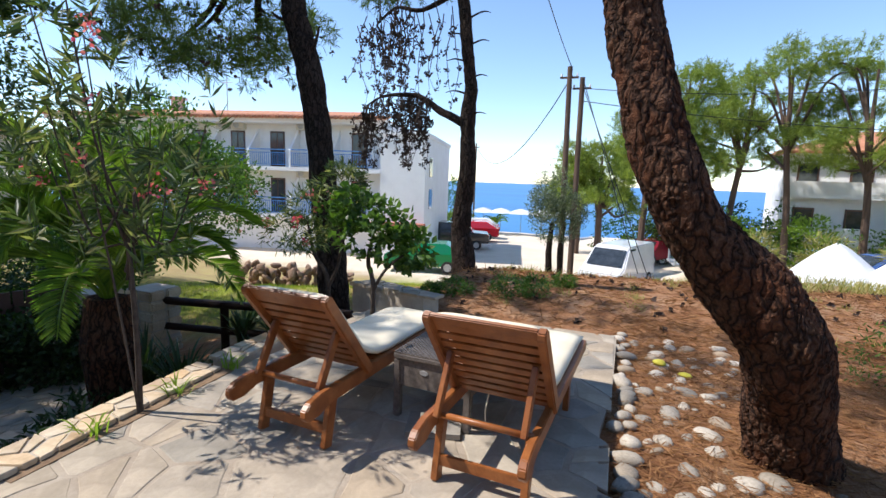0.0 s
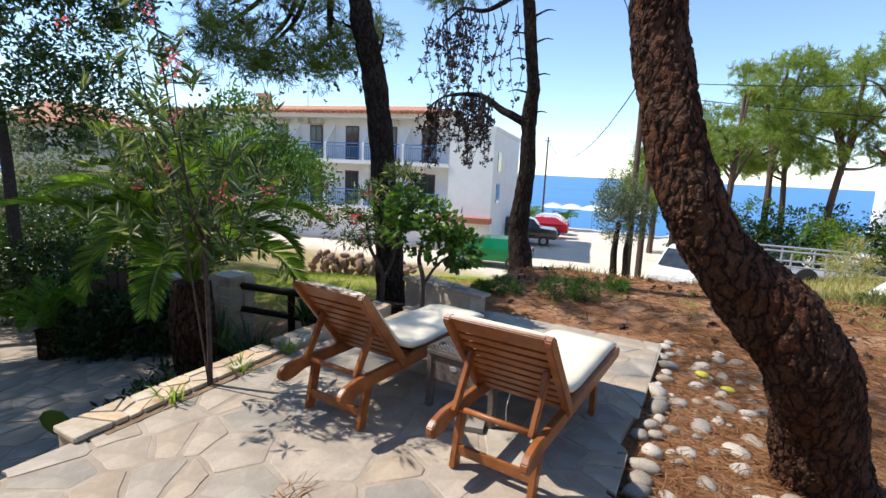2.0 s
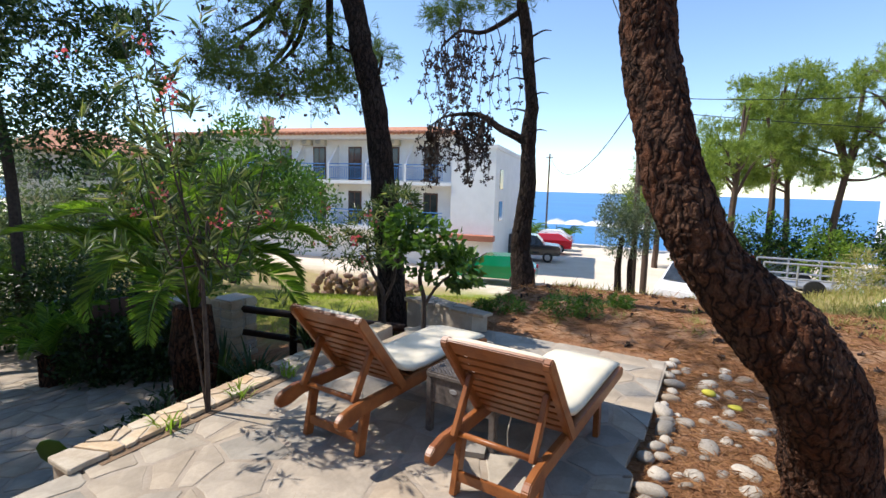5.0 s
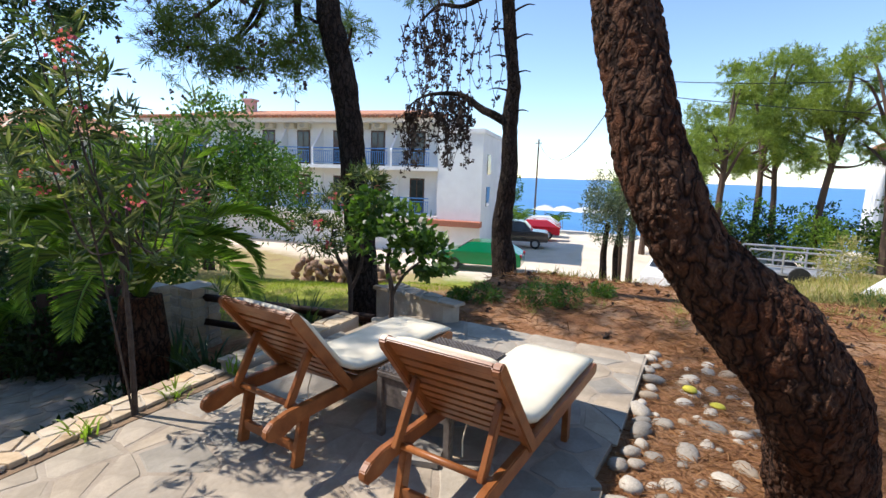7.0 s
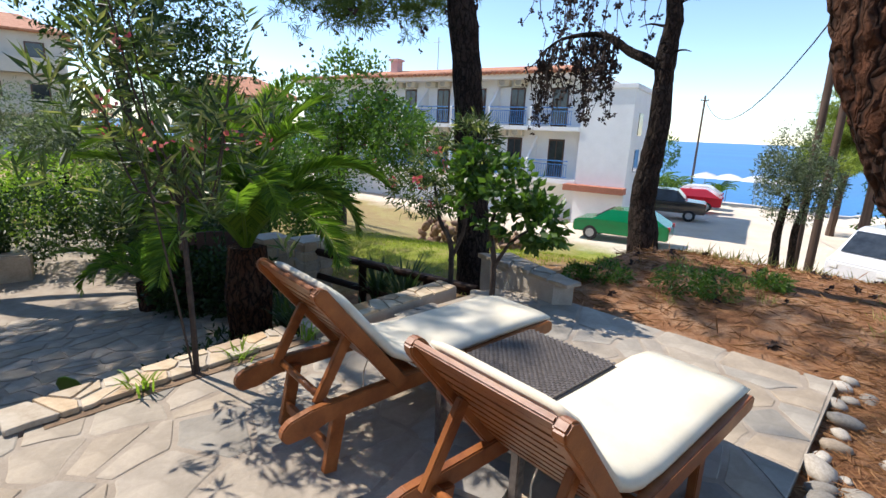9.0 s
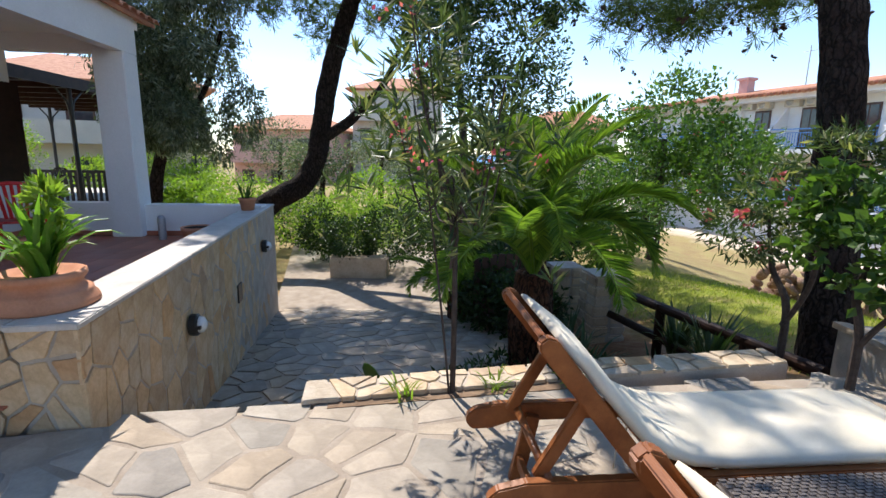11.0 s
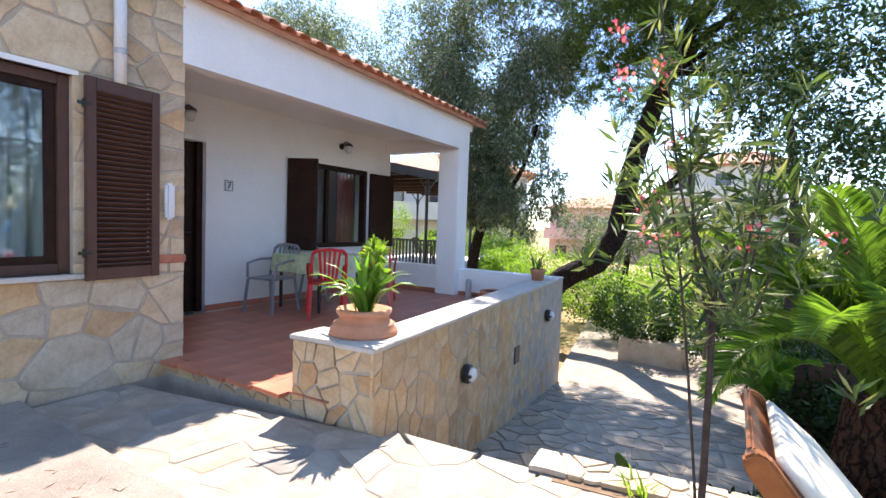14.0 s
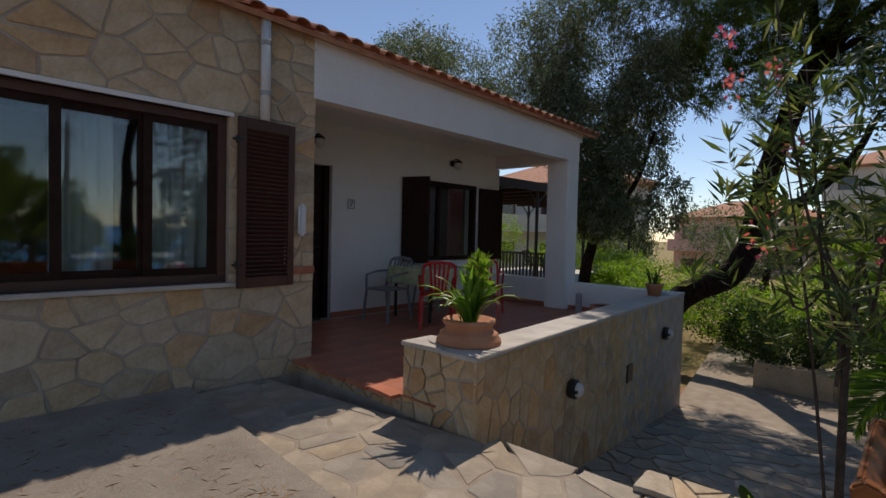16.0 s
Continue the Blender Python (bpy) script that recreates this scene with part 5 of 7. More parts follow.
cl = [(-9.6 + rr.uniform(-0.8, 0.8), rr.uniform(-4.2, -0.9), rr.uniform(3.2, 5.6), 0.75, 0.75, 0.7) for _ in range(16)] + [(-9.4 + rr.uniform(-0.4, 0.4), rr.uniform(-3.3, -0.9), rr.uniform(1.7, 3.2), 0.38, 0.38, 0.6) for _ in range(14)] + [(-9.8 + rr.uniform(-0.6, 0.6), rr.uniform(-5.2, -3.0), rr.uniform(4.2, 6.4), 0.8, 0.8, 0.7) for _ in range(12)] + [(-11.0 + rr.uniform(-0.9, 0.9), rr.uniform(-8.5, -4.8), rr.uniform(4.6, 6.6), 0.9, 0.9, 0.7) for _ in range(9)] + [(rr.uniform(-10.2, -7.4), rr.uniform(-9.0, -6.2), rr.uniform(5.2, 7.0), 0.9, 0.9, 0.7) for _ in range(9)] + [(x, y, z, 0.4, 0.38, 0.42) for x, y, z in ((-8.58, -2.92, 3.81), (-8.6, -2.56, 2.97), (-8.62, -2.23, 3.58), (-8.61, -2.42, 2.23), (-8.66, -1.77, 2.85), (-8.65, -1.81, 3.96), (-8.64, -2.07, 1.81), (-8.56, -3.17, 4.34))]
broadleaf("olive_tree", "large olive tree with drooping silvery foliage beside the porch", cl, 1500, M_OLIVE, 0.10, 0.028, 41, [([(-10.0, -3.2, -1.5), (-10.0, -3.2, 0.5), (-9.9, -2.8, 1.8), (-9.7, -2.3, 3.2)], [0.15, 0.13, 0.10, 0.06]), ([(-9.95, -3.0, 1.2), (-9.6, -2.0, 2.4), (-9.5, -1.6, 3.4)], [0.07, 0.05, 0.03])], M_BARKDARK, 0.9)

# oleander standing in the planting strip
r = random.Random(77)
stems, ends = [], []
for i in range(9):
    a, s_ = r.uniform(0, 6.28), r.uniform(0.18, 0.62)
    e = (-2.98 + s_ * math.cos(a) * 1.0, 1.92 + s_ * math.sin(a) * 0.9, r.uniform(1.5, 2.75))
    b_ = (-2.86 + 0.03 * math.cos(a), 1.90 + 0.03 * math.sin(a))
    foot = -0.1 if i < 1 else 0.72 + 0.05 * i
    stems.append(([(b_[0], b_[1], foot), (b_[0] + 0.01, b_[1], foot + 0.2), ((b_[0] + e[0]) / 2, (b_[1] + e[1]) / 2, e[2] * 0.62), e], [0.008, 0.007, 0.006, 0.003]))
    ends.append(e)
oleander = thing("oleander_bush", "tall flowering oleander with narrow leaves and pink blossoms by the terrace", "bush")
g = G()
limb(g, [(-2.86, 1.90, -0.1), (-2.85, 1.90, 0.5), (-2.88, 1.90, 1.1)], [0.018, 0.016, 0.012])
for p_, r_ in stems:
    limb(g, p_, r_, 6, 0.1)
split_limbs(g, M_TWIG, oleander, "stem")
rs = np.random.RandomState(9)
cs, ds = [], []
for (e, (pts, _)) in zip(ends, stems):
    a, b_ = Vector(pts[2]), Vector(e)
    for k in range(16):
        q = a.lerp(b_, rs.uniform(-0.15, 1.0)) + Vector(rs.normal(scale=(0.15, 0.15, 0.13)).tolist())
        ax = Vector((rs.normal(scale=0.5), rs.normal(scale=0.5), 0.8)).normalized()
        for j in range(12):
            cs.append(q + ax * rs.uniform(-0.03, 0.07))
            o = rs.normal(size=3)
            ds.append(ax * 0.55 + Vector((o - np.array(ax) * o.dot(np.array(ax))).tolist()).normalized() * 0.8)
leaves("leaves", np.array(cs), np.array(ds), 0.125, 0.019, M_OLEANDER, oleander)
fl = np.array([ends[i] for i in rs.randint(0, 9, 13)]) + rs.normal(scale=(0.2, 0.2, 0.18), size=(13, 3)) - (0, 0, 0.12)
fl = np.repeat(fl, 14, 0) + rs.normal(scale=0.024, size=(13 * 14, 3))
tagged(leaves("blossom", fl, rs.normal(size=fl.shape) + (0, 0, 0.5), 0.026, 0.02, M_FLOWER, oleander, "pink and coral blossoms"), kind="stuff")

# two shrubs grown as small trees at the retaining wall
broadleaf("oleander_shrub", "small oleander on thin bare stems before the pine", [(-3.30, 4.40, 1.12, 0.42, 0.40, 0.26), (-3.55, 4.3, 0.82, 0.42, 0.4, 0.20), (-3.10, 4.45, 1.40, 0.26, 0.26, 0.20)], 650, M_OLEANDER, 0.105, 0.02, 51, [([(-3.25, 4.40, -0.5), (-3.22, 4.40, 0.3), (-3.38, 4.38, 0.6), (-3.45, 4.36, 0.95)], [0.03, 0.026, 0.02, 0.01]), ([(-3.24, 4.40, 0.2), (-3.08, 4.42, 0.6), (-3.12, 4.42, 1.2)], [0.022, 0.018, 0.008])], category="shrub", flowers=8)
broadleaf("hibiscus_shrub", "dense dark green shrub on crooked stems beside the low wall", [(-2.60, 4.28, 0.92, 0.42, 0.38, 0.30), (-2.25, 4.30, 0.78, 0.33, 0.30, 0.22), (-2.85, 4.3, 1.12, 0.30, 0.30, 0.24)], 520, M_BUSH, 0.085, 0.06, 52, [([(-2.62, 4.30, -0.3), (-2.60, 4.28, 0.35), (-2.66, 4.28, 0.6), (-2.6, 4.28, 0.9)], [0.03, 0.025, 0.022, 0.01]), ([(-2.60, 4.28, 0.3), (-2.45, 4.3, 0.55), (-2.2, 4.32, 0.75)], [0.02, 0.016, 0.007])], category="shrub")

# palm
palm = thing("palm_tree", "young date palm with long arching green fronds", "palm", pose(-4.70, 3.02, -0.72) @ Matrix.Diagonal((0.92, 0.92, 0.98, 1)))
part("trunk", G().tube([(0, 0, 0), (0, 0, 0.5), (0, 0, 1.0)], [0.22, 0.26, 0.18], 20, 0.25, 3), M_BARK, palm)


def frond_mesh(length, bend, seed):
    r = np.random.RandomState(seed)
    pts, el, p = [], 1.32, np.zeros(3)
    for k in range(15):
        pts.append(p.copy())
        p = p + np.array([math.cos(el), 0, math.sin(el)]) * length / 14
        el -= bend * (0.35 + k / 12) / 8
    g = G().tube([tuple(q) for q in pts], [0.02 * (1 - k / 15) + 0.003 for k in range(15)], 5)
    cs, ds, ls = [], [], []
    for k in range(120):
        t = 1.8 + 12.0 * k / 120
        a = pts[int(t)] + (pts[min(int(t) + 1, 14)] - pts[int(t)]) * (t % 1)
        tan = pts[min(int(t) + 1, 14)] - pts[int(t)]
        tan /= np.linalg.norm(tan)
        up = np.array([-tan[2], 0, tan[0]])
        ln = 0.31 * math.sin(math.pi * (0.14 + 0.80 * k / 120)) + 0.05
        for s in (-1, 1):
            d = tan * 0.8 + np.array([0, s * 0.72, 0]) + up * 0.42 + r.normal(scale=0.05, size=3)
            d /= np.linalg.norm(d)
            sd = np.cross(d, up)
            sd /= np.linalg.norm(sd)
            w_ = 0.0085
            tip = a + d * ln + np.array([0, 0, -0.06 * ln / 0.4])
            mid = a + d * ln * 0.5
            g.add([a, mid + sd * w_, tip, mid - sd * w_], [(0, 1, 2), (0, 2, 3)])
    return g.mesh("frond", M_PALM)


FRONDS = [frond_mesh(1.95, 1.3, 1), frond_mesh(1.75, 1.9, 2), frond_mesh(2.0, 0.85, 3)]
rr = random.Random(8)
for i in range(27):
    part("frond", FRONDS[i % 3], None, palm, m=pose(0, 0, 0.95, 0, rr.uniform(8, 32) if i > 17 else rr.uniform(-14, 10), i * 137.5 + rr.uniform(-10, 10)))
palm_b = thing("palm_tree", "low palm with drooping fronds near the gate", "palm", pose(-7.3, 2.75, -1.1))
part("trunk", G().tube([(0, 0, 0), (0, 0, 0.4)], [0.15, 0.13], 14, 0.25, 4), M_BARK, palm_b)
for i in range(12):
    part("frond", FRONDS[i % 3], None, palm_b, m=pose(0, 0, 0.35, 0, rr.uniform(0, 35), i * 137.5) @ Matrix.Diagonal((0.62, 0.62, 0.62, 1)))

# planting bed: yuccas, prickly pear, low plants
for i, (x, y, s_) in enumerate(((-3.55, 3.35, 0.6), (-4.2, 3.35, 0.75), (-3.55, 3.7, 0.6), (-4.05, 2.3, 0.5), (-4.9, 3.5, 0.7), (-3.9, 4.4, 0.7), (-4.5, 4.5, 0.65))):
    strap_plant(pose(x, y, ground_z(x, y)), "dark spiky yucca in the planting bed", 60, s_, 0.035, M_YUCCA, 60 + i, "yucca", 0.75)
pear = thing("prickly_pear", "prickly pear with flat green pads at the bed's edge", "cactus", pose(-3.75, 1.75, ground_z(-3.75, 1.75) - 0.02))
rr = random.Random(5)
pad = G().lathe([(0.02, -0.12), (0.07, -0.08), (0.095, 0), (0.08, 0.08), (0.03, 0.12)], 16).mesh("pad", M_BUSH, smooth=True)
for i in range(14):
    part("pad", pad, None, pear, m=pose(rr.uniform(-0.3, 0.3), rr.uniform(-0.3, 0.3), 0.12 + 0.16 * (i % 3), rr.uniform(-25, 25), rr.uniform(-25, 25), rr.uniform(0, 180)) @ Matrix.Diagonal((1, 0.25, 1.1, 1)))
broadleaf("euphorbia", "small fresh green bush in the planting bed", [(-3.45, 1.75, -0.50, 0.2, 0.2, 0.24)], 420, M_LIME, 0.06, 0.025, 55, category="plant")
c_, d_ = cloud([(-4.2 + 0.4 * math.sin(i * 2.1), 2.2 + 0.28 * i, ground_z(-4.2, 3) + 0.1, 0.5, 0.35, 0.18) for i in range(8)], 700, 56)
tagged(leaves("ground_cover", c_, d_, 0.09, 0.03, M_DARKBUSH), "dark low ground cover under the palms", "ground cover", kind="stuff")
for i, (x, y) in enumerate(((-2.84, 1.62), (-2.86, 2.15), (-2.88, 2.62))):
    strap_plant(pose(x, y, TZ - 0.02), "tuft of fresh grass in the planting strip", 22, 0.16, 0.012, M_LIME, 80 + i, "grass_tuft", 0.9)
tagged(part("soil_strip", G().prism([(-2.83, 1.2), (-2.76, 1.2), (-2.82, 2.6), (-2.93, 2.6)], -0.1, TZ + 0.002), surface("brown_soil", [(0.3, (0.16, 0.10, 0.06)), (0.7, (0.30, 0.20, 0.12))], 12, 0.95, 90, 0.6, 0.008)), "narrow strip of dark soil between ledge and paving", "soil", kind="structure")

# pillar, fence and gate below
ZF = ground_z(-5.3, 4.6)
pier = thing("stone_pier", "rough stone pier holding the wooden fence", "pier", pose(-5.75, 4.32, ZF - 0.22), kind="structure")
part("core", G().box((-0.2, -0.2, 0), (0.2, 0.2, 1.0)), M_JOINT, pier)
rr = random.Random(3)
for lv in range(8):
    for sx in range(2):
        for sy in range(2):
            part("stone", G().box((-0.22 + 0.23 * sx, -0.22 + 0.23 * sy, 0.125 * lv), (-0.01 + 0.23 * sx + rr.uniform(-0.02, 0.015), -0.01 + 0.23 * sy, 0.115 + 0.125 * lv)), M_HOUSESTONE, pier, bevel=0.018)
fence = thing("wooden_fence", "dark round-rail fence between garden and lawn", "fence", kind="structure")
part("rail", G().tube([(-5.6, 4.32, -0.17), (-3.05, 4.62, -0.10)], 0.05, 12), M_DARKWOOD, fence)
part("rail", G().tube([(-5.6, 4.32, -0.50), (-3.05, 4.62, -0.43)], 0.045, 12), M_DARKWOOD, fence)
for k in (0.35, 0.75):
    x, y = -5.6 + 2.55 * k, 4.32 + 0.3 * k
    part("post", G().tube([(x, y, -1.1), (x, y, -0.13 + 0.07 * k)], 0.05, 12), M_DARKWOOD, fence)
gate = thing("garden_gate", "dark brown slatted wooden gate standing open", "gate", pose(-6.75, 3.45, plaza_z(-6.75), 0, 0, 70))
for i in range(9):
    part("board", G().box((-0.55 + 0.115 * i, -0.012, 0.05), (-0.455 + 0.115 * i, 0.012, 0.98 + 0.06 * math.sin(math.pi * i / 8))), M_SHUTTER, gate, bevel=0.003)
for z in (0.2, 0.8):
    part("cross_bar", G().box((-0.55, 0.012, z), (0.56, 0.04, z + 0.08)), M_SHUTTER, gate)
pier2 = copy_thing(pier, pose(-6.55, 4.15, plaza_z(-6.5) - 0.1))

# curb of rough stones along the bed
curb = thing("stone_curb", "rough stone edging between forecourt and planting bed", "edging", kind="structure")
rr = random.Random(14)
for i in range(15):
    k = i / 14
    x, y = -3.72 - 1.95 * k, 1.25 + 2.3 * k
    part("stone", G().box((-0.11, -0.075, -0.1), (0.11, 0.075, 0.07)), M_PAVE, curb, bevel=0.025, m=pose(x, y, plaza_z(x), rr.uniform(-8, 8), rr.uniform(-8, 8), 130 + rr.uniform(-15, 15)))

# hedges and bushes round the forecourt
HEDGE = [("dark bushy hedge beyond the forecourt", M_DARKBUSH, [(-6.9, 2.8, -0.7, 0.55, 0.5, 0.5), (-7.6, 3.2, -0.55, 0.8, 0.8, 0.7), (-6.3, 3.2, -0.6, 0.5, 0.5, 0.5), (-8.7, 3.0, -0.45, 0.7, 0.6, 0.7), (-9.6, 2.5, -0.4, 0.8, 0.6, 0.7), (-9.9, 3.0, -0.2, 0.9, 0.9, 0.9), (-8.8, 3.9, -0.2, 0.8, 0.9, 0.9)], 61, 0.09, 0.045), ("glossy green shrub row behind the palms", M_BUSH, [(-8.3, 4.6, -0.1, 0.8, 0.7, 0.8), (-9.2, 5.4, 0.2, 1.1, 0.9, 1.0), (-10.4, 6.4, 0.5, 1.2, 1.1, 1.2), (-9.8, 5.0, 0.6, 0.9, 0.8, 0.9)], 62, 0.09, 0.05), ("bright lime shrubs beyond the porch end", M_LIME, [(-11.5, -2.4, -0.2, 1.0, 0.9, 0.8), (-12.5, -1.2, -0.1, 1.1, 1.0, 0.8), (-12.5, 0.3, -0.3, 1.0, 1.0, 0.8), (-13.2, 1.8, -0.2, 1.1, 1.0, 0.8), (-14.0, -3.2, 0.0, 1.2, 1.2, 0.9)], 63, 0.10, 0.04)]
# canopy shade over these shrubs is put into their dark leaf colour
HEDGE.append(("leafy shrubs crowding the forecourt's far corner", M_DARKBUSH, [(-10.5, 0.45, -0.45, 0.5, 0.6, 0.5), (-10.8, 1.3, -0.4, 0.7, 0.7, 0.7), (-11.0, 2.5, -0.3, 0.8, 0.8, 0.8), (-11.8, -0.3, -0.5, 0.6, 0.6, 0.6), (-13.6, -1.4, -0.5, 0.6, 0.8, 0.7), (-11.6, 4.2, 0.0, 1.0, 1.0, 1.0)], 67, 0.09, 0.04))
HEDGE.append(("tall sunlit greenery beyond the porch opening", M_LIME, [(-20.0, -8.4, 0.8, 1.1, 1.1, 1.0), (-18.8, -12.5, 1.0, 1.1, 1.1, 1.5), (-19.0, -9.6, 0.3, 1.2, 1.2, 0.8), (-13.2, -4.0, 0.0, 0.9, 0.6, 0.6), (-15.0, -4.6, 0.2, 1.1, 1.0, 0.9), (-16.0, 0.5, 0.0, 1.4, 1.2, 0.9), (-17.0, 3.6, 0.1, 1.4, 1.3, 1.0)], 68, 0.13, 0.05))
for label, mt, cl, sd, ln, wd in HEDGE:
    broadleaf("hedge", label, cl, 2500, mt, ln, wd, sd, category="hedge")
broadleaf("flowering_bush", "leafy bush with pale leaves and red blossoms by the lawn", [(-8.3, 8.2, 0.9, 1.0, 0.9, 0.9), (-9.3, 8.8, 1.3, 0.9, 0.9, 0.9)], 2200, M_BUSH, 0.10, 0.05, 64, category="bush", flowers=16)
broadleaf("green_tree", "dense bright green tree behind the palm", [(-10.6, 8.3, 2.2, 1.3, 1.2, 1.1), (-11.5, 7.6, 1.4, 1.2, 1.2, 1.2), (-10.1, 9.0, 1.4, 1.1, 1.1, 1.0)], 2400, M_BUSH, 0.13, 0.07, 65, [([(-10.8, 8.2, -1.2), (-10.8, 8.2, 1.8)], [0.15, 0.08])])
LAUREL = [(-8.4, 3.4, 2.2, 0.7, 0.7, 0.7), (-9.2, 3.1, 2.9, 0.9, 0.8, 0.8), (-8.9, 2.7, 3.6, 0.8, 0.8, 0.7), (-9.6, 2.6, 4.3, 0.8, 0.8, 0.6), (-10.2, 2.8, 3.4, 0.9, 0.9, 0.8), (-8.8, 3.6, 4.1, 0.6, 0.6, 0.5), (-8.6, 4.3, 2.3, 0.7, 0.7, 0.7), (-9.0, 4.2, 3.2, 0.7, 0.7, 0.6), (-8.4, 4.5, 3.9, 0.5, 0.5, 0.4)]
broadleaf("laurel_tree", "dark leafy tree screening the forecourt", LAUREL, 1500, M_MIDBUSH, 0.10, 0.045, 66, [([(-9.3, 3.2, -1.4), (-9.3, 3.2, 1.5), (-9.2, 3.0, 3.2)], [0.1, 0.08, 0.05])])
planter = part("planter_wall", G().prism([(-10.5, 0.0), (-10.1, 0.05), (-10.0, 1.2), (-10.4, 1.25)], -1.6, -0.76), M_HOUSESTONE, bevel=0.03)
tagged(planter, "low stone planter wall at the forecourt's end", "planter", kind="structure")
# olive grove and shrubs farther back
rr = random.Random(33)
for i, (x, y, h) in enumerate(((-17, 2.2, 2.2), (-19, -1.5, 2.6), (-22, 3.5, 2.8), (-18, 6.5, 2.6), (-21, -7.0, 3.0), (-15.5, 9.5, 2.4), (-24, 0.5, 3.4), (-25, -4.5, 3.6), (-26, 6.5, 3.4), (-13.5, 3.8, 2.0))):
    z0 = ground_z(x, y)
    broadleaf("olive_tree", "grey-green olive tree in the grove behind the forecourt", [(x + rr.uniform(-.6, .6), y + rr.uniform(-.6, .6), z0 + h * rr.uniform(0.55, 1.0), h * 0.42, h * 0.42, h * 0.32) for _ in range(4)], 800, M_OLIVE, 0.17, 0.05, 100 + i, [([(x, y, z0 - 0.1), (x + 0.1, y, z0 + h * 0.4), (x, y + 0.1, z0 + h * 0.8)], [0.16, 0.12, 0.06])], M_BARKDARK)
for i in range(9):
    x, y = -14.5 - 3.0 * (i % 3) + rr.uniform(-.8, .8), -6 + 2.0 * i
    z0 = ground_z(x, y)
    broadleaf("wild_shrub", "sunlit wild shrub on the slope", [(x + rr.uniform(-.7, .7), y + rr.uniform(-.7, .7), z0 + 0.5, 0.9, 0.9, 0.6) for _ in range(3)], 600, M_LIME if i % 2 else M_BUSH, 0.14, 0.05, 130 + i, category="shrub")
# small plants on the mound
for i, (x, y, s_) in enumerate(((-1.45, 5.55, 0.26), (-1.2, 5.7, 0.22), (-2.1, 5.5, 0.2), (-2.4, 5.4, 0.16), (-0.9, 6.3, 0.16), (1.9, 4.6, 0.45), (2.5, 5.2, 0.45), (-1.6, 10.2, 0.2), (0.4, 9.8, 0.22), (1.4, 10.6, 0.26), (2.6, 10.0, 0.25))):
    z0 = ground_z(x, y)
    broadleaf("heath_shrub", "low green shrub growing in the pine litter", [(x, y, z0 + s_ * 0.45, s_, s_ * 0.9, s_ * 0.6)], 800, M_BUSH if i not in (7, 8, 9) else M_OLIVE, 0.055, 0.014, 160 + i, category="shrub")

# pebbles and litter along the terrace
bed = thing("pebble_border", "border of rounded white pebbles between terrace and tree", "pebbles", kind="structure")
peb = []
for k in range(4):
    bm = bmesh.new()
    bmesh.ops.create_icosphere(bm, subdivisions=2, radius=1)
    for v in bm.verts:
        v.co *= 1 + 0.22 * noise.noise(v.co * 1.3 + Vector((k * 7, 0, 0)))
        v.co.z *= 0.6
    me = bpy.data.meshes.new("pebble")
    bm.to_mesh(me)
    bm.free()
    me.shade_smooth()
    me.materials.append(M_PEBBLE)
    peb.append(me)
rr = random.Random(17)
placed = []
tries = 0
while len(placed) < 125 and tries < 9000:
    tries += 1
    near = tries < 420
    y = rr.uniform(1.75, 4.9)
    x = (-0.24 if y > 2.2 else -0.30) + (rr.uniform(0.02, 0.12) if near else rr.uniform(0.1, 1.15) ** 1.1)
    s_ = rr.uniform(0.045, 0.078) if near else rr.uniform(0.028, 0.078)
    if math.hypot(x - 0.72, y - 3.05) < 0.36 or any(math.hypot(x - a, y - b_) < (s_ + c) * 0.95 for a, b_, c in placed):
        continue
    placed.append((x, y, s_))
    part("pebble", peb[len(placed) % 4], None, bed, m=pose(x, y, ground_z(x, y) + (0.3 if near else -0.08) * s_, rr.uniform(-12, 12), rr.uniform(-12, 12), rr.uniform(0, 360)) @ Matrix.Diagonal((s_ * rr.uniform(0.9, 1.5), s_ * rr.uniform(0.75, 1.1), s_, 1)))
ys_ = peb[0].copy()
ys_.materials.clear()
ys_.materials.append(M_YELLOW)
tagged(part("painted_stone", ys_, None, m=pose(0.12, 4.2, ground_z(0.12, 4.2) + 0.04) @ Matrix.Diagonal((0.055, 0.045, 0.045, 1))), "rounded stone painted yellow among the pebbles", "stone")
tagged(part("painted_stone", ys_, None, m=pose(0.3, 4.05, ground_z(0.3, 4.05) + 0.02) @ Matrix.Diagonal((0.055, 0.04, 0.03, 1))), "flat stone painted yellow among the pebbles", "stone")
M_NEEDLE = leafy("fallen_needles", (0.15, 0.056, 0.018), (0.36, 0.18, 0.075), 0.1, 0.8)
rs = np.random.RandomState(3)
n = 26000
px, py = rs.uniform(-0.25, 2.6, n), rs.uniform(1.4, 5.4, n)
pz = np.array([ground_z(a, b_) for a, b_ in zip(px, py)]) + rs.uniform(0.0, 0.028, n)
dd = rs.normal(size=(n, 3)) * (1, 1, 0.12)
tagged(leaves("pine_litter", np.stack([px, py, pz], 1), dd, 0.11, 0.006, M_NEEDLE, seed=7), "fallen brown pine needles covering the ground", "pine litter", kind="stuff")
n = 22000
px, py = rs.uniform(-3.2, 5.5, n), rs.uniform(4.75, 10.5, n)
pz = np.array([ground_z(a, b_) for a, b_ in zip(px, py)]) + 0.004
tagged(leaves("pine_litter", np.stack([px, py, pz], 1), rs.normal(size=(n, 3)) * (1, 1, 0.15), 0.16, 0.012, M_NEEDLE, seed=8), "brown needles and twigs strewn over the mound", "pine litter", kind="stuff")
n = 260
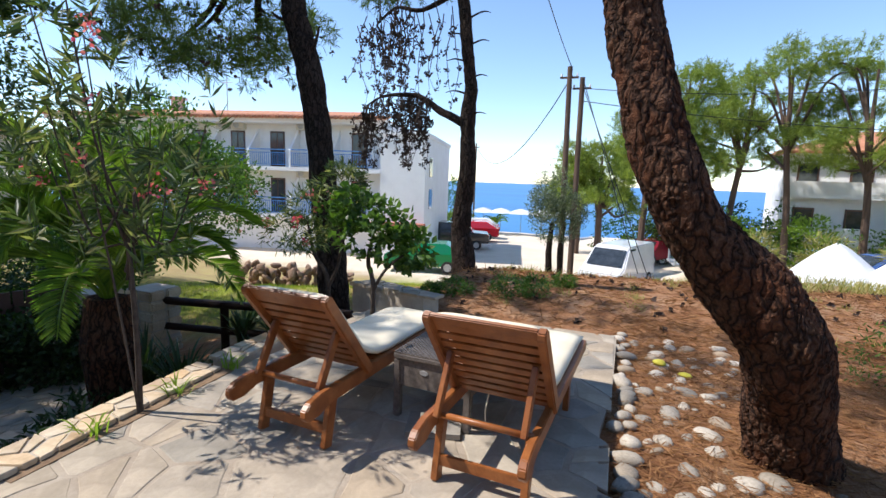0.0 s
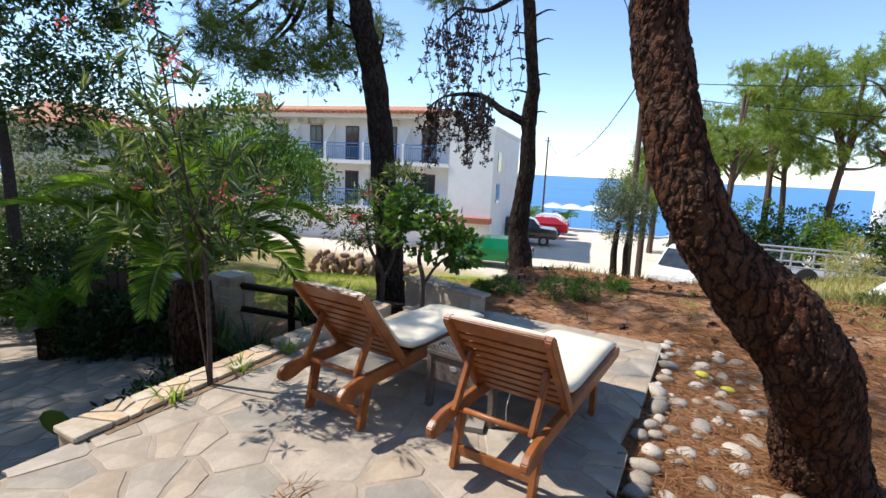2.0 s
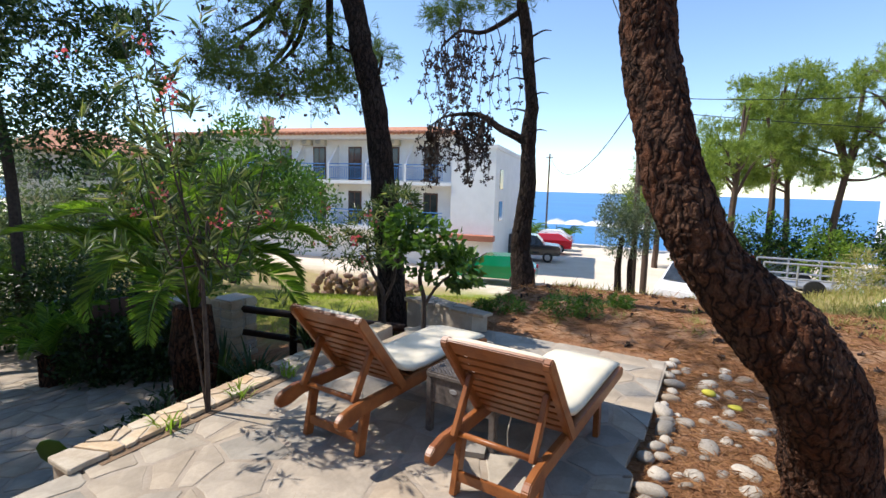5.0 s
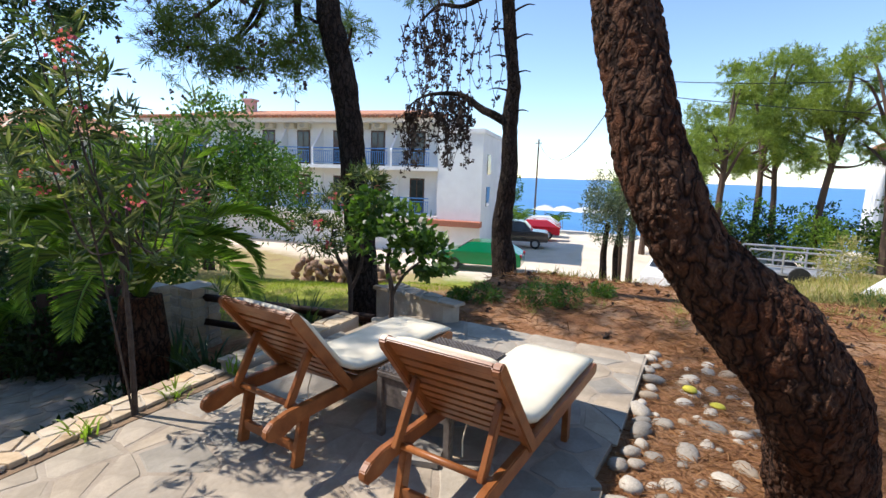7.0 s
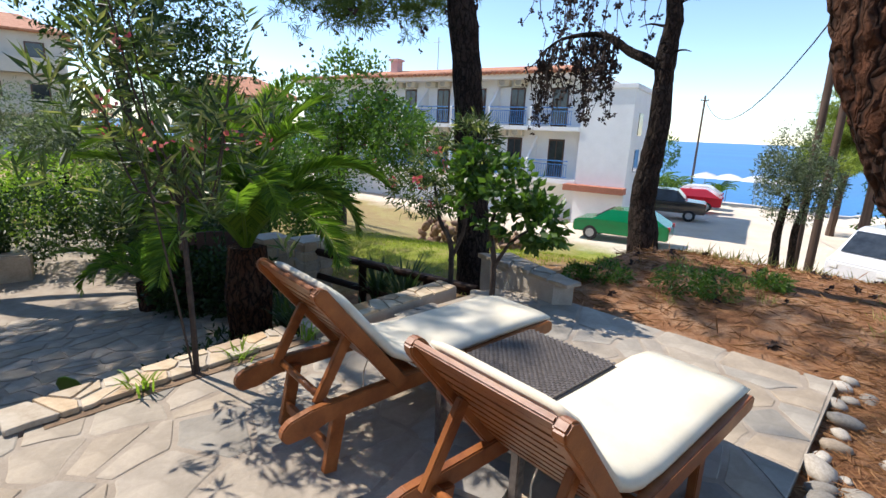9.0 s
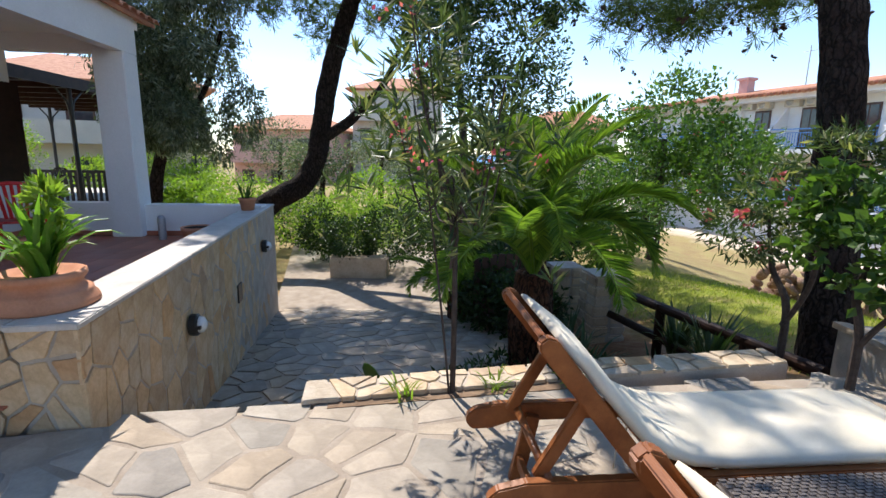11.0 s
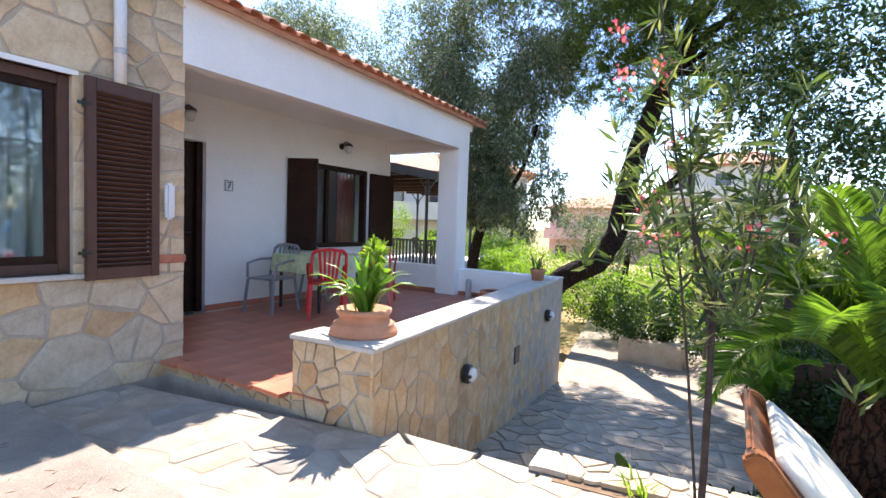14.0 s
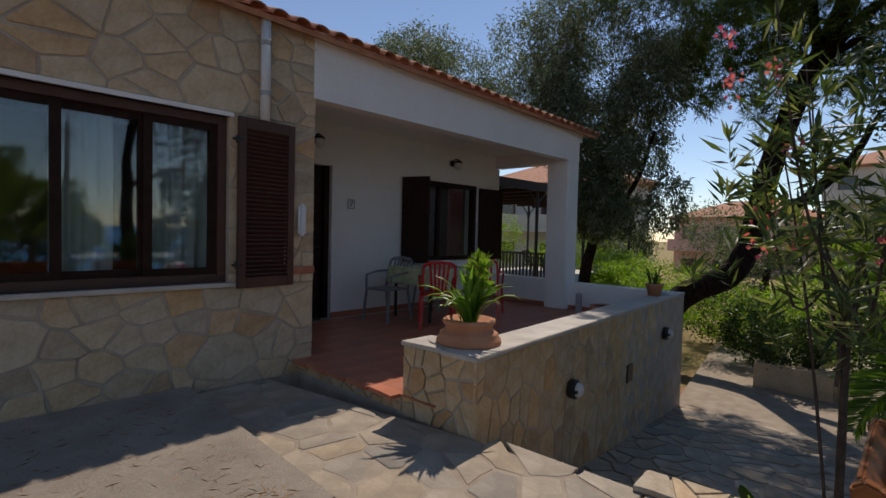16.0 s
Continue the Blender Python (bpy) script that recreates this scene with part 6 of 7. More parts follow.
px, py = rs.uniform(-2.6, 4.5, n), rs.uniform(5.0, 10.5, n)
pz = np.array([ground_z(a, b_) for a, b_ in zip(px, py)]) + 0.02
ctr = np.repeat(np.stack([px, py, pz], 1), 7, 0)
tagged(leaves("fallen_cones", ctr, rs.normal(size=ctr.shape), 0.05, 0.045, M_CONE, seed=9), "fallen dark pine cones on the mound", "pine cones", kind="stuff")
M_DRYGRASS = leafy("dry_grass", (0.22, 0.20, 0.05), (0.48, 0.40, 0.16), 0.3, 0.8, (0.2, 0.28, 0.06))
heads = np.stack([rs.uniform(-3.0, 5.5, 260), rs.uniform(5.2, 10.5, 260)], 1)
heads = heads[[noise.noise(Vector((a * 0.9, b_ * 0.9, 3.0))) > -0.05 for a, b_ in heads]]
ht = np.repeat(heads, 26, 0) + rs.normal(scale=0.055, size=(len(heads) * 26, 2))
pz = np.array([ground_z(a, b_) for a, b_ in ht]) - 0.005
tagged(leaves("dry_grass", np.column_stack([ht, pz]), rs.normal(size=(len(ht), 3)) * (0.6, 0.6, 0) + (0, 0, 0.9), 0.11, 0.007, M_DRYGRASS, seed=14), "sparse tufts of dry grass on the mound", "grass", kind="stuff")
n = 14000
px, py = rs.uniform(-3.5, 12, n), rs.uniform(9.0, 17, n)
pz = np.array([ground_z(a, b_) for a, b_ in zip(px, py)])
tagged(leaves("dry_grass", np.stack([px, py, pz], 1), rs.normal(size=(n, 3)) * (0.5, 0.5, 0) + (0, 0, 1), 0.26, 0.016, M_DRYGRASS, seed=10), "tall dry grass and weeds on the slope", "grass", kind="stuff")
n = 12000
px, py = rs.uniform(-9.5, -3.6, n), rs.uniform(5.2, 13, n)
pz = np.array([ground_z(a, b_) for a, b_ in zip(px, py)])
M_LAWN = leafy("lawn_grass", (0.19, 0.25, 0.03), (0.42, 0.44, 0.08), 0.35, 0.7)
tagged(leaves("lawn_grass", np.stack([px, py, pz], 1), rs.normal(size=(n, 3)) * (0.5, 0.5, 0) + (0, 0, 1), 0.07, 0.012, M_LAWN, seed=11), "short sunlit lawn grass", "grass", kind="stuff")
tuft = leaves("dry_needle_tuft", np.tile((-1.55, 1.35, TZ + 0.004), (60, 1)) + rs.normal(scale=(0.05, 0.06, 0.004), size=(60, 3)), rs.normal(size=(60, 3)) * (1, 1, 0.25), 0.13, 0.006, M_NEEDLE, seed=12)
tagged(tuft, "fallen tuft of rusty pine needles on the paving", "pine litter", kind="stuff")
lit = np.stack([rs.uniform(-1.5, 1.6, 900), rs.uniform(-1.9, 0.15, 900)], 1)
lit = np.concatenate([lit, np.stack([rs.uniform(-1.45, 1.6, 1500), 0.05 - np.abs(rs.normal(scale=0.16, size=1500))], 1)])
litter_landing = leaves("pine_litter", np.column_stack([lit, np.full(len(lit), 0.108)]), rs.normal(size=(len(lit), 3)) * (1, 1, 0.06), 0.075, 0.005, M_NEEDLE, seed=15)
tagged(litter_landing, "rusty pine needles blown over the concrete landing", "pine litter", kind="stuff")
rub = thing("rubble_wall", "rough tumbled stone wall behind the lawn", "wall", kind="structure")
rr = random.Random(23)
rock = peb[1].copy()
rock.materials.clear()
rock.materials.append(surface("reddish_rock", [(0.3, (0.20, 0.11, 0.07)), (0.7, (0.42, 0.28, 0.19))], 3, 0.95, 30, 0.6, 0.03))
for i in range(150):
    k = rr.random()
    x, y = -10.6 + 2.6 * k, 11.2 + 1.4 * k
    part("stone", rock, None, rub, m=pose(x + rr.uniform(-.3, .3), y + rr.uniform(-.3, .3), ground_z(x, y) + rr.uniform(0, 0.75), rr.uniform(0, 90), rr.uniform(0, 90), rr.uniform(0, 360)) @ Matrix.Diagonal((rr.uniform(.1, .2), rr.uniform(.08, .15), rr.uniform(.08, .15), 1)))

# ---- far things: hotel, cars, poles, trees, houses ----
hotel_u = Vector((14.1, 2.9, 0)).normalized()
HM = Matrix.Translation((-33.1, 19.98, 0)) @ Matrix.Rotation(math.atan2(hotel_u.y, hotel_u.x), 4, "Z")
hotel = thing("hotel", "white three-storey hotel with blue balcony railings and tiled roof", "building", HM)
LEN = 20.7
part("wall", G().box((0, 0.9, -3.6), (LEN, 9, 4.35)), M_WHITE, hotel)
part("wing", G().box((LEN, -0.3, -3.6), (LEN + 2.5, 9, 3.75)), M_WHITE, hotel)
part("wing_parapet", G().box((LEN - 0.08, -0.38, 3.75), (LEN + 2.58, 9, 4.0)), M_WHITE, hotel, bevel=0.03)
part("wing_canopy", G().box((LEN - 0.4, -1.0, -1.25), (LEN + 2.6, -0.3, -0.95)), M_BRICK, hotel, "red canopy ledge")
part("eave_board", G().box((-0.4, -0.2, 4.35), (LEN + 0.2, 9.3, 4.6)), M_WHITE, hotel)
part("roof", G().add([(-0.6, -0.4, 4.6), (LEN + 0.3, -0.4, 4.6), (LEN + 0.3, 9.5, 4.6), (-0.6, 9.5, 4.6), (2.5, 4.5, 5.6), (LEN - 2.5, 4.5, 5.6)], [(0, 1, 5, 4), (1, 2, 5), (2, 3, 4, 5), (3, 0, 4), (3, 2, 1, 0)]), M_ROOFTILE, hotel)
ridge = G()
for i in range(70):
    x = -0.55 + (LEN + 0.8) * i / 69
    ridge.tube([(x, -0.44, 4.62), (x, 0.5, 4.82)], 0.09, 8)
tagged(part("tile_edge", ridge, M_ROOFTILE, hotel, "row of clay tile ends"), kind="stuff")
part("chimney", G().box((5.5, 3.2, 5.0), (6.1, 3.8, 6.1)).box((5.4, 3.1, 6.1), (6.2, 3.9, 6.25)), M_PINK, hotel)
for lv, z in enumerate((1.9, -0.8)):
    part("balcony_slab", G().box((-0.1, -0.35, z - 0.22), (LEN, 0.9, z)), M_WHITE, hotel)
    for i in range(8):
        x0 = 0.4 + 2.5 * i
        dr = part("balcony_door", G().box((x0 + 0.75, 0.86, z), (x0 + 1.65, 0.9, z + 2.05)), M_SHUTTER, hotel)
        part("pane", G().box((x0 + 0.83, 0.845, z + 0.1), (x0 + 1.17, 0.86, z + 1.95)), M_DARKGLASS, dr)
        part("pane", G().box((x0 + 1.23, 0.845, z + 0.1), (x0 + 1.57, 0.86, z + 1.95)), M_DARKGLASS, dr)
        part("partition", G().add([(x0 - 0.05, 0.9, z), (x0 - 0.05, -0.3, z), (x0 - 0.05, -0.3, z + 0.95), (x0 - 0.05, 0.2, z + 1.4), (x0 - 0.05, 0.9, z + 2.2), (x0 + 0.07, 0.9, z), (x0 + 0.07, -0.3, z), (x0 + 0.07, -0.3, z + 0.95), (x0 + 0.07, 0.2, z + 1.4), (x0 + 0.07, 0.9, z + 2.2)], [(0, 1, 2, 3, 4), (9, 8, 7, 6, 5), (1, 6, 7, 2), (2, 7, 8, 3), (3, 8, 9, 4)]), M_WHITE, hotel)
        rail = part("balcony_rail", G().box((x0 + 0.1, -0.33, z + 0.93), (x0 + 2.3, -0.28, z + 0.98)).box((x0 + 0.1, -0.33, z + 0.76), (x0 + 2.3, -0.3, z + 0.79)).box((x0 + 0.1, -0.33, z + 0.1), (x0 + 2.3, -0.3, z + 0.13)), M_BLUEMETAL, hotel)
        bars = G()
        for k in range(18):
            bars.box((x0 + 0.13 + 0.125 * k, -0.322, z + 0.1), (x0 + 0.15 + 0.125 * k, -0.304, z + 0.78))
        tagged(part("balustrade", bars, M_BLUEMETAL, rail), kind="stuff")
        if i % 2 == 0 or i == 3:
            for dx in (0.0, 1.0):
                ac = part("air_conditioner", G().box((x0 + dx, 0.55, z + 2.12), (x0 + dx + 0.75, 0.9, z + 2.62)), M_CREAM, hotel, "cream outdoor air conditioner", bevel=0.02)
                part("fan_grille", G().lathe([(0.19, 0), (0.17, 0.02)], 16), M_GREYMETAL, ac, m=pose(x0 + dx + 0.28, 0.55, z + 2.37, 90, 0, 0))
for z in (2.2, 0.4):
    part("wing_window", G().box((LEN + 2.5, 1.0, z - 0.6), (LEN + 2.53, 1.9, z + 0.5)), M_DARKGLASS, hotel)
part("antenna", G().tube([(9.0, 4, 5.5), (9.0, 4, 7.6)], 0.03, 6).tube([(8.6, 4, 7.3), (9.4, 4, 7.3)], 0.02, 6), M_GREYMETAL, hotel)
part("antenna", G().tube([(4.6, 4, 5.5), (4.6, 4, 6.6)], 0.02, 6), M_GREYMETAL, hotel)


def car(m, mat, label, length=4.2, width=1.7, kind="hatch"):
    """A small vehicle: shaped body, glass band, wheels, lamps."""
    prof = {"hatch": [(0, .35), (0, .75), (.12, .9), (.95, 1.0), (1.6, 1.42), (3.2, 1.45), (4.0, 1.0), (4.2, .9), (4.2, .35)], "suv": [(0, .45), (0, .95), (.1, 1.08), (1.1, 1.15), (1.7, 1.72), (4.0, 1.75), (4.45, 1.1), (4.5, .45)], "van": [(0, .35), (0, .9), (.5, 1.1), (1.3, 1.85), (1.6, 1.95), (4.7, 1.95), (4.8, 1.8), (4.8, .35)]}[kind]
    k = length / prof[-1][0]
    s = thing("car", label, "van" if kind == "van" else "car", m, "parked vehicles")
    n = len(prof)
    g = G()
    for y, sh in ((-width / 2, 1.0), (width / 2, 1.0)):
        g.v += [(x * k, y * (0.86 if z > 1.2 else 1.0), z) for x, z in prof]
    g.f = [tuple(range(n)), tuple(range(2 * n - 1, n - 1, -1))] + [(i, n + i, n + (i + 1) % n, (i + 1) % n) for i in range(n)]
    part("body", g, mat, s, bevel=0.05, smooth=False)
    top = max(z for _, z in prof)
    lo = {"hatch": (1.25, 3.55, .98), "suv": (1.45, 4.15, 1.15), "van": (0.95, 2.4, 1.15)}[kind]
    for y in (-1, 1):
        part("side_window", G().add([(lo[0] * k, y * width * 0.475, lo[2] + 0.03), (lo[1] * k, y * width * 0.475, lo[2] + 0.03), ((lo[1] - 0.35) * k, y * width * 0.438, top - 0.1), ((lo[0] + 0.45) * k, y * width * 0.438, top - 0.1)] + [(lo[0] * k, y * width * 0.4, lo[2] + 0.03), (lo[1] * k, y * width * 0.4, lo[2] + 0.03), ((lo[1] - 0.35) * k, y * width * 0.4, top - 0.1), ((lo[0] + 0.45) * k, y * width * 0.4, top - 0.1)], [(0, 1, 2, 3), (7, 6, 5, 4), (0, 4, 5, 1), (1, 5, 6, 2), (2, 6, 7, 3), (3, 7, 4, 0)]), M_DARKGLASS, s)
    i = {"hatch": 3, "suv": 3, "van": 2}[kind]
    (xa, za), (xb, zb) = prof[i], prof[i + 1]
    part("windscreen", G().add([(xa * k + 0.08, -width * .42, za + .06), (xa * k + 0.08, width * .42, za + .06), (xb * k - 0.06, width * .38, zb - .04), (xb * k - 0.06, -width * .38, zb - .04)] + [(xa * k + 0.02, -width * .42, za + .08), (xa * k + 0.02, width * .42, za + .08), (xb * k - 0.12, width * .38, zb - .02), (xb * k - 0.12, -width * .38, zb - .02)], [(3, 2, 1, 0), (4, 5, 6, 7), (0, 1, 5, 4), (1, 2, 6, 5), (2, 3, 7, 6), (3, 0, 4, 7)]), M_DARKGLASS, s)
    for x in (0.8, length - 0.85):
        for y in (-1, 1):
            wh = part("wheel", G().lathe([(0.2, -0.1), (0.31, -0.09), (0.33, 0), (0.31, 0.09), (0.2, 0.1)], 20), M_TYRE, s, m=pose(x, y * (width / 2 - 0.08), 0.33, 90, 0, 0))
            part("rim", G().lathe([(0.19, -0.105), (0.19, 0.105)], 14), M_GREYMETAL, wh)
    for y in (-1, 1):
        part("headlight", G().box((-0.03, y * width * .36 - .14, .68), (0.1, y * width * .36 + .14, .82)), M_OPAL, s, bevel=0.02)
        part("tail_light", G().box((length - 0.1, y * width * .4 - .1, .75), (length + 0.02, y * width * .4 + .1, .95)), M_RED, s, bevel=0.02)
    return s


GZ = -3.02
car(pose(-11.0, 21.4, ground_z(-10, 21.5) + 0.02, 0, 0, 12), paint("green_paint", (0.0, 0.20, 0.07)), "green hatchback parked beside the hotel", 4.0)
car(pose(-12.6, 30.0, GZ, 0, 0, 195) @ pose(-4.4, 0, 0), paint("black_paint", (0.015, 0.016, 0.02)), "black off-road car parked on the sand", 4.4, 1.8, "suv")
car(pose(-12.8, 35.5, GZ, 0, 0, 12), paint("red_paint", (0.55, 0.01, 0.02)), "red hatchback parked near the beach", 4.0)
car(pose(-13.4, 38.5, GZ, 0, 0, 10), paint("white_paint", (0.7, 0.7, 0.7)), "white hatchback parked near the beach", 3.8)
car(pose(-0.9, 20.6, ground_z(-0.4, 21) + 0.02, 0, 0, 70), paint("white_paint", (0.7, 0.7, 0.7)), "white delivery van parked behind the mound", 4.6, 1.8, "van")
car(pose(1.2, 31.0, ground_z(1.2, 31), 0, 0, 30), paint("silver_blue_paint", (0.28, 0.38, 0.50)), "pale blue hatchback behind the trailer", 4.0)
car(pose(8.6, 25.0, ground_z(10, 25) + 0.02, 0, 0, 15), paint("blue_paint", (0.06, 0.12, 0.32)), "blue car parked below the pines", 4.1)
car(pose(0.6, 29, GZ, 0, 0, 60), paint("wine_paint", (0.30, 0.02, 0.04)), "dark red car parked behind the van", 4.0)


def pole(x, y, top, lean, label, r=0.11):
    z0 = ground_z(x, y) - 0.3
    t = thing("utility_pole", label, "pole")
    part("shaft", G().tube([(x, y, z0), (x + lean, y, top)], [r, r * 0.75], 12), M_POLE, t)
    part("crossarm", G().bar((x + lean - 0.3, y, top - 0.35), (x + lean + 0.3, y, top - 0.35), 0.06, 0.06), M_POLE, t)
    for s in (-0.25, 0.25):
        part("insulator", G().lathe([(0.03, 0), (0.035, 0.05), (0.02, 0.1)], 8, (x + lean + s, y, top - 0.32)), M_OPAL, t)
    return t


pole(-2.05, 16.9, 5.3, -0.14, "leaning brown wooden utility pole")
pole(-1.72, 16.95, 4.95, -0.05, "brown wooden utility pole with steel stays")
pole(-13.0, 43, 4.9, 0.0, "thin distant pole before the sea", 0.09)
wires = thing("overhead_wires", "thin black overhead cables between the poles", "cable")


def wire(a, b_, sag, r=0.012):
    a, b_ = Vector(a), Vector(b_)
    part("cable", G().tube([a.lerp(b_, i / 12) - Vector((0, 0, sag * 4 * (i / 12) * (1 - i / 12))) for i in range(13)], r, 5), M_BLACK, wires)


wire((-2.1, 16.9, 5.2), (-2.4, 5.5, 7.0), 0.3)
wire((-2.1, 16.9, 5.0), (-13.0, 43, 4.7), 2.2, 0.02)
wire((-1.8, 16.9, 4.6), (16, 20, 6.0), 0.7)
wire((-1.8, 16.9, 4.2), (14, 22, 3.6), 0.3)
wire((-1.75, 16.9, 4.9), (0.4, 15.8, -1.2), 0.0, 0.014)
wire((-1.75, 16.9, 4.7), (0.7, 16.0, -1.3), 0.0, 0.014)
broadleaf("young_olive", "small silvery olive tree at the car park edge", [(-2.05, 13.9, 1.2, 0.62, 0.62, 0.75), (-2.0, 13.9, 0.35, 0.72, 0.7, 0.6), (-2.3, 14.0, 0.8, 0.5, 0.5, 0.55), (-1.6, 13.9, 0.7, 0.5, 0.5, 0.6)], 1900, M_OLIVE, 0.10, 0.026, 210, [([(-2.05, 13.9, -1.3), (-2.1, 13.9, -0.5), (-2.05, 13.9, 0.4)], [0.11, 0.09, 0.05]), ([(-1.75, 13.95, -1.3), (-1.8, 13.95, -0.4), (-1.7, 13.9, 0.3)], [0.08, 0.07, 0.04])], M_BARKDARK)


def far_pine(x, y, h, seed, spread=1.0):
    rr = random.Random(seed)
    z0 = ground_z(x, y)
    h *= 1.22
    t = thing("pine_tree", "sunlit umbrella pine with bare reddish trunk near the sea", "tree", group="seaside pines")
    g = G()
    lean = rr.uniform(-0.6, 0.6)
    limb(g, [(x, y, z0 - 0.2), (x + lean * 0.3, y, z0 + h * 0.3), (x + lean, y, z0 + h * 0.62), (x + lean * 1.2, y, z0 + h * 0.9)], [0.2, 0.17, 0.13, 0.05])
    cl = []
    for i in range(34):
        a, d = rr.uniform(0, 6.28), rr.uniform(0.15, 1) ** 0.6 * 2.7 * spread
        e = (x + lean + d * math.cos(a), y + d * math.sin(a), z0 + h * rr.uniform(0.52, 1.0) - 0.13 * d)
        if i < 9:
            limb(g, [(x + lean * 0.8, y, z0 + h * rr.uniform(0.42, 0.6)), ((x + lean + e[0]) / 2, (y + e[1]) / 2, e[2] - 0.5), e], [0.09, 0.06, 0.02], 6)
        s = rr.uniform(0.5, 0.95) * spread
        cl.append((*e, s, s, s * 0.5))
    part("trunk", g, M_POLE, t)
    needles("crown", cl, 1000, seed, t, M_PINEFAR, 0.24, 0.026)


for i, (x, y, h, s_) in enumerate(((1.0, 30, 8.5, 1.0), (3.1, 33, 9.6, 1.1), (5.6, 32, 10.0, 1.15), (8.4, 31, 9.6, 1.1), (11.5, 30, 9.6, 1.1), (14.5, 28, 9.8, 1.1), (-1.2, 26, 5.4, 0.7), (12.6, 24, 9.0, 1.0), (4.4, 37, 9.0, 1.0), (17.5, 26, 9.5, 1.1), (-2.8, 33, 5.0, 0.7))):
    far_pine(x, y, h, 300 + i, s_)
rr = random.Random(71)
for i in range(15):
    x, y = 0.5 + 1.35 * i + rr.uniform(-.5, .5), 33 + rr.uniform(-4, 5)
    z0 = ground_z(x, y)
    broadleaf("seaside_bush", "dense green bush behind the car park", [(x + rr.uniform(-1, 1), y + rr.uniform(-.6, .6), z0 + rr.uniform(0.9, 3.0), 1.5, 1.2, 1.1) for _ in range(4)], 420, (M_BUSH, M_LIME, M_DARKBUSH)[i % 3], 0.24, 0.1, 330 + i, category="bush")
rr = random.Random(73)
for i, (x, y) in enumerate(((5.0, 15.5), (6.6, 14.0), (3.6, 16.2), (8.2, 13.0), (7.0, 16.0))):
    z0 = ground_z(x, y)
    broadleaf("reed_bush", "dry yellow-green reeds on the slope", [(x, y, z0 + 0.5, 0.5, 0.5, 0.6)], 700, M_DRYGRASS, 0.35, 0.02, 350 + i, category="bush")
for i, (x, y, s_) in enumerate(((-13.6, 41, 1.0), (-15.2, 42, 1.1), (-10.8, 42.5, 0.9))):
    pl = copy_thing(palm_b, pose(x, y, -3.0) @ Matrix.Diagonal((1, 1, 1, 1)))
    tagged(pl, "small palm on the beach front", "palm")
    pl.scale = (1.6 * s_,) * 3
broadleaf("beach_bush", "green bush beside the hotel wing", [(-14.5, 38, -2.0, 1.4, 1.2, 1.0), (-12.6, 37.5, -2.2, 1.0, 1.0, 0.8), (-13.8, 39, 0.5, 0.8, 0.8, 1.3)], 700, M_BUSH, 0.25, 0.09, 360, category="bush")
umb = thing("beach_umbrella", "pale beach umbrella by the water", "umbrella", pose(-12.2, 43.6, -3.1), "beach umbrellas")
part("pole", G().tube([(0, 0, 0), (0, 0, 2.1)], 0.03, 8), M_GREYMETAL, umb)
part("canopy", G().lathe([(1.2, 1.75), (0.6, 2.05), (0.02, 2.2)], 16), M_TARP, umb)
for i in range(4):
    copy_thing(umb, pose(-10.6 + 1.9 * i, 43.9, -3.1))
# trailer frame and white heaps
trl = thing("trailer_frame", "grey tubular steel trailer frame parked in the grass", "trailer", pose(1.6, 17.5, ground_z(2.9, 18.0), 0, 0, 4))
for z in (0.55, 1.0):
    part("rail", G().tube([(0, 0, z), (2.6, 0, z)], 0.03, 8).tube([(0, 1.3, z), (2.6, 1.3, z)], 0.03, 8), M_GREYMETAL, trl)
for x in (0, 0.87, 1.74, 2.6):
    part("post", G().tube([(x, 0, 0.3), (x, 0, 1.0)], 0.03, 8).tube([(x, 1.3, 0.3), (x, 1.3, 1.0)], 0.03, 8), M_GREYMETAL, trl)
part("bed", G().box((-0.05, -0.05, 0.28), (2.65, 1.35, 0.34)), M_GREYMETAL, trl)
for y in (-0.1, 1.4):
    part("wheel", G().lathe([(0.15, -0.07), (0.28, -0.06), (0.28, 0.06), (0.15, 0.07)], 16), M_TYRE, trl, m=pose(1.3, y, 0.27, 90, 0, 0))
for i, (x, y, w_, h) in enumerate(((4.4, 13.1, 0.95, 0.95), (5.6, 12.6, 0.9, 0.85))):
    g = G()
    n = 16
    z0 = ground_z(x, y)
    for k in range(7):
        t = k / 6
        for j in range(n):
            a = 2 * math.pi * j / n
            rad = w_ * (1 - t) ** 0.8 * (1 + 0.08 * math.sin(4 * a + i)) + 0.03
            g.v.append((x + rad * math.cos(a) * 1.2, y + rad * math.sin(a), z0 - 0.05 + h * t * (1 + 0.05 * math.sin(3 * a))))
    g.f = [(k * n + j, k * n + (j + 1) % n, (k + 1) * n + (j + 1) % n, (k + 1) * n + j) for k in range(6) for j in range(n)]
    tagged(part("tarpaulin_heap", g, M_TARP, smooth=True), "white tarpaulin drawn over a peaked heap", "tarpaulin")
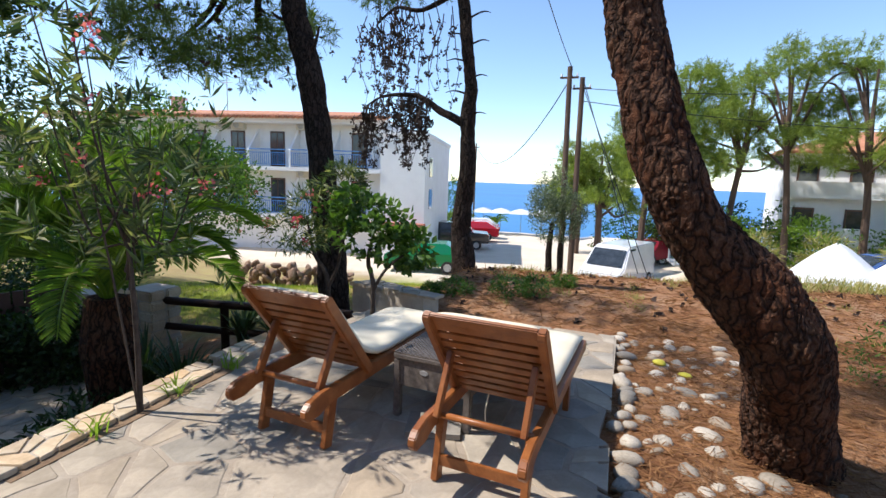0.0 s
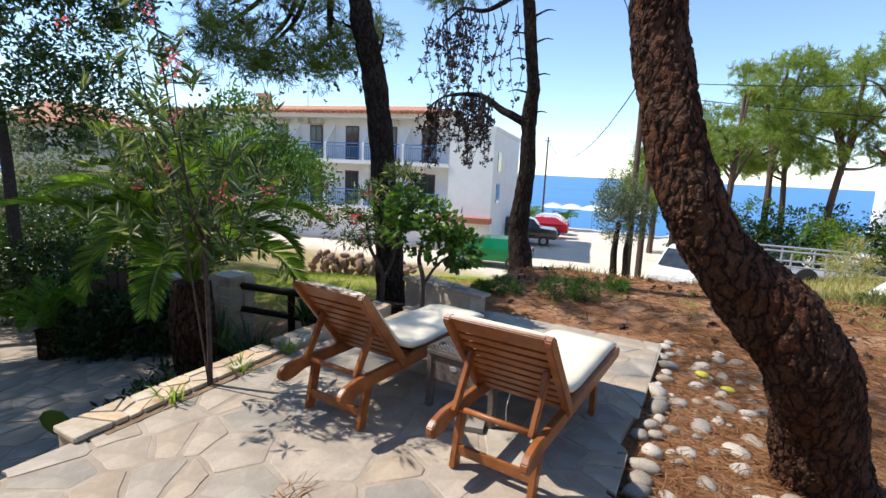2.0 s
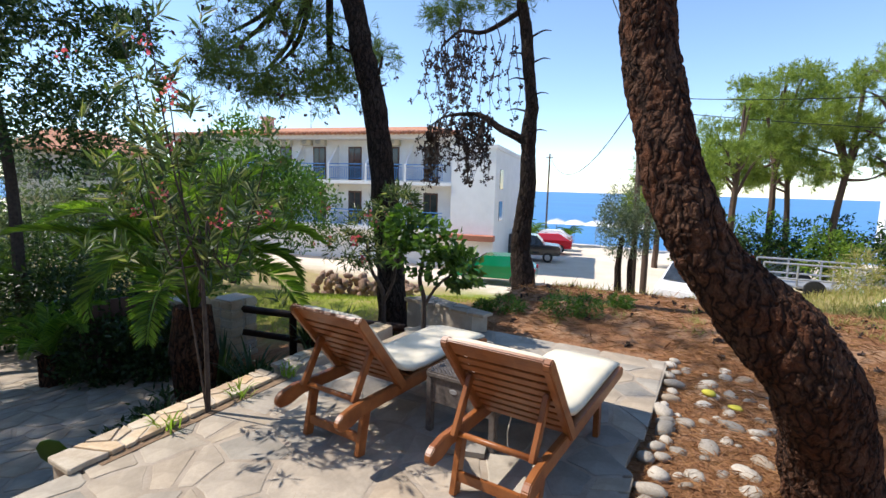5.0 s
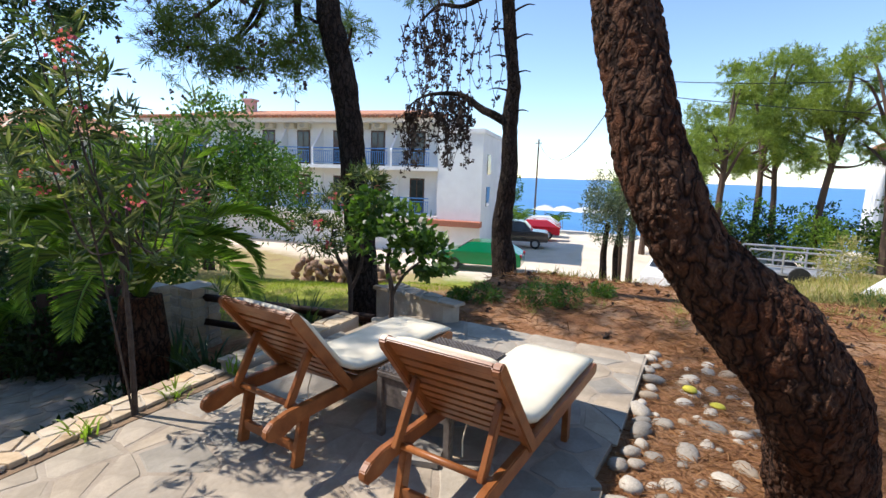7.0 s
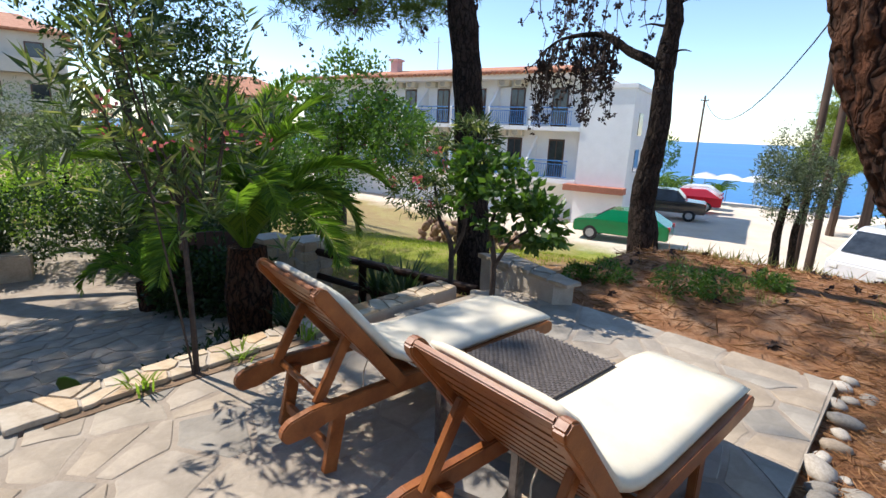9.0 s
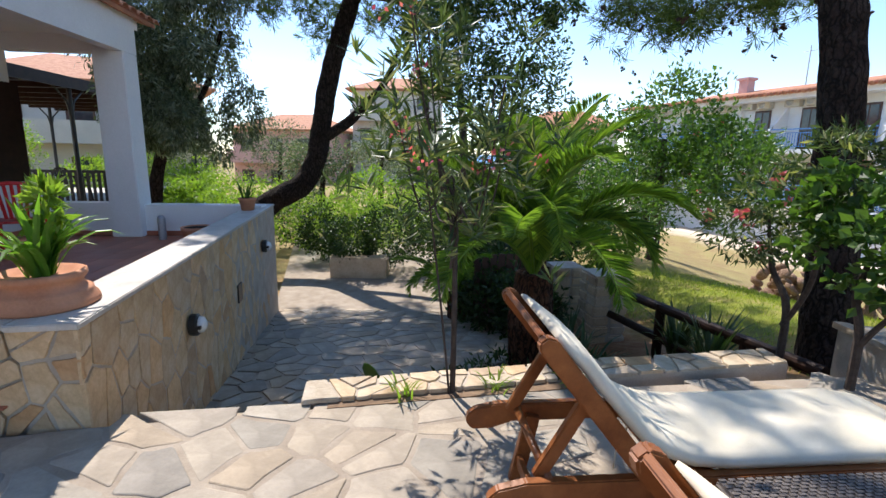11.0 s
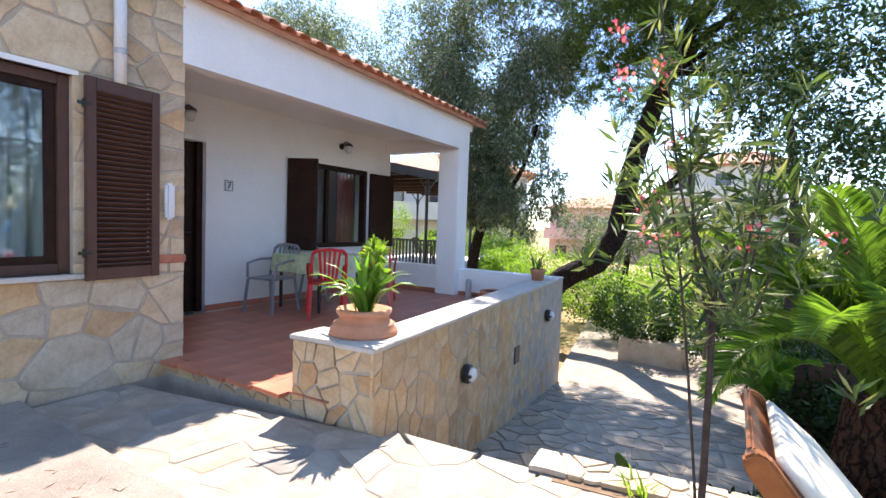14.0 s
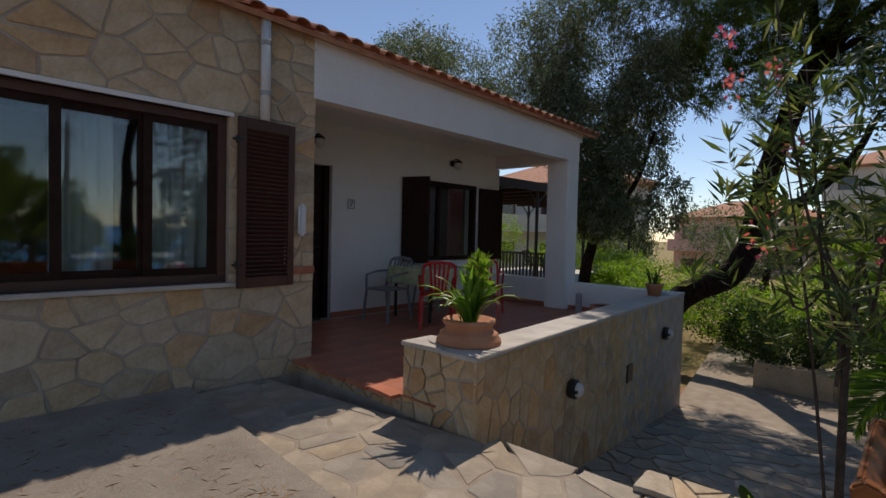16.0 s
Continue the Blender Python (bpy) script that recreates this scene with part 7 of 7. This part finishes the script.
# houses
def villa(m, w_, d, h, wall, label, floors=2, name="villa"):
    s = thing(name, label, "house", m)
    part("wall", G().box((0, 0, -2), (w_, d, h)), wall, s)
    part("roof", G().add([(-0.5, -0.5, h), (w_ + 0.5, -0.5, h), (w_ + 0.5, d + 0.5, h), (-0.5, d + 0.5, h), (w_ * 0.3, d / 2, h + 1.5), (w_ * 0.7, d / 2, h + 1.5), (-0.5, -0.5, h - 0.15), (w_ + 0.5, -0.5, h - 0.15), (w_ + 0.5, d + 0.5, h - 0.15), (-0.5, d + 0.5, h - 0.15)], [(0, 1, 5, 4), (1, 2, 5), (2, 3, 4, 5), (3, 0, 4), (6, 7, 1, 0), (7, 8, 2, 1), (8, 9, 3, 2), (9, 6, 0, 3), (9, 8, 7, 6)]), M_ROOFTILE, s)
    for f in range(floors):
        z = h - 2.7 * (f + 1) + 0.6
        for i in range(int(w_ // 2.6)):
            wn_ = part("window", G().box((0.7 + 2.6 * i, -0.05, z), (1.8 + 2.6 * i, 0.02, z + 1.35)), M_SHUTTER, s)
            part("pane", G().box((0.8 + 2.6 * i, -0.065, z + 0.1), (1.7 + 2.6 * i, -0.05, z + 1.25)), M_DARKGLASS, wn_)
        part("balcony", G().box((0, -1.1, z - 0.75), (w_, 0, z - 0.6)).box((0, -1.1, z - 0.6), (w_, -1.0, z + 0.25)), wall, s)
    return s


villa(pose(9.2, 36, 0, 0, 0, -8), 12, 8, 4.0, M_WHITE, "white villa with orange tiled roof behind the pines", name="seaside_villa")
villa(pose(-44, -13, -0.4, 0, 0, 80), 9, 8, 3.6, M_PINK, "rose coloured house with clay roof beyond the olive grove")
villa(pose(-46, -3.0, 0.4, 0, 0, 84), 8, 8, 6.6, M_CREAM, "pale house with tiled roof high behind the trees")
villa(pose(-22.5, -16.5, -0.6, 0, 0, 118), 9, 7, 5.0, M_CREAM, "cream house seen beyond the pergola")
villa(pose(-36, 10.0, -0.5, 0, 0, 74), 7, 7, 3.8, M_CREAM, "pale green-shaded house behind the hedge")
# neighbour's pergola seen through the porch
perg = thing("pergola", "dark metal pergola with flat black roof and slatted railing", "pergola", pose(0, 0, 0))
part("roof", G().box((-17.5, -9.6, 2.62), (-8.3, -5.0, 2.70)), M_BLACK, perg)
part("fringe", G().box((-17.5, -5.0, 2.52), (-8.3, -4.96, 2.74)).box((-8.3, -9.6, 2.52), (-8.26, -4.96, 2.74)), M_DARKWOOD, perg)
for i in range(9):
    part("rafter", G().box((-17.2 + 1.08 * i, -9.5, 2.52), (-17.12 + 1.08 * i, -5.05, 2.62)), M_DARKWOOD, perg)
for x, y in ((-10.9, -5.1), (-13.4, -5.1), (-16.6, -5.1), (-10.9, -9.3), (-16.6, -9.3)):
    part("post", G().tube([(x, y, -0.9), (x, y, 2.6)], 0.045, 8), M_BLACK, perg)
    for sx in (-1, 1):
        part("brace", G().tube([(x, y, 1.95), (x + 0.12 * sx, y, 2.3), (x + 0.5 * sx, y, 2.58)], 0.022, 6), M_BLACK, perg)
part("floor", G().box((-17.5, -9.6, -1.4), (-11.2, -4.7, 0.05)), M_CREAM, perg)
part("railing", G().box((-11.5, -9.0, 0.84), (-11.44, -4.8, 0.90)).box((-11.5, -9.0, 0.16), (-11.44, -4.8, 0.21)), M_BLACK, perg)
bl = G().box((-0.012, -0.03, 0.18), (0.012, 0.03, 0.86)).mesh("slat", M_BLACK)
for i in range(36):
    part("slat", bl, None, perg, m=pose(-11.47, -8.95 + 0.118 * i, 0))
plastic_chair(pose(-12.6, -6.3, 0.05, 0, 0, 70), M_DARKWOOD, "brown chair standing under the pergola", "pergola chairs")

# ---- stone pieces of floors and walls ----
def flat_split(poly, cut):
    """Clips every stone of a concave floor to the outline by keeping those whose middle lies inside."""
    return [p for p in poly if inside(cut, sum(q[0] for q in p) / len(p), sum(q[1] for q in p) / len(p))]


LEFT = [(-2.78, 0.02), (-2.47, -2.09), (-1.52, -2.09), (-1.50, 0.1), (-0.30, 0.15), (-0.28, 1.95), (-0.31, 2.8), (-0.25, 3.4), (-0.22, 4.68), (-2.2, 4.73), (-2.76, 4.5), (-2.83, 2.3)]
box_l = [(-2.86, -2.09), (-0.22, -2.09), (-0.22, 4.73), (-2.86, 4.73)]
polys = []
for p in crazy(box_l, 0.42, 0.022, 11, 1.0):
    cx, cy = sum(q[0] for q in p) / len(p), sum(q[1] for q in p) / len(p)
    if inside(LEFT, cx, cy):
        # trim to the right edge and to the steps
        p = clip_poly(p, -0.24, 0, 1, 0)
        p = clip_poly(p, -2.84, 0, -1, 0)
        if cy < 0.1 and cx > -1.9:
            p = clip_poly(p, -1.52, 0, 1, 0)
        if cy < 0.2:
            p = clip_poly(p, -2.70, 0, -1, -0.148)
        if len(p) > 2:
            polys.append(p)
stones("paving_stone", polys, pose(0, 0, TZ - 0.008), 0.007, M_PAVE, terrace, 3)
right = [p for p in crazy([(-0.2, 0.22), (1.78, 0.22), (1.78, 1.2), (0.35, 1.33), (-0.2, 1.8)], 0.5, 0.024, 12)]
stones("paving_stone", right, pose(0, 0, TZ - 0.008), 0.007, M_PAVE, terrace, 4)
# forecourt stones lie on its slope
tilt = math.atan(0.10)
k = math.cos(tilt)
polys = []
for p in crazy([(-8.6, -0.6), (-2.95, -0.6), (-2.95, 4.4), (-8.6, 4.4)], 0.36, 0.026, 21):
    if inside(PLZ, sum(q[0] for q in p) / len(p), sum(q[1] for q in p) / len(p)):
        polys.append([((x + 3.2) / k, y) for x, y in p])
near = [p for p in polys if min(q[0] for q in p) > -5.6 / k]
stones("paving_stone", near[:300], Matrix.Translation((-3.2, 0, plaza_z(-3.2) - 0.016)) @ Matrix.Rotation(-tilt, 4, "Y"), 0.008, M_PAVE, plaza, 5)
flat = crazy([(-14.8, -1.4), (-8.7, -0.6), (-8.7, 4.3), (-14.8, 4.3)], 0.5, 0.03, 22)
g = G()
for p in flat:
    g.prism(p if sum((p[i][0] - p[i - 1][0]) * (p[i][1] + p[i - 1][1]) for i in range(len(p))) < 0 else p[::-1], plaza_z(-9) - 0.03, plaza_z(-9) - 0.006)
tagged(part("paving_stones", g, M_PAVE, plaza), kind="stuff")
stones("coping_stone", ledge_tops, pose(0, 0, 0.045), 0.016, M_HOUSESTONE, ledge, 6)
stones("coping_stone", far_tops, pose(0, 0, 0.225), 0.03, M_PAVE, farwall, 7)
# parapet facing
ang = math.degrees(math.atan2(pu.y, pu.x))
plen = (PB - PA).length
fm = Matrix(((pu.x, 0, -pn.x, PA.x + pn.x * 0.012), (pu.y, 0, -pn.y, PA.y + pn.y * 0.012), (0, 1, 0, 0), (0, 0, 0, 1)))
polys = [p for p in crazy([(0, -1.45), (plen, -1.45), (plen, 0.532), (0, 0.532)], 0.25, 0.013, 31, 1.5)]
stones("facing_stone", [p[::-1] for p in polys][:300], fm, 0.008, M_WALLSTONE, parapet, 8)
sm = Matrix(((0.065, 0, 1, PA.x - 0.012), (-0.998, 0, 0.065, PA.y), (0, 1, 0, 0), (0, 0, 0, 1)))
stones("facing_stone", [p for p in crazy([(0.0, 0.0), (0.69, 0.0), (0.69, 0.532), (0, 0.532)], 0.24, 0.014, 32, 1.3)], sm, 0.008, M_WALLSTONE, parapet, 9)
# step face of the porch and its tiles
stones("facing_stone", [p for p in crazy([(0.70, 0.03), (2.12, 0.03), (2.12, 0.138), (0.70, 0.138)], 0.2, 0.018, 33, 0.8)], Matrix(((0.049, 0, 1, -2.60), (-0.999, 0, 0.049, 0.0), (0, 1, 0, 0), (0, 0, 0, 1))), 0.012, M_WALLSTONE, house, 10)
tile_g = G().box((-0.148, -0.148, -0.01), (0.148, 0.148, 0.0)).mesh("floor_tile", M_TILE)
for i in range(18):
    for j in range(12):
        x, y = -2.70 - 0.3 * i, -0.50 - 0.3 * j
        line = PA.y + (x - PA.x) * (pu.y / pu.x) - 0.3
        if y + 0.15 < line and y - 0.15 > IY + 0.01 and x - 0.15 > -7.42:
            part("floor_tile", tile_g, None, house, m=pose(x, y, PZ))
edge_t = G().box((-0.06, -0.148, -0.03), (0.06, 0.148, 0.0)).mesh("edge_tile", M_TILE)
for j in range(5):
    part("edge_tile", edge_t, None, house, m=pose(-2.535 + 0.013 * j, -0.86 - 0.297 * j, PZ + 0.001, 0, 0, -2.5))
# stone front of the house
hm = Matrix(((-1, 0, 0, 0), (0, 0, 1, HY - 0.012), (0, 1, 0, 0), (0, 0, 0, 1)))
for x0, z0, x1, z1, sd in ((-1.2, 0.03, 2.62, 0.88, 41), (-1.2, 2.35, 2.62, 3.2, 42), (1.82, 0.89, 2.62, 2.34, 43)):
    stones("facing_stone", crazy([(x0, z0), (x1, z0), (x1, z1), (x0, z1)], 0.40, 0.016, sd, 0.75), hm, 0.010, M_HOUSESTONE, house, sd)

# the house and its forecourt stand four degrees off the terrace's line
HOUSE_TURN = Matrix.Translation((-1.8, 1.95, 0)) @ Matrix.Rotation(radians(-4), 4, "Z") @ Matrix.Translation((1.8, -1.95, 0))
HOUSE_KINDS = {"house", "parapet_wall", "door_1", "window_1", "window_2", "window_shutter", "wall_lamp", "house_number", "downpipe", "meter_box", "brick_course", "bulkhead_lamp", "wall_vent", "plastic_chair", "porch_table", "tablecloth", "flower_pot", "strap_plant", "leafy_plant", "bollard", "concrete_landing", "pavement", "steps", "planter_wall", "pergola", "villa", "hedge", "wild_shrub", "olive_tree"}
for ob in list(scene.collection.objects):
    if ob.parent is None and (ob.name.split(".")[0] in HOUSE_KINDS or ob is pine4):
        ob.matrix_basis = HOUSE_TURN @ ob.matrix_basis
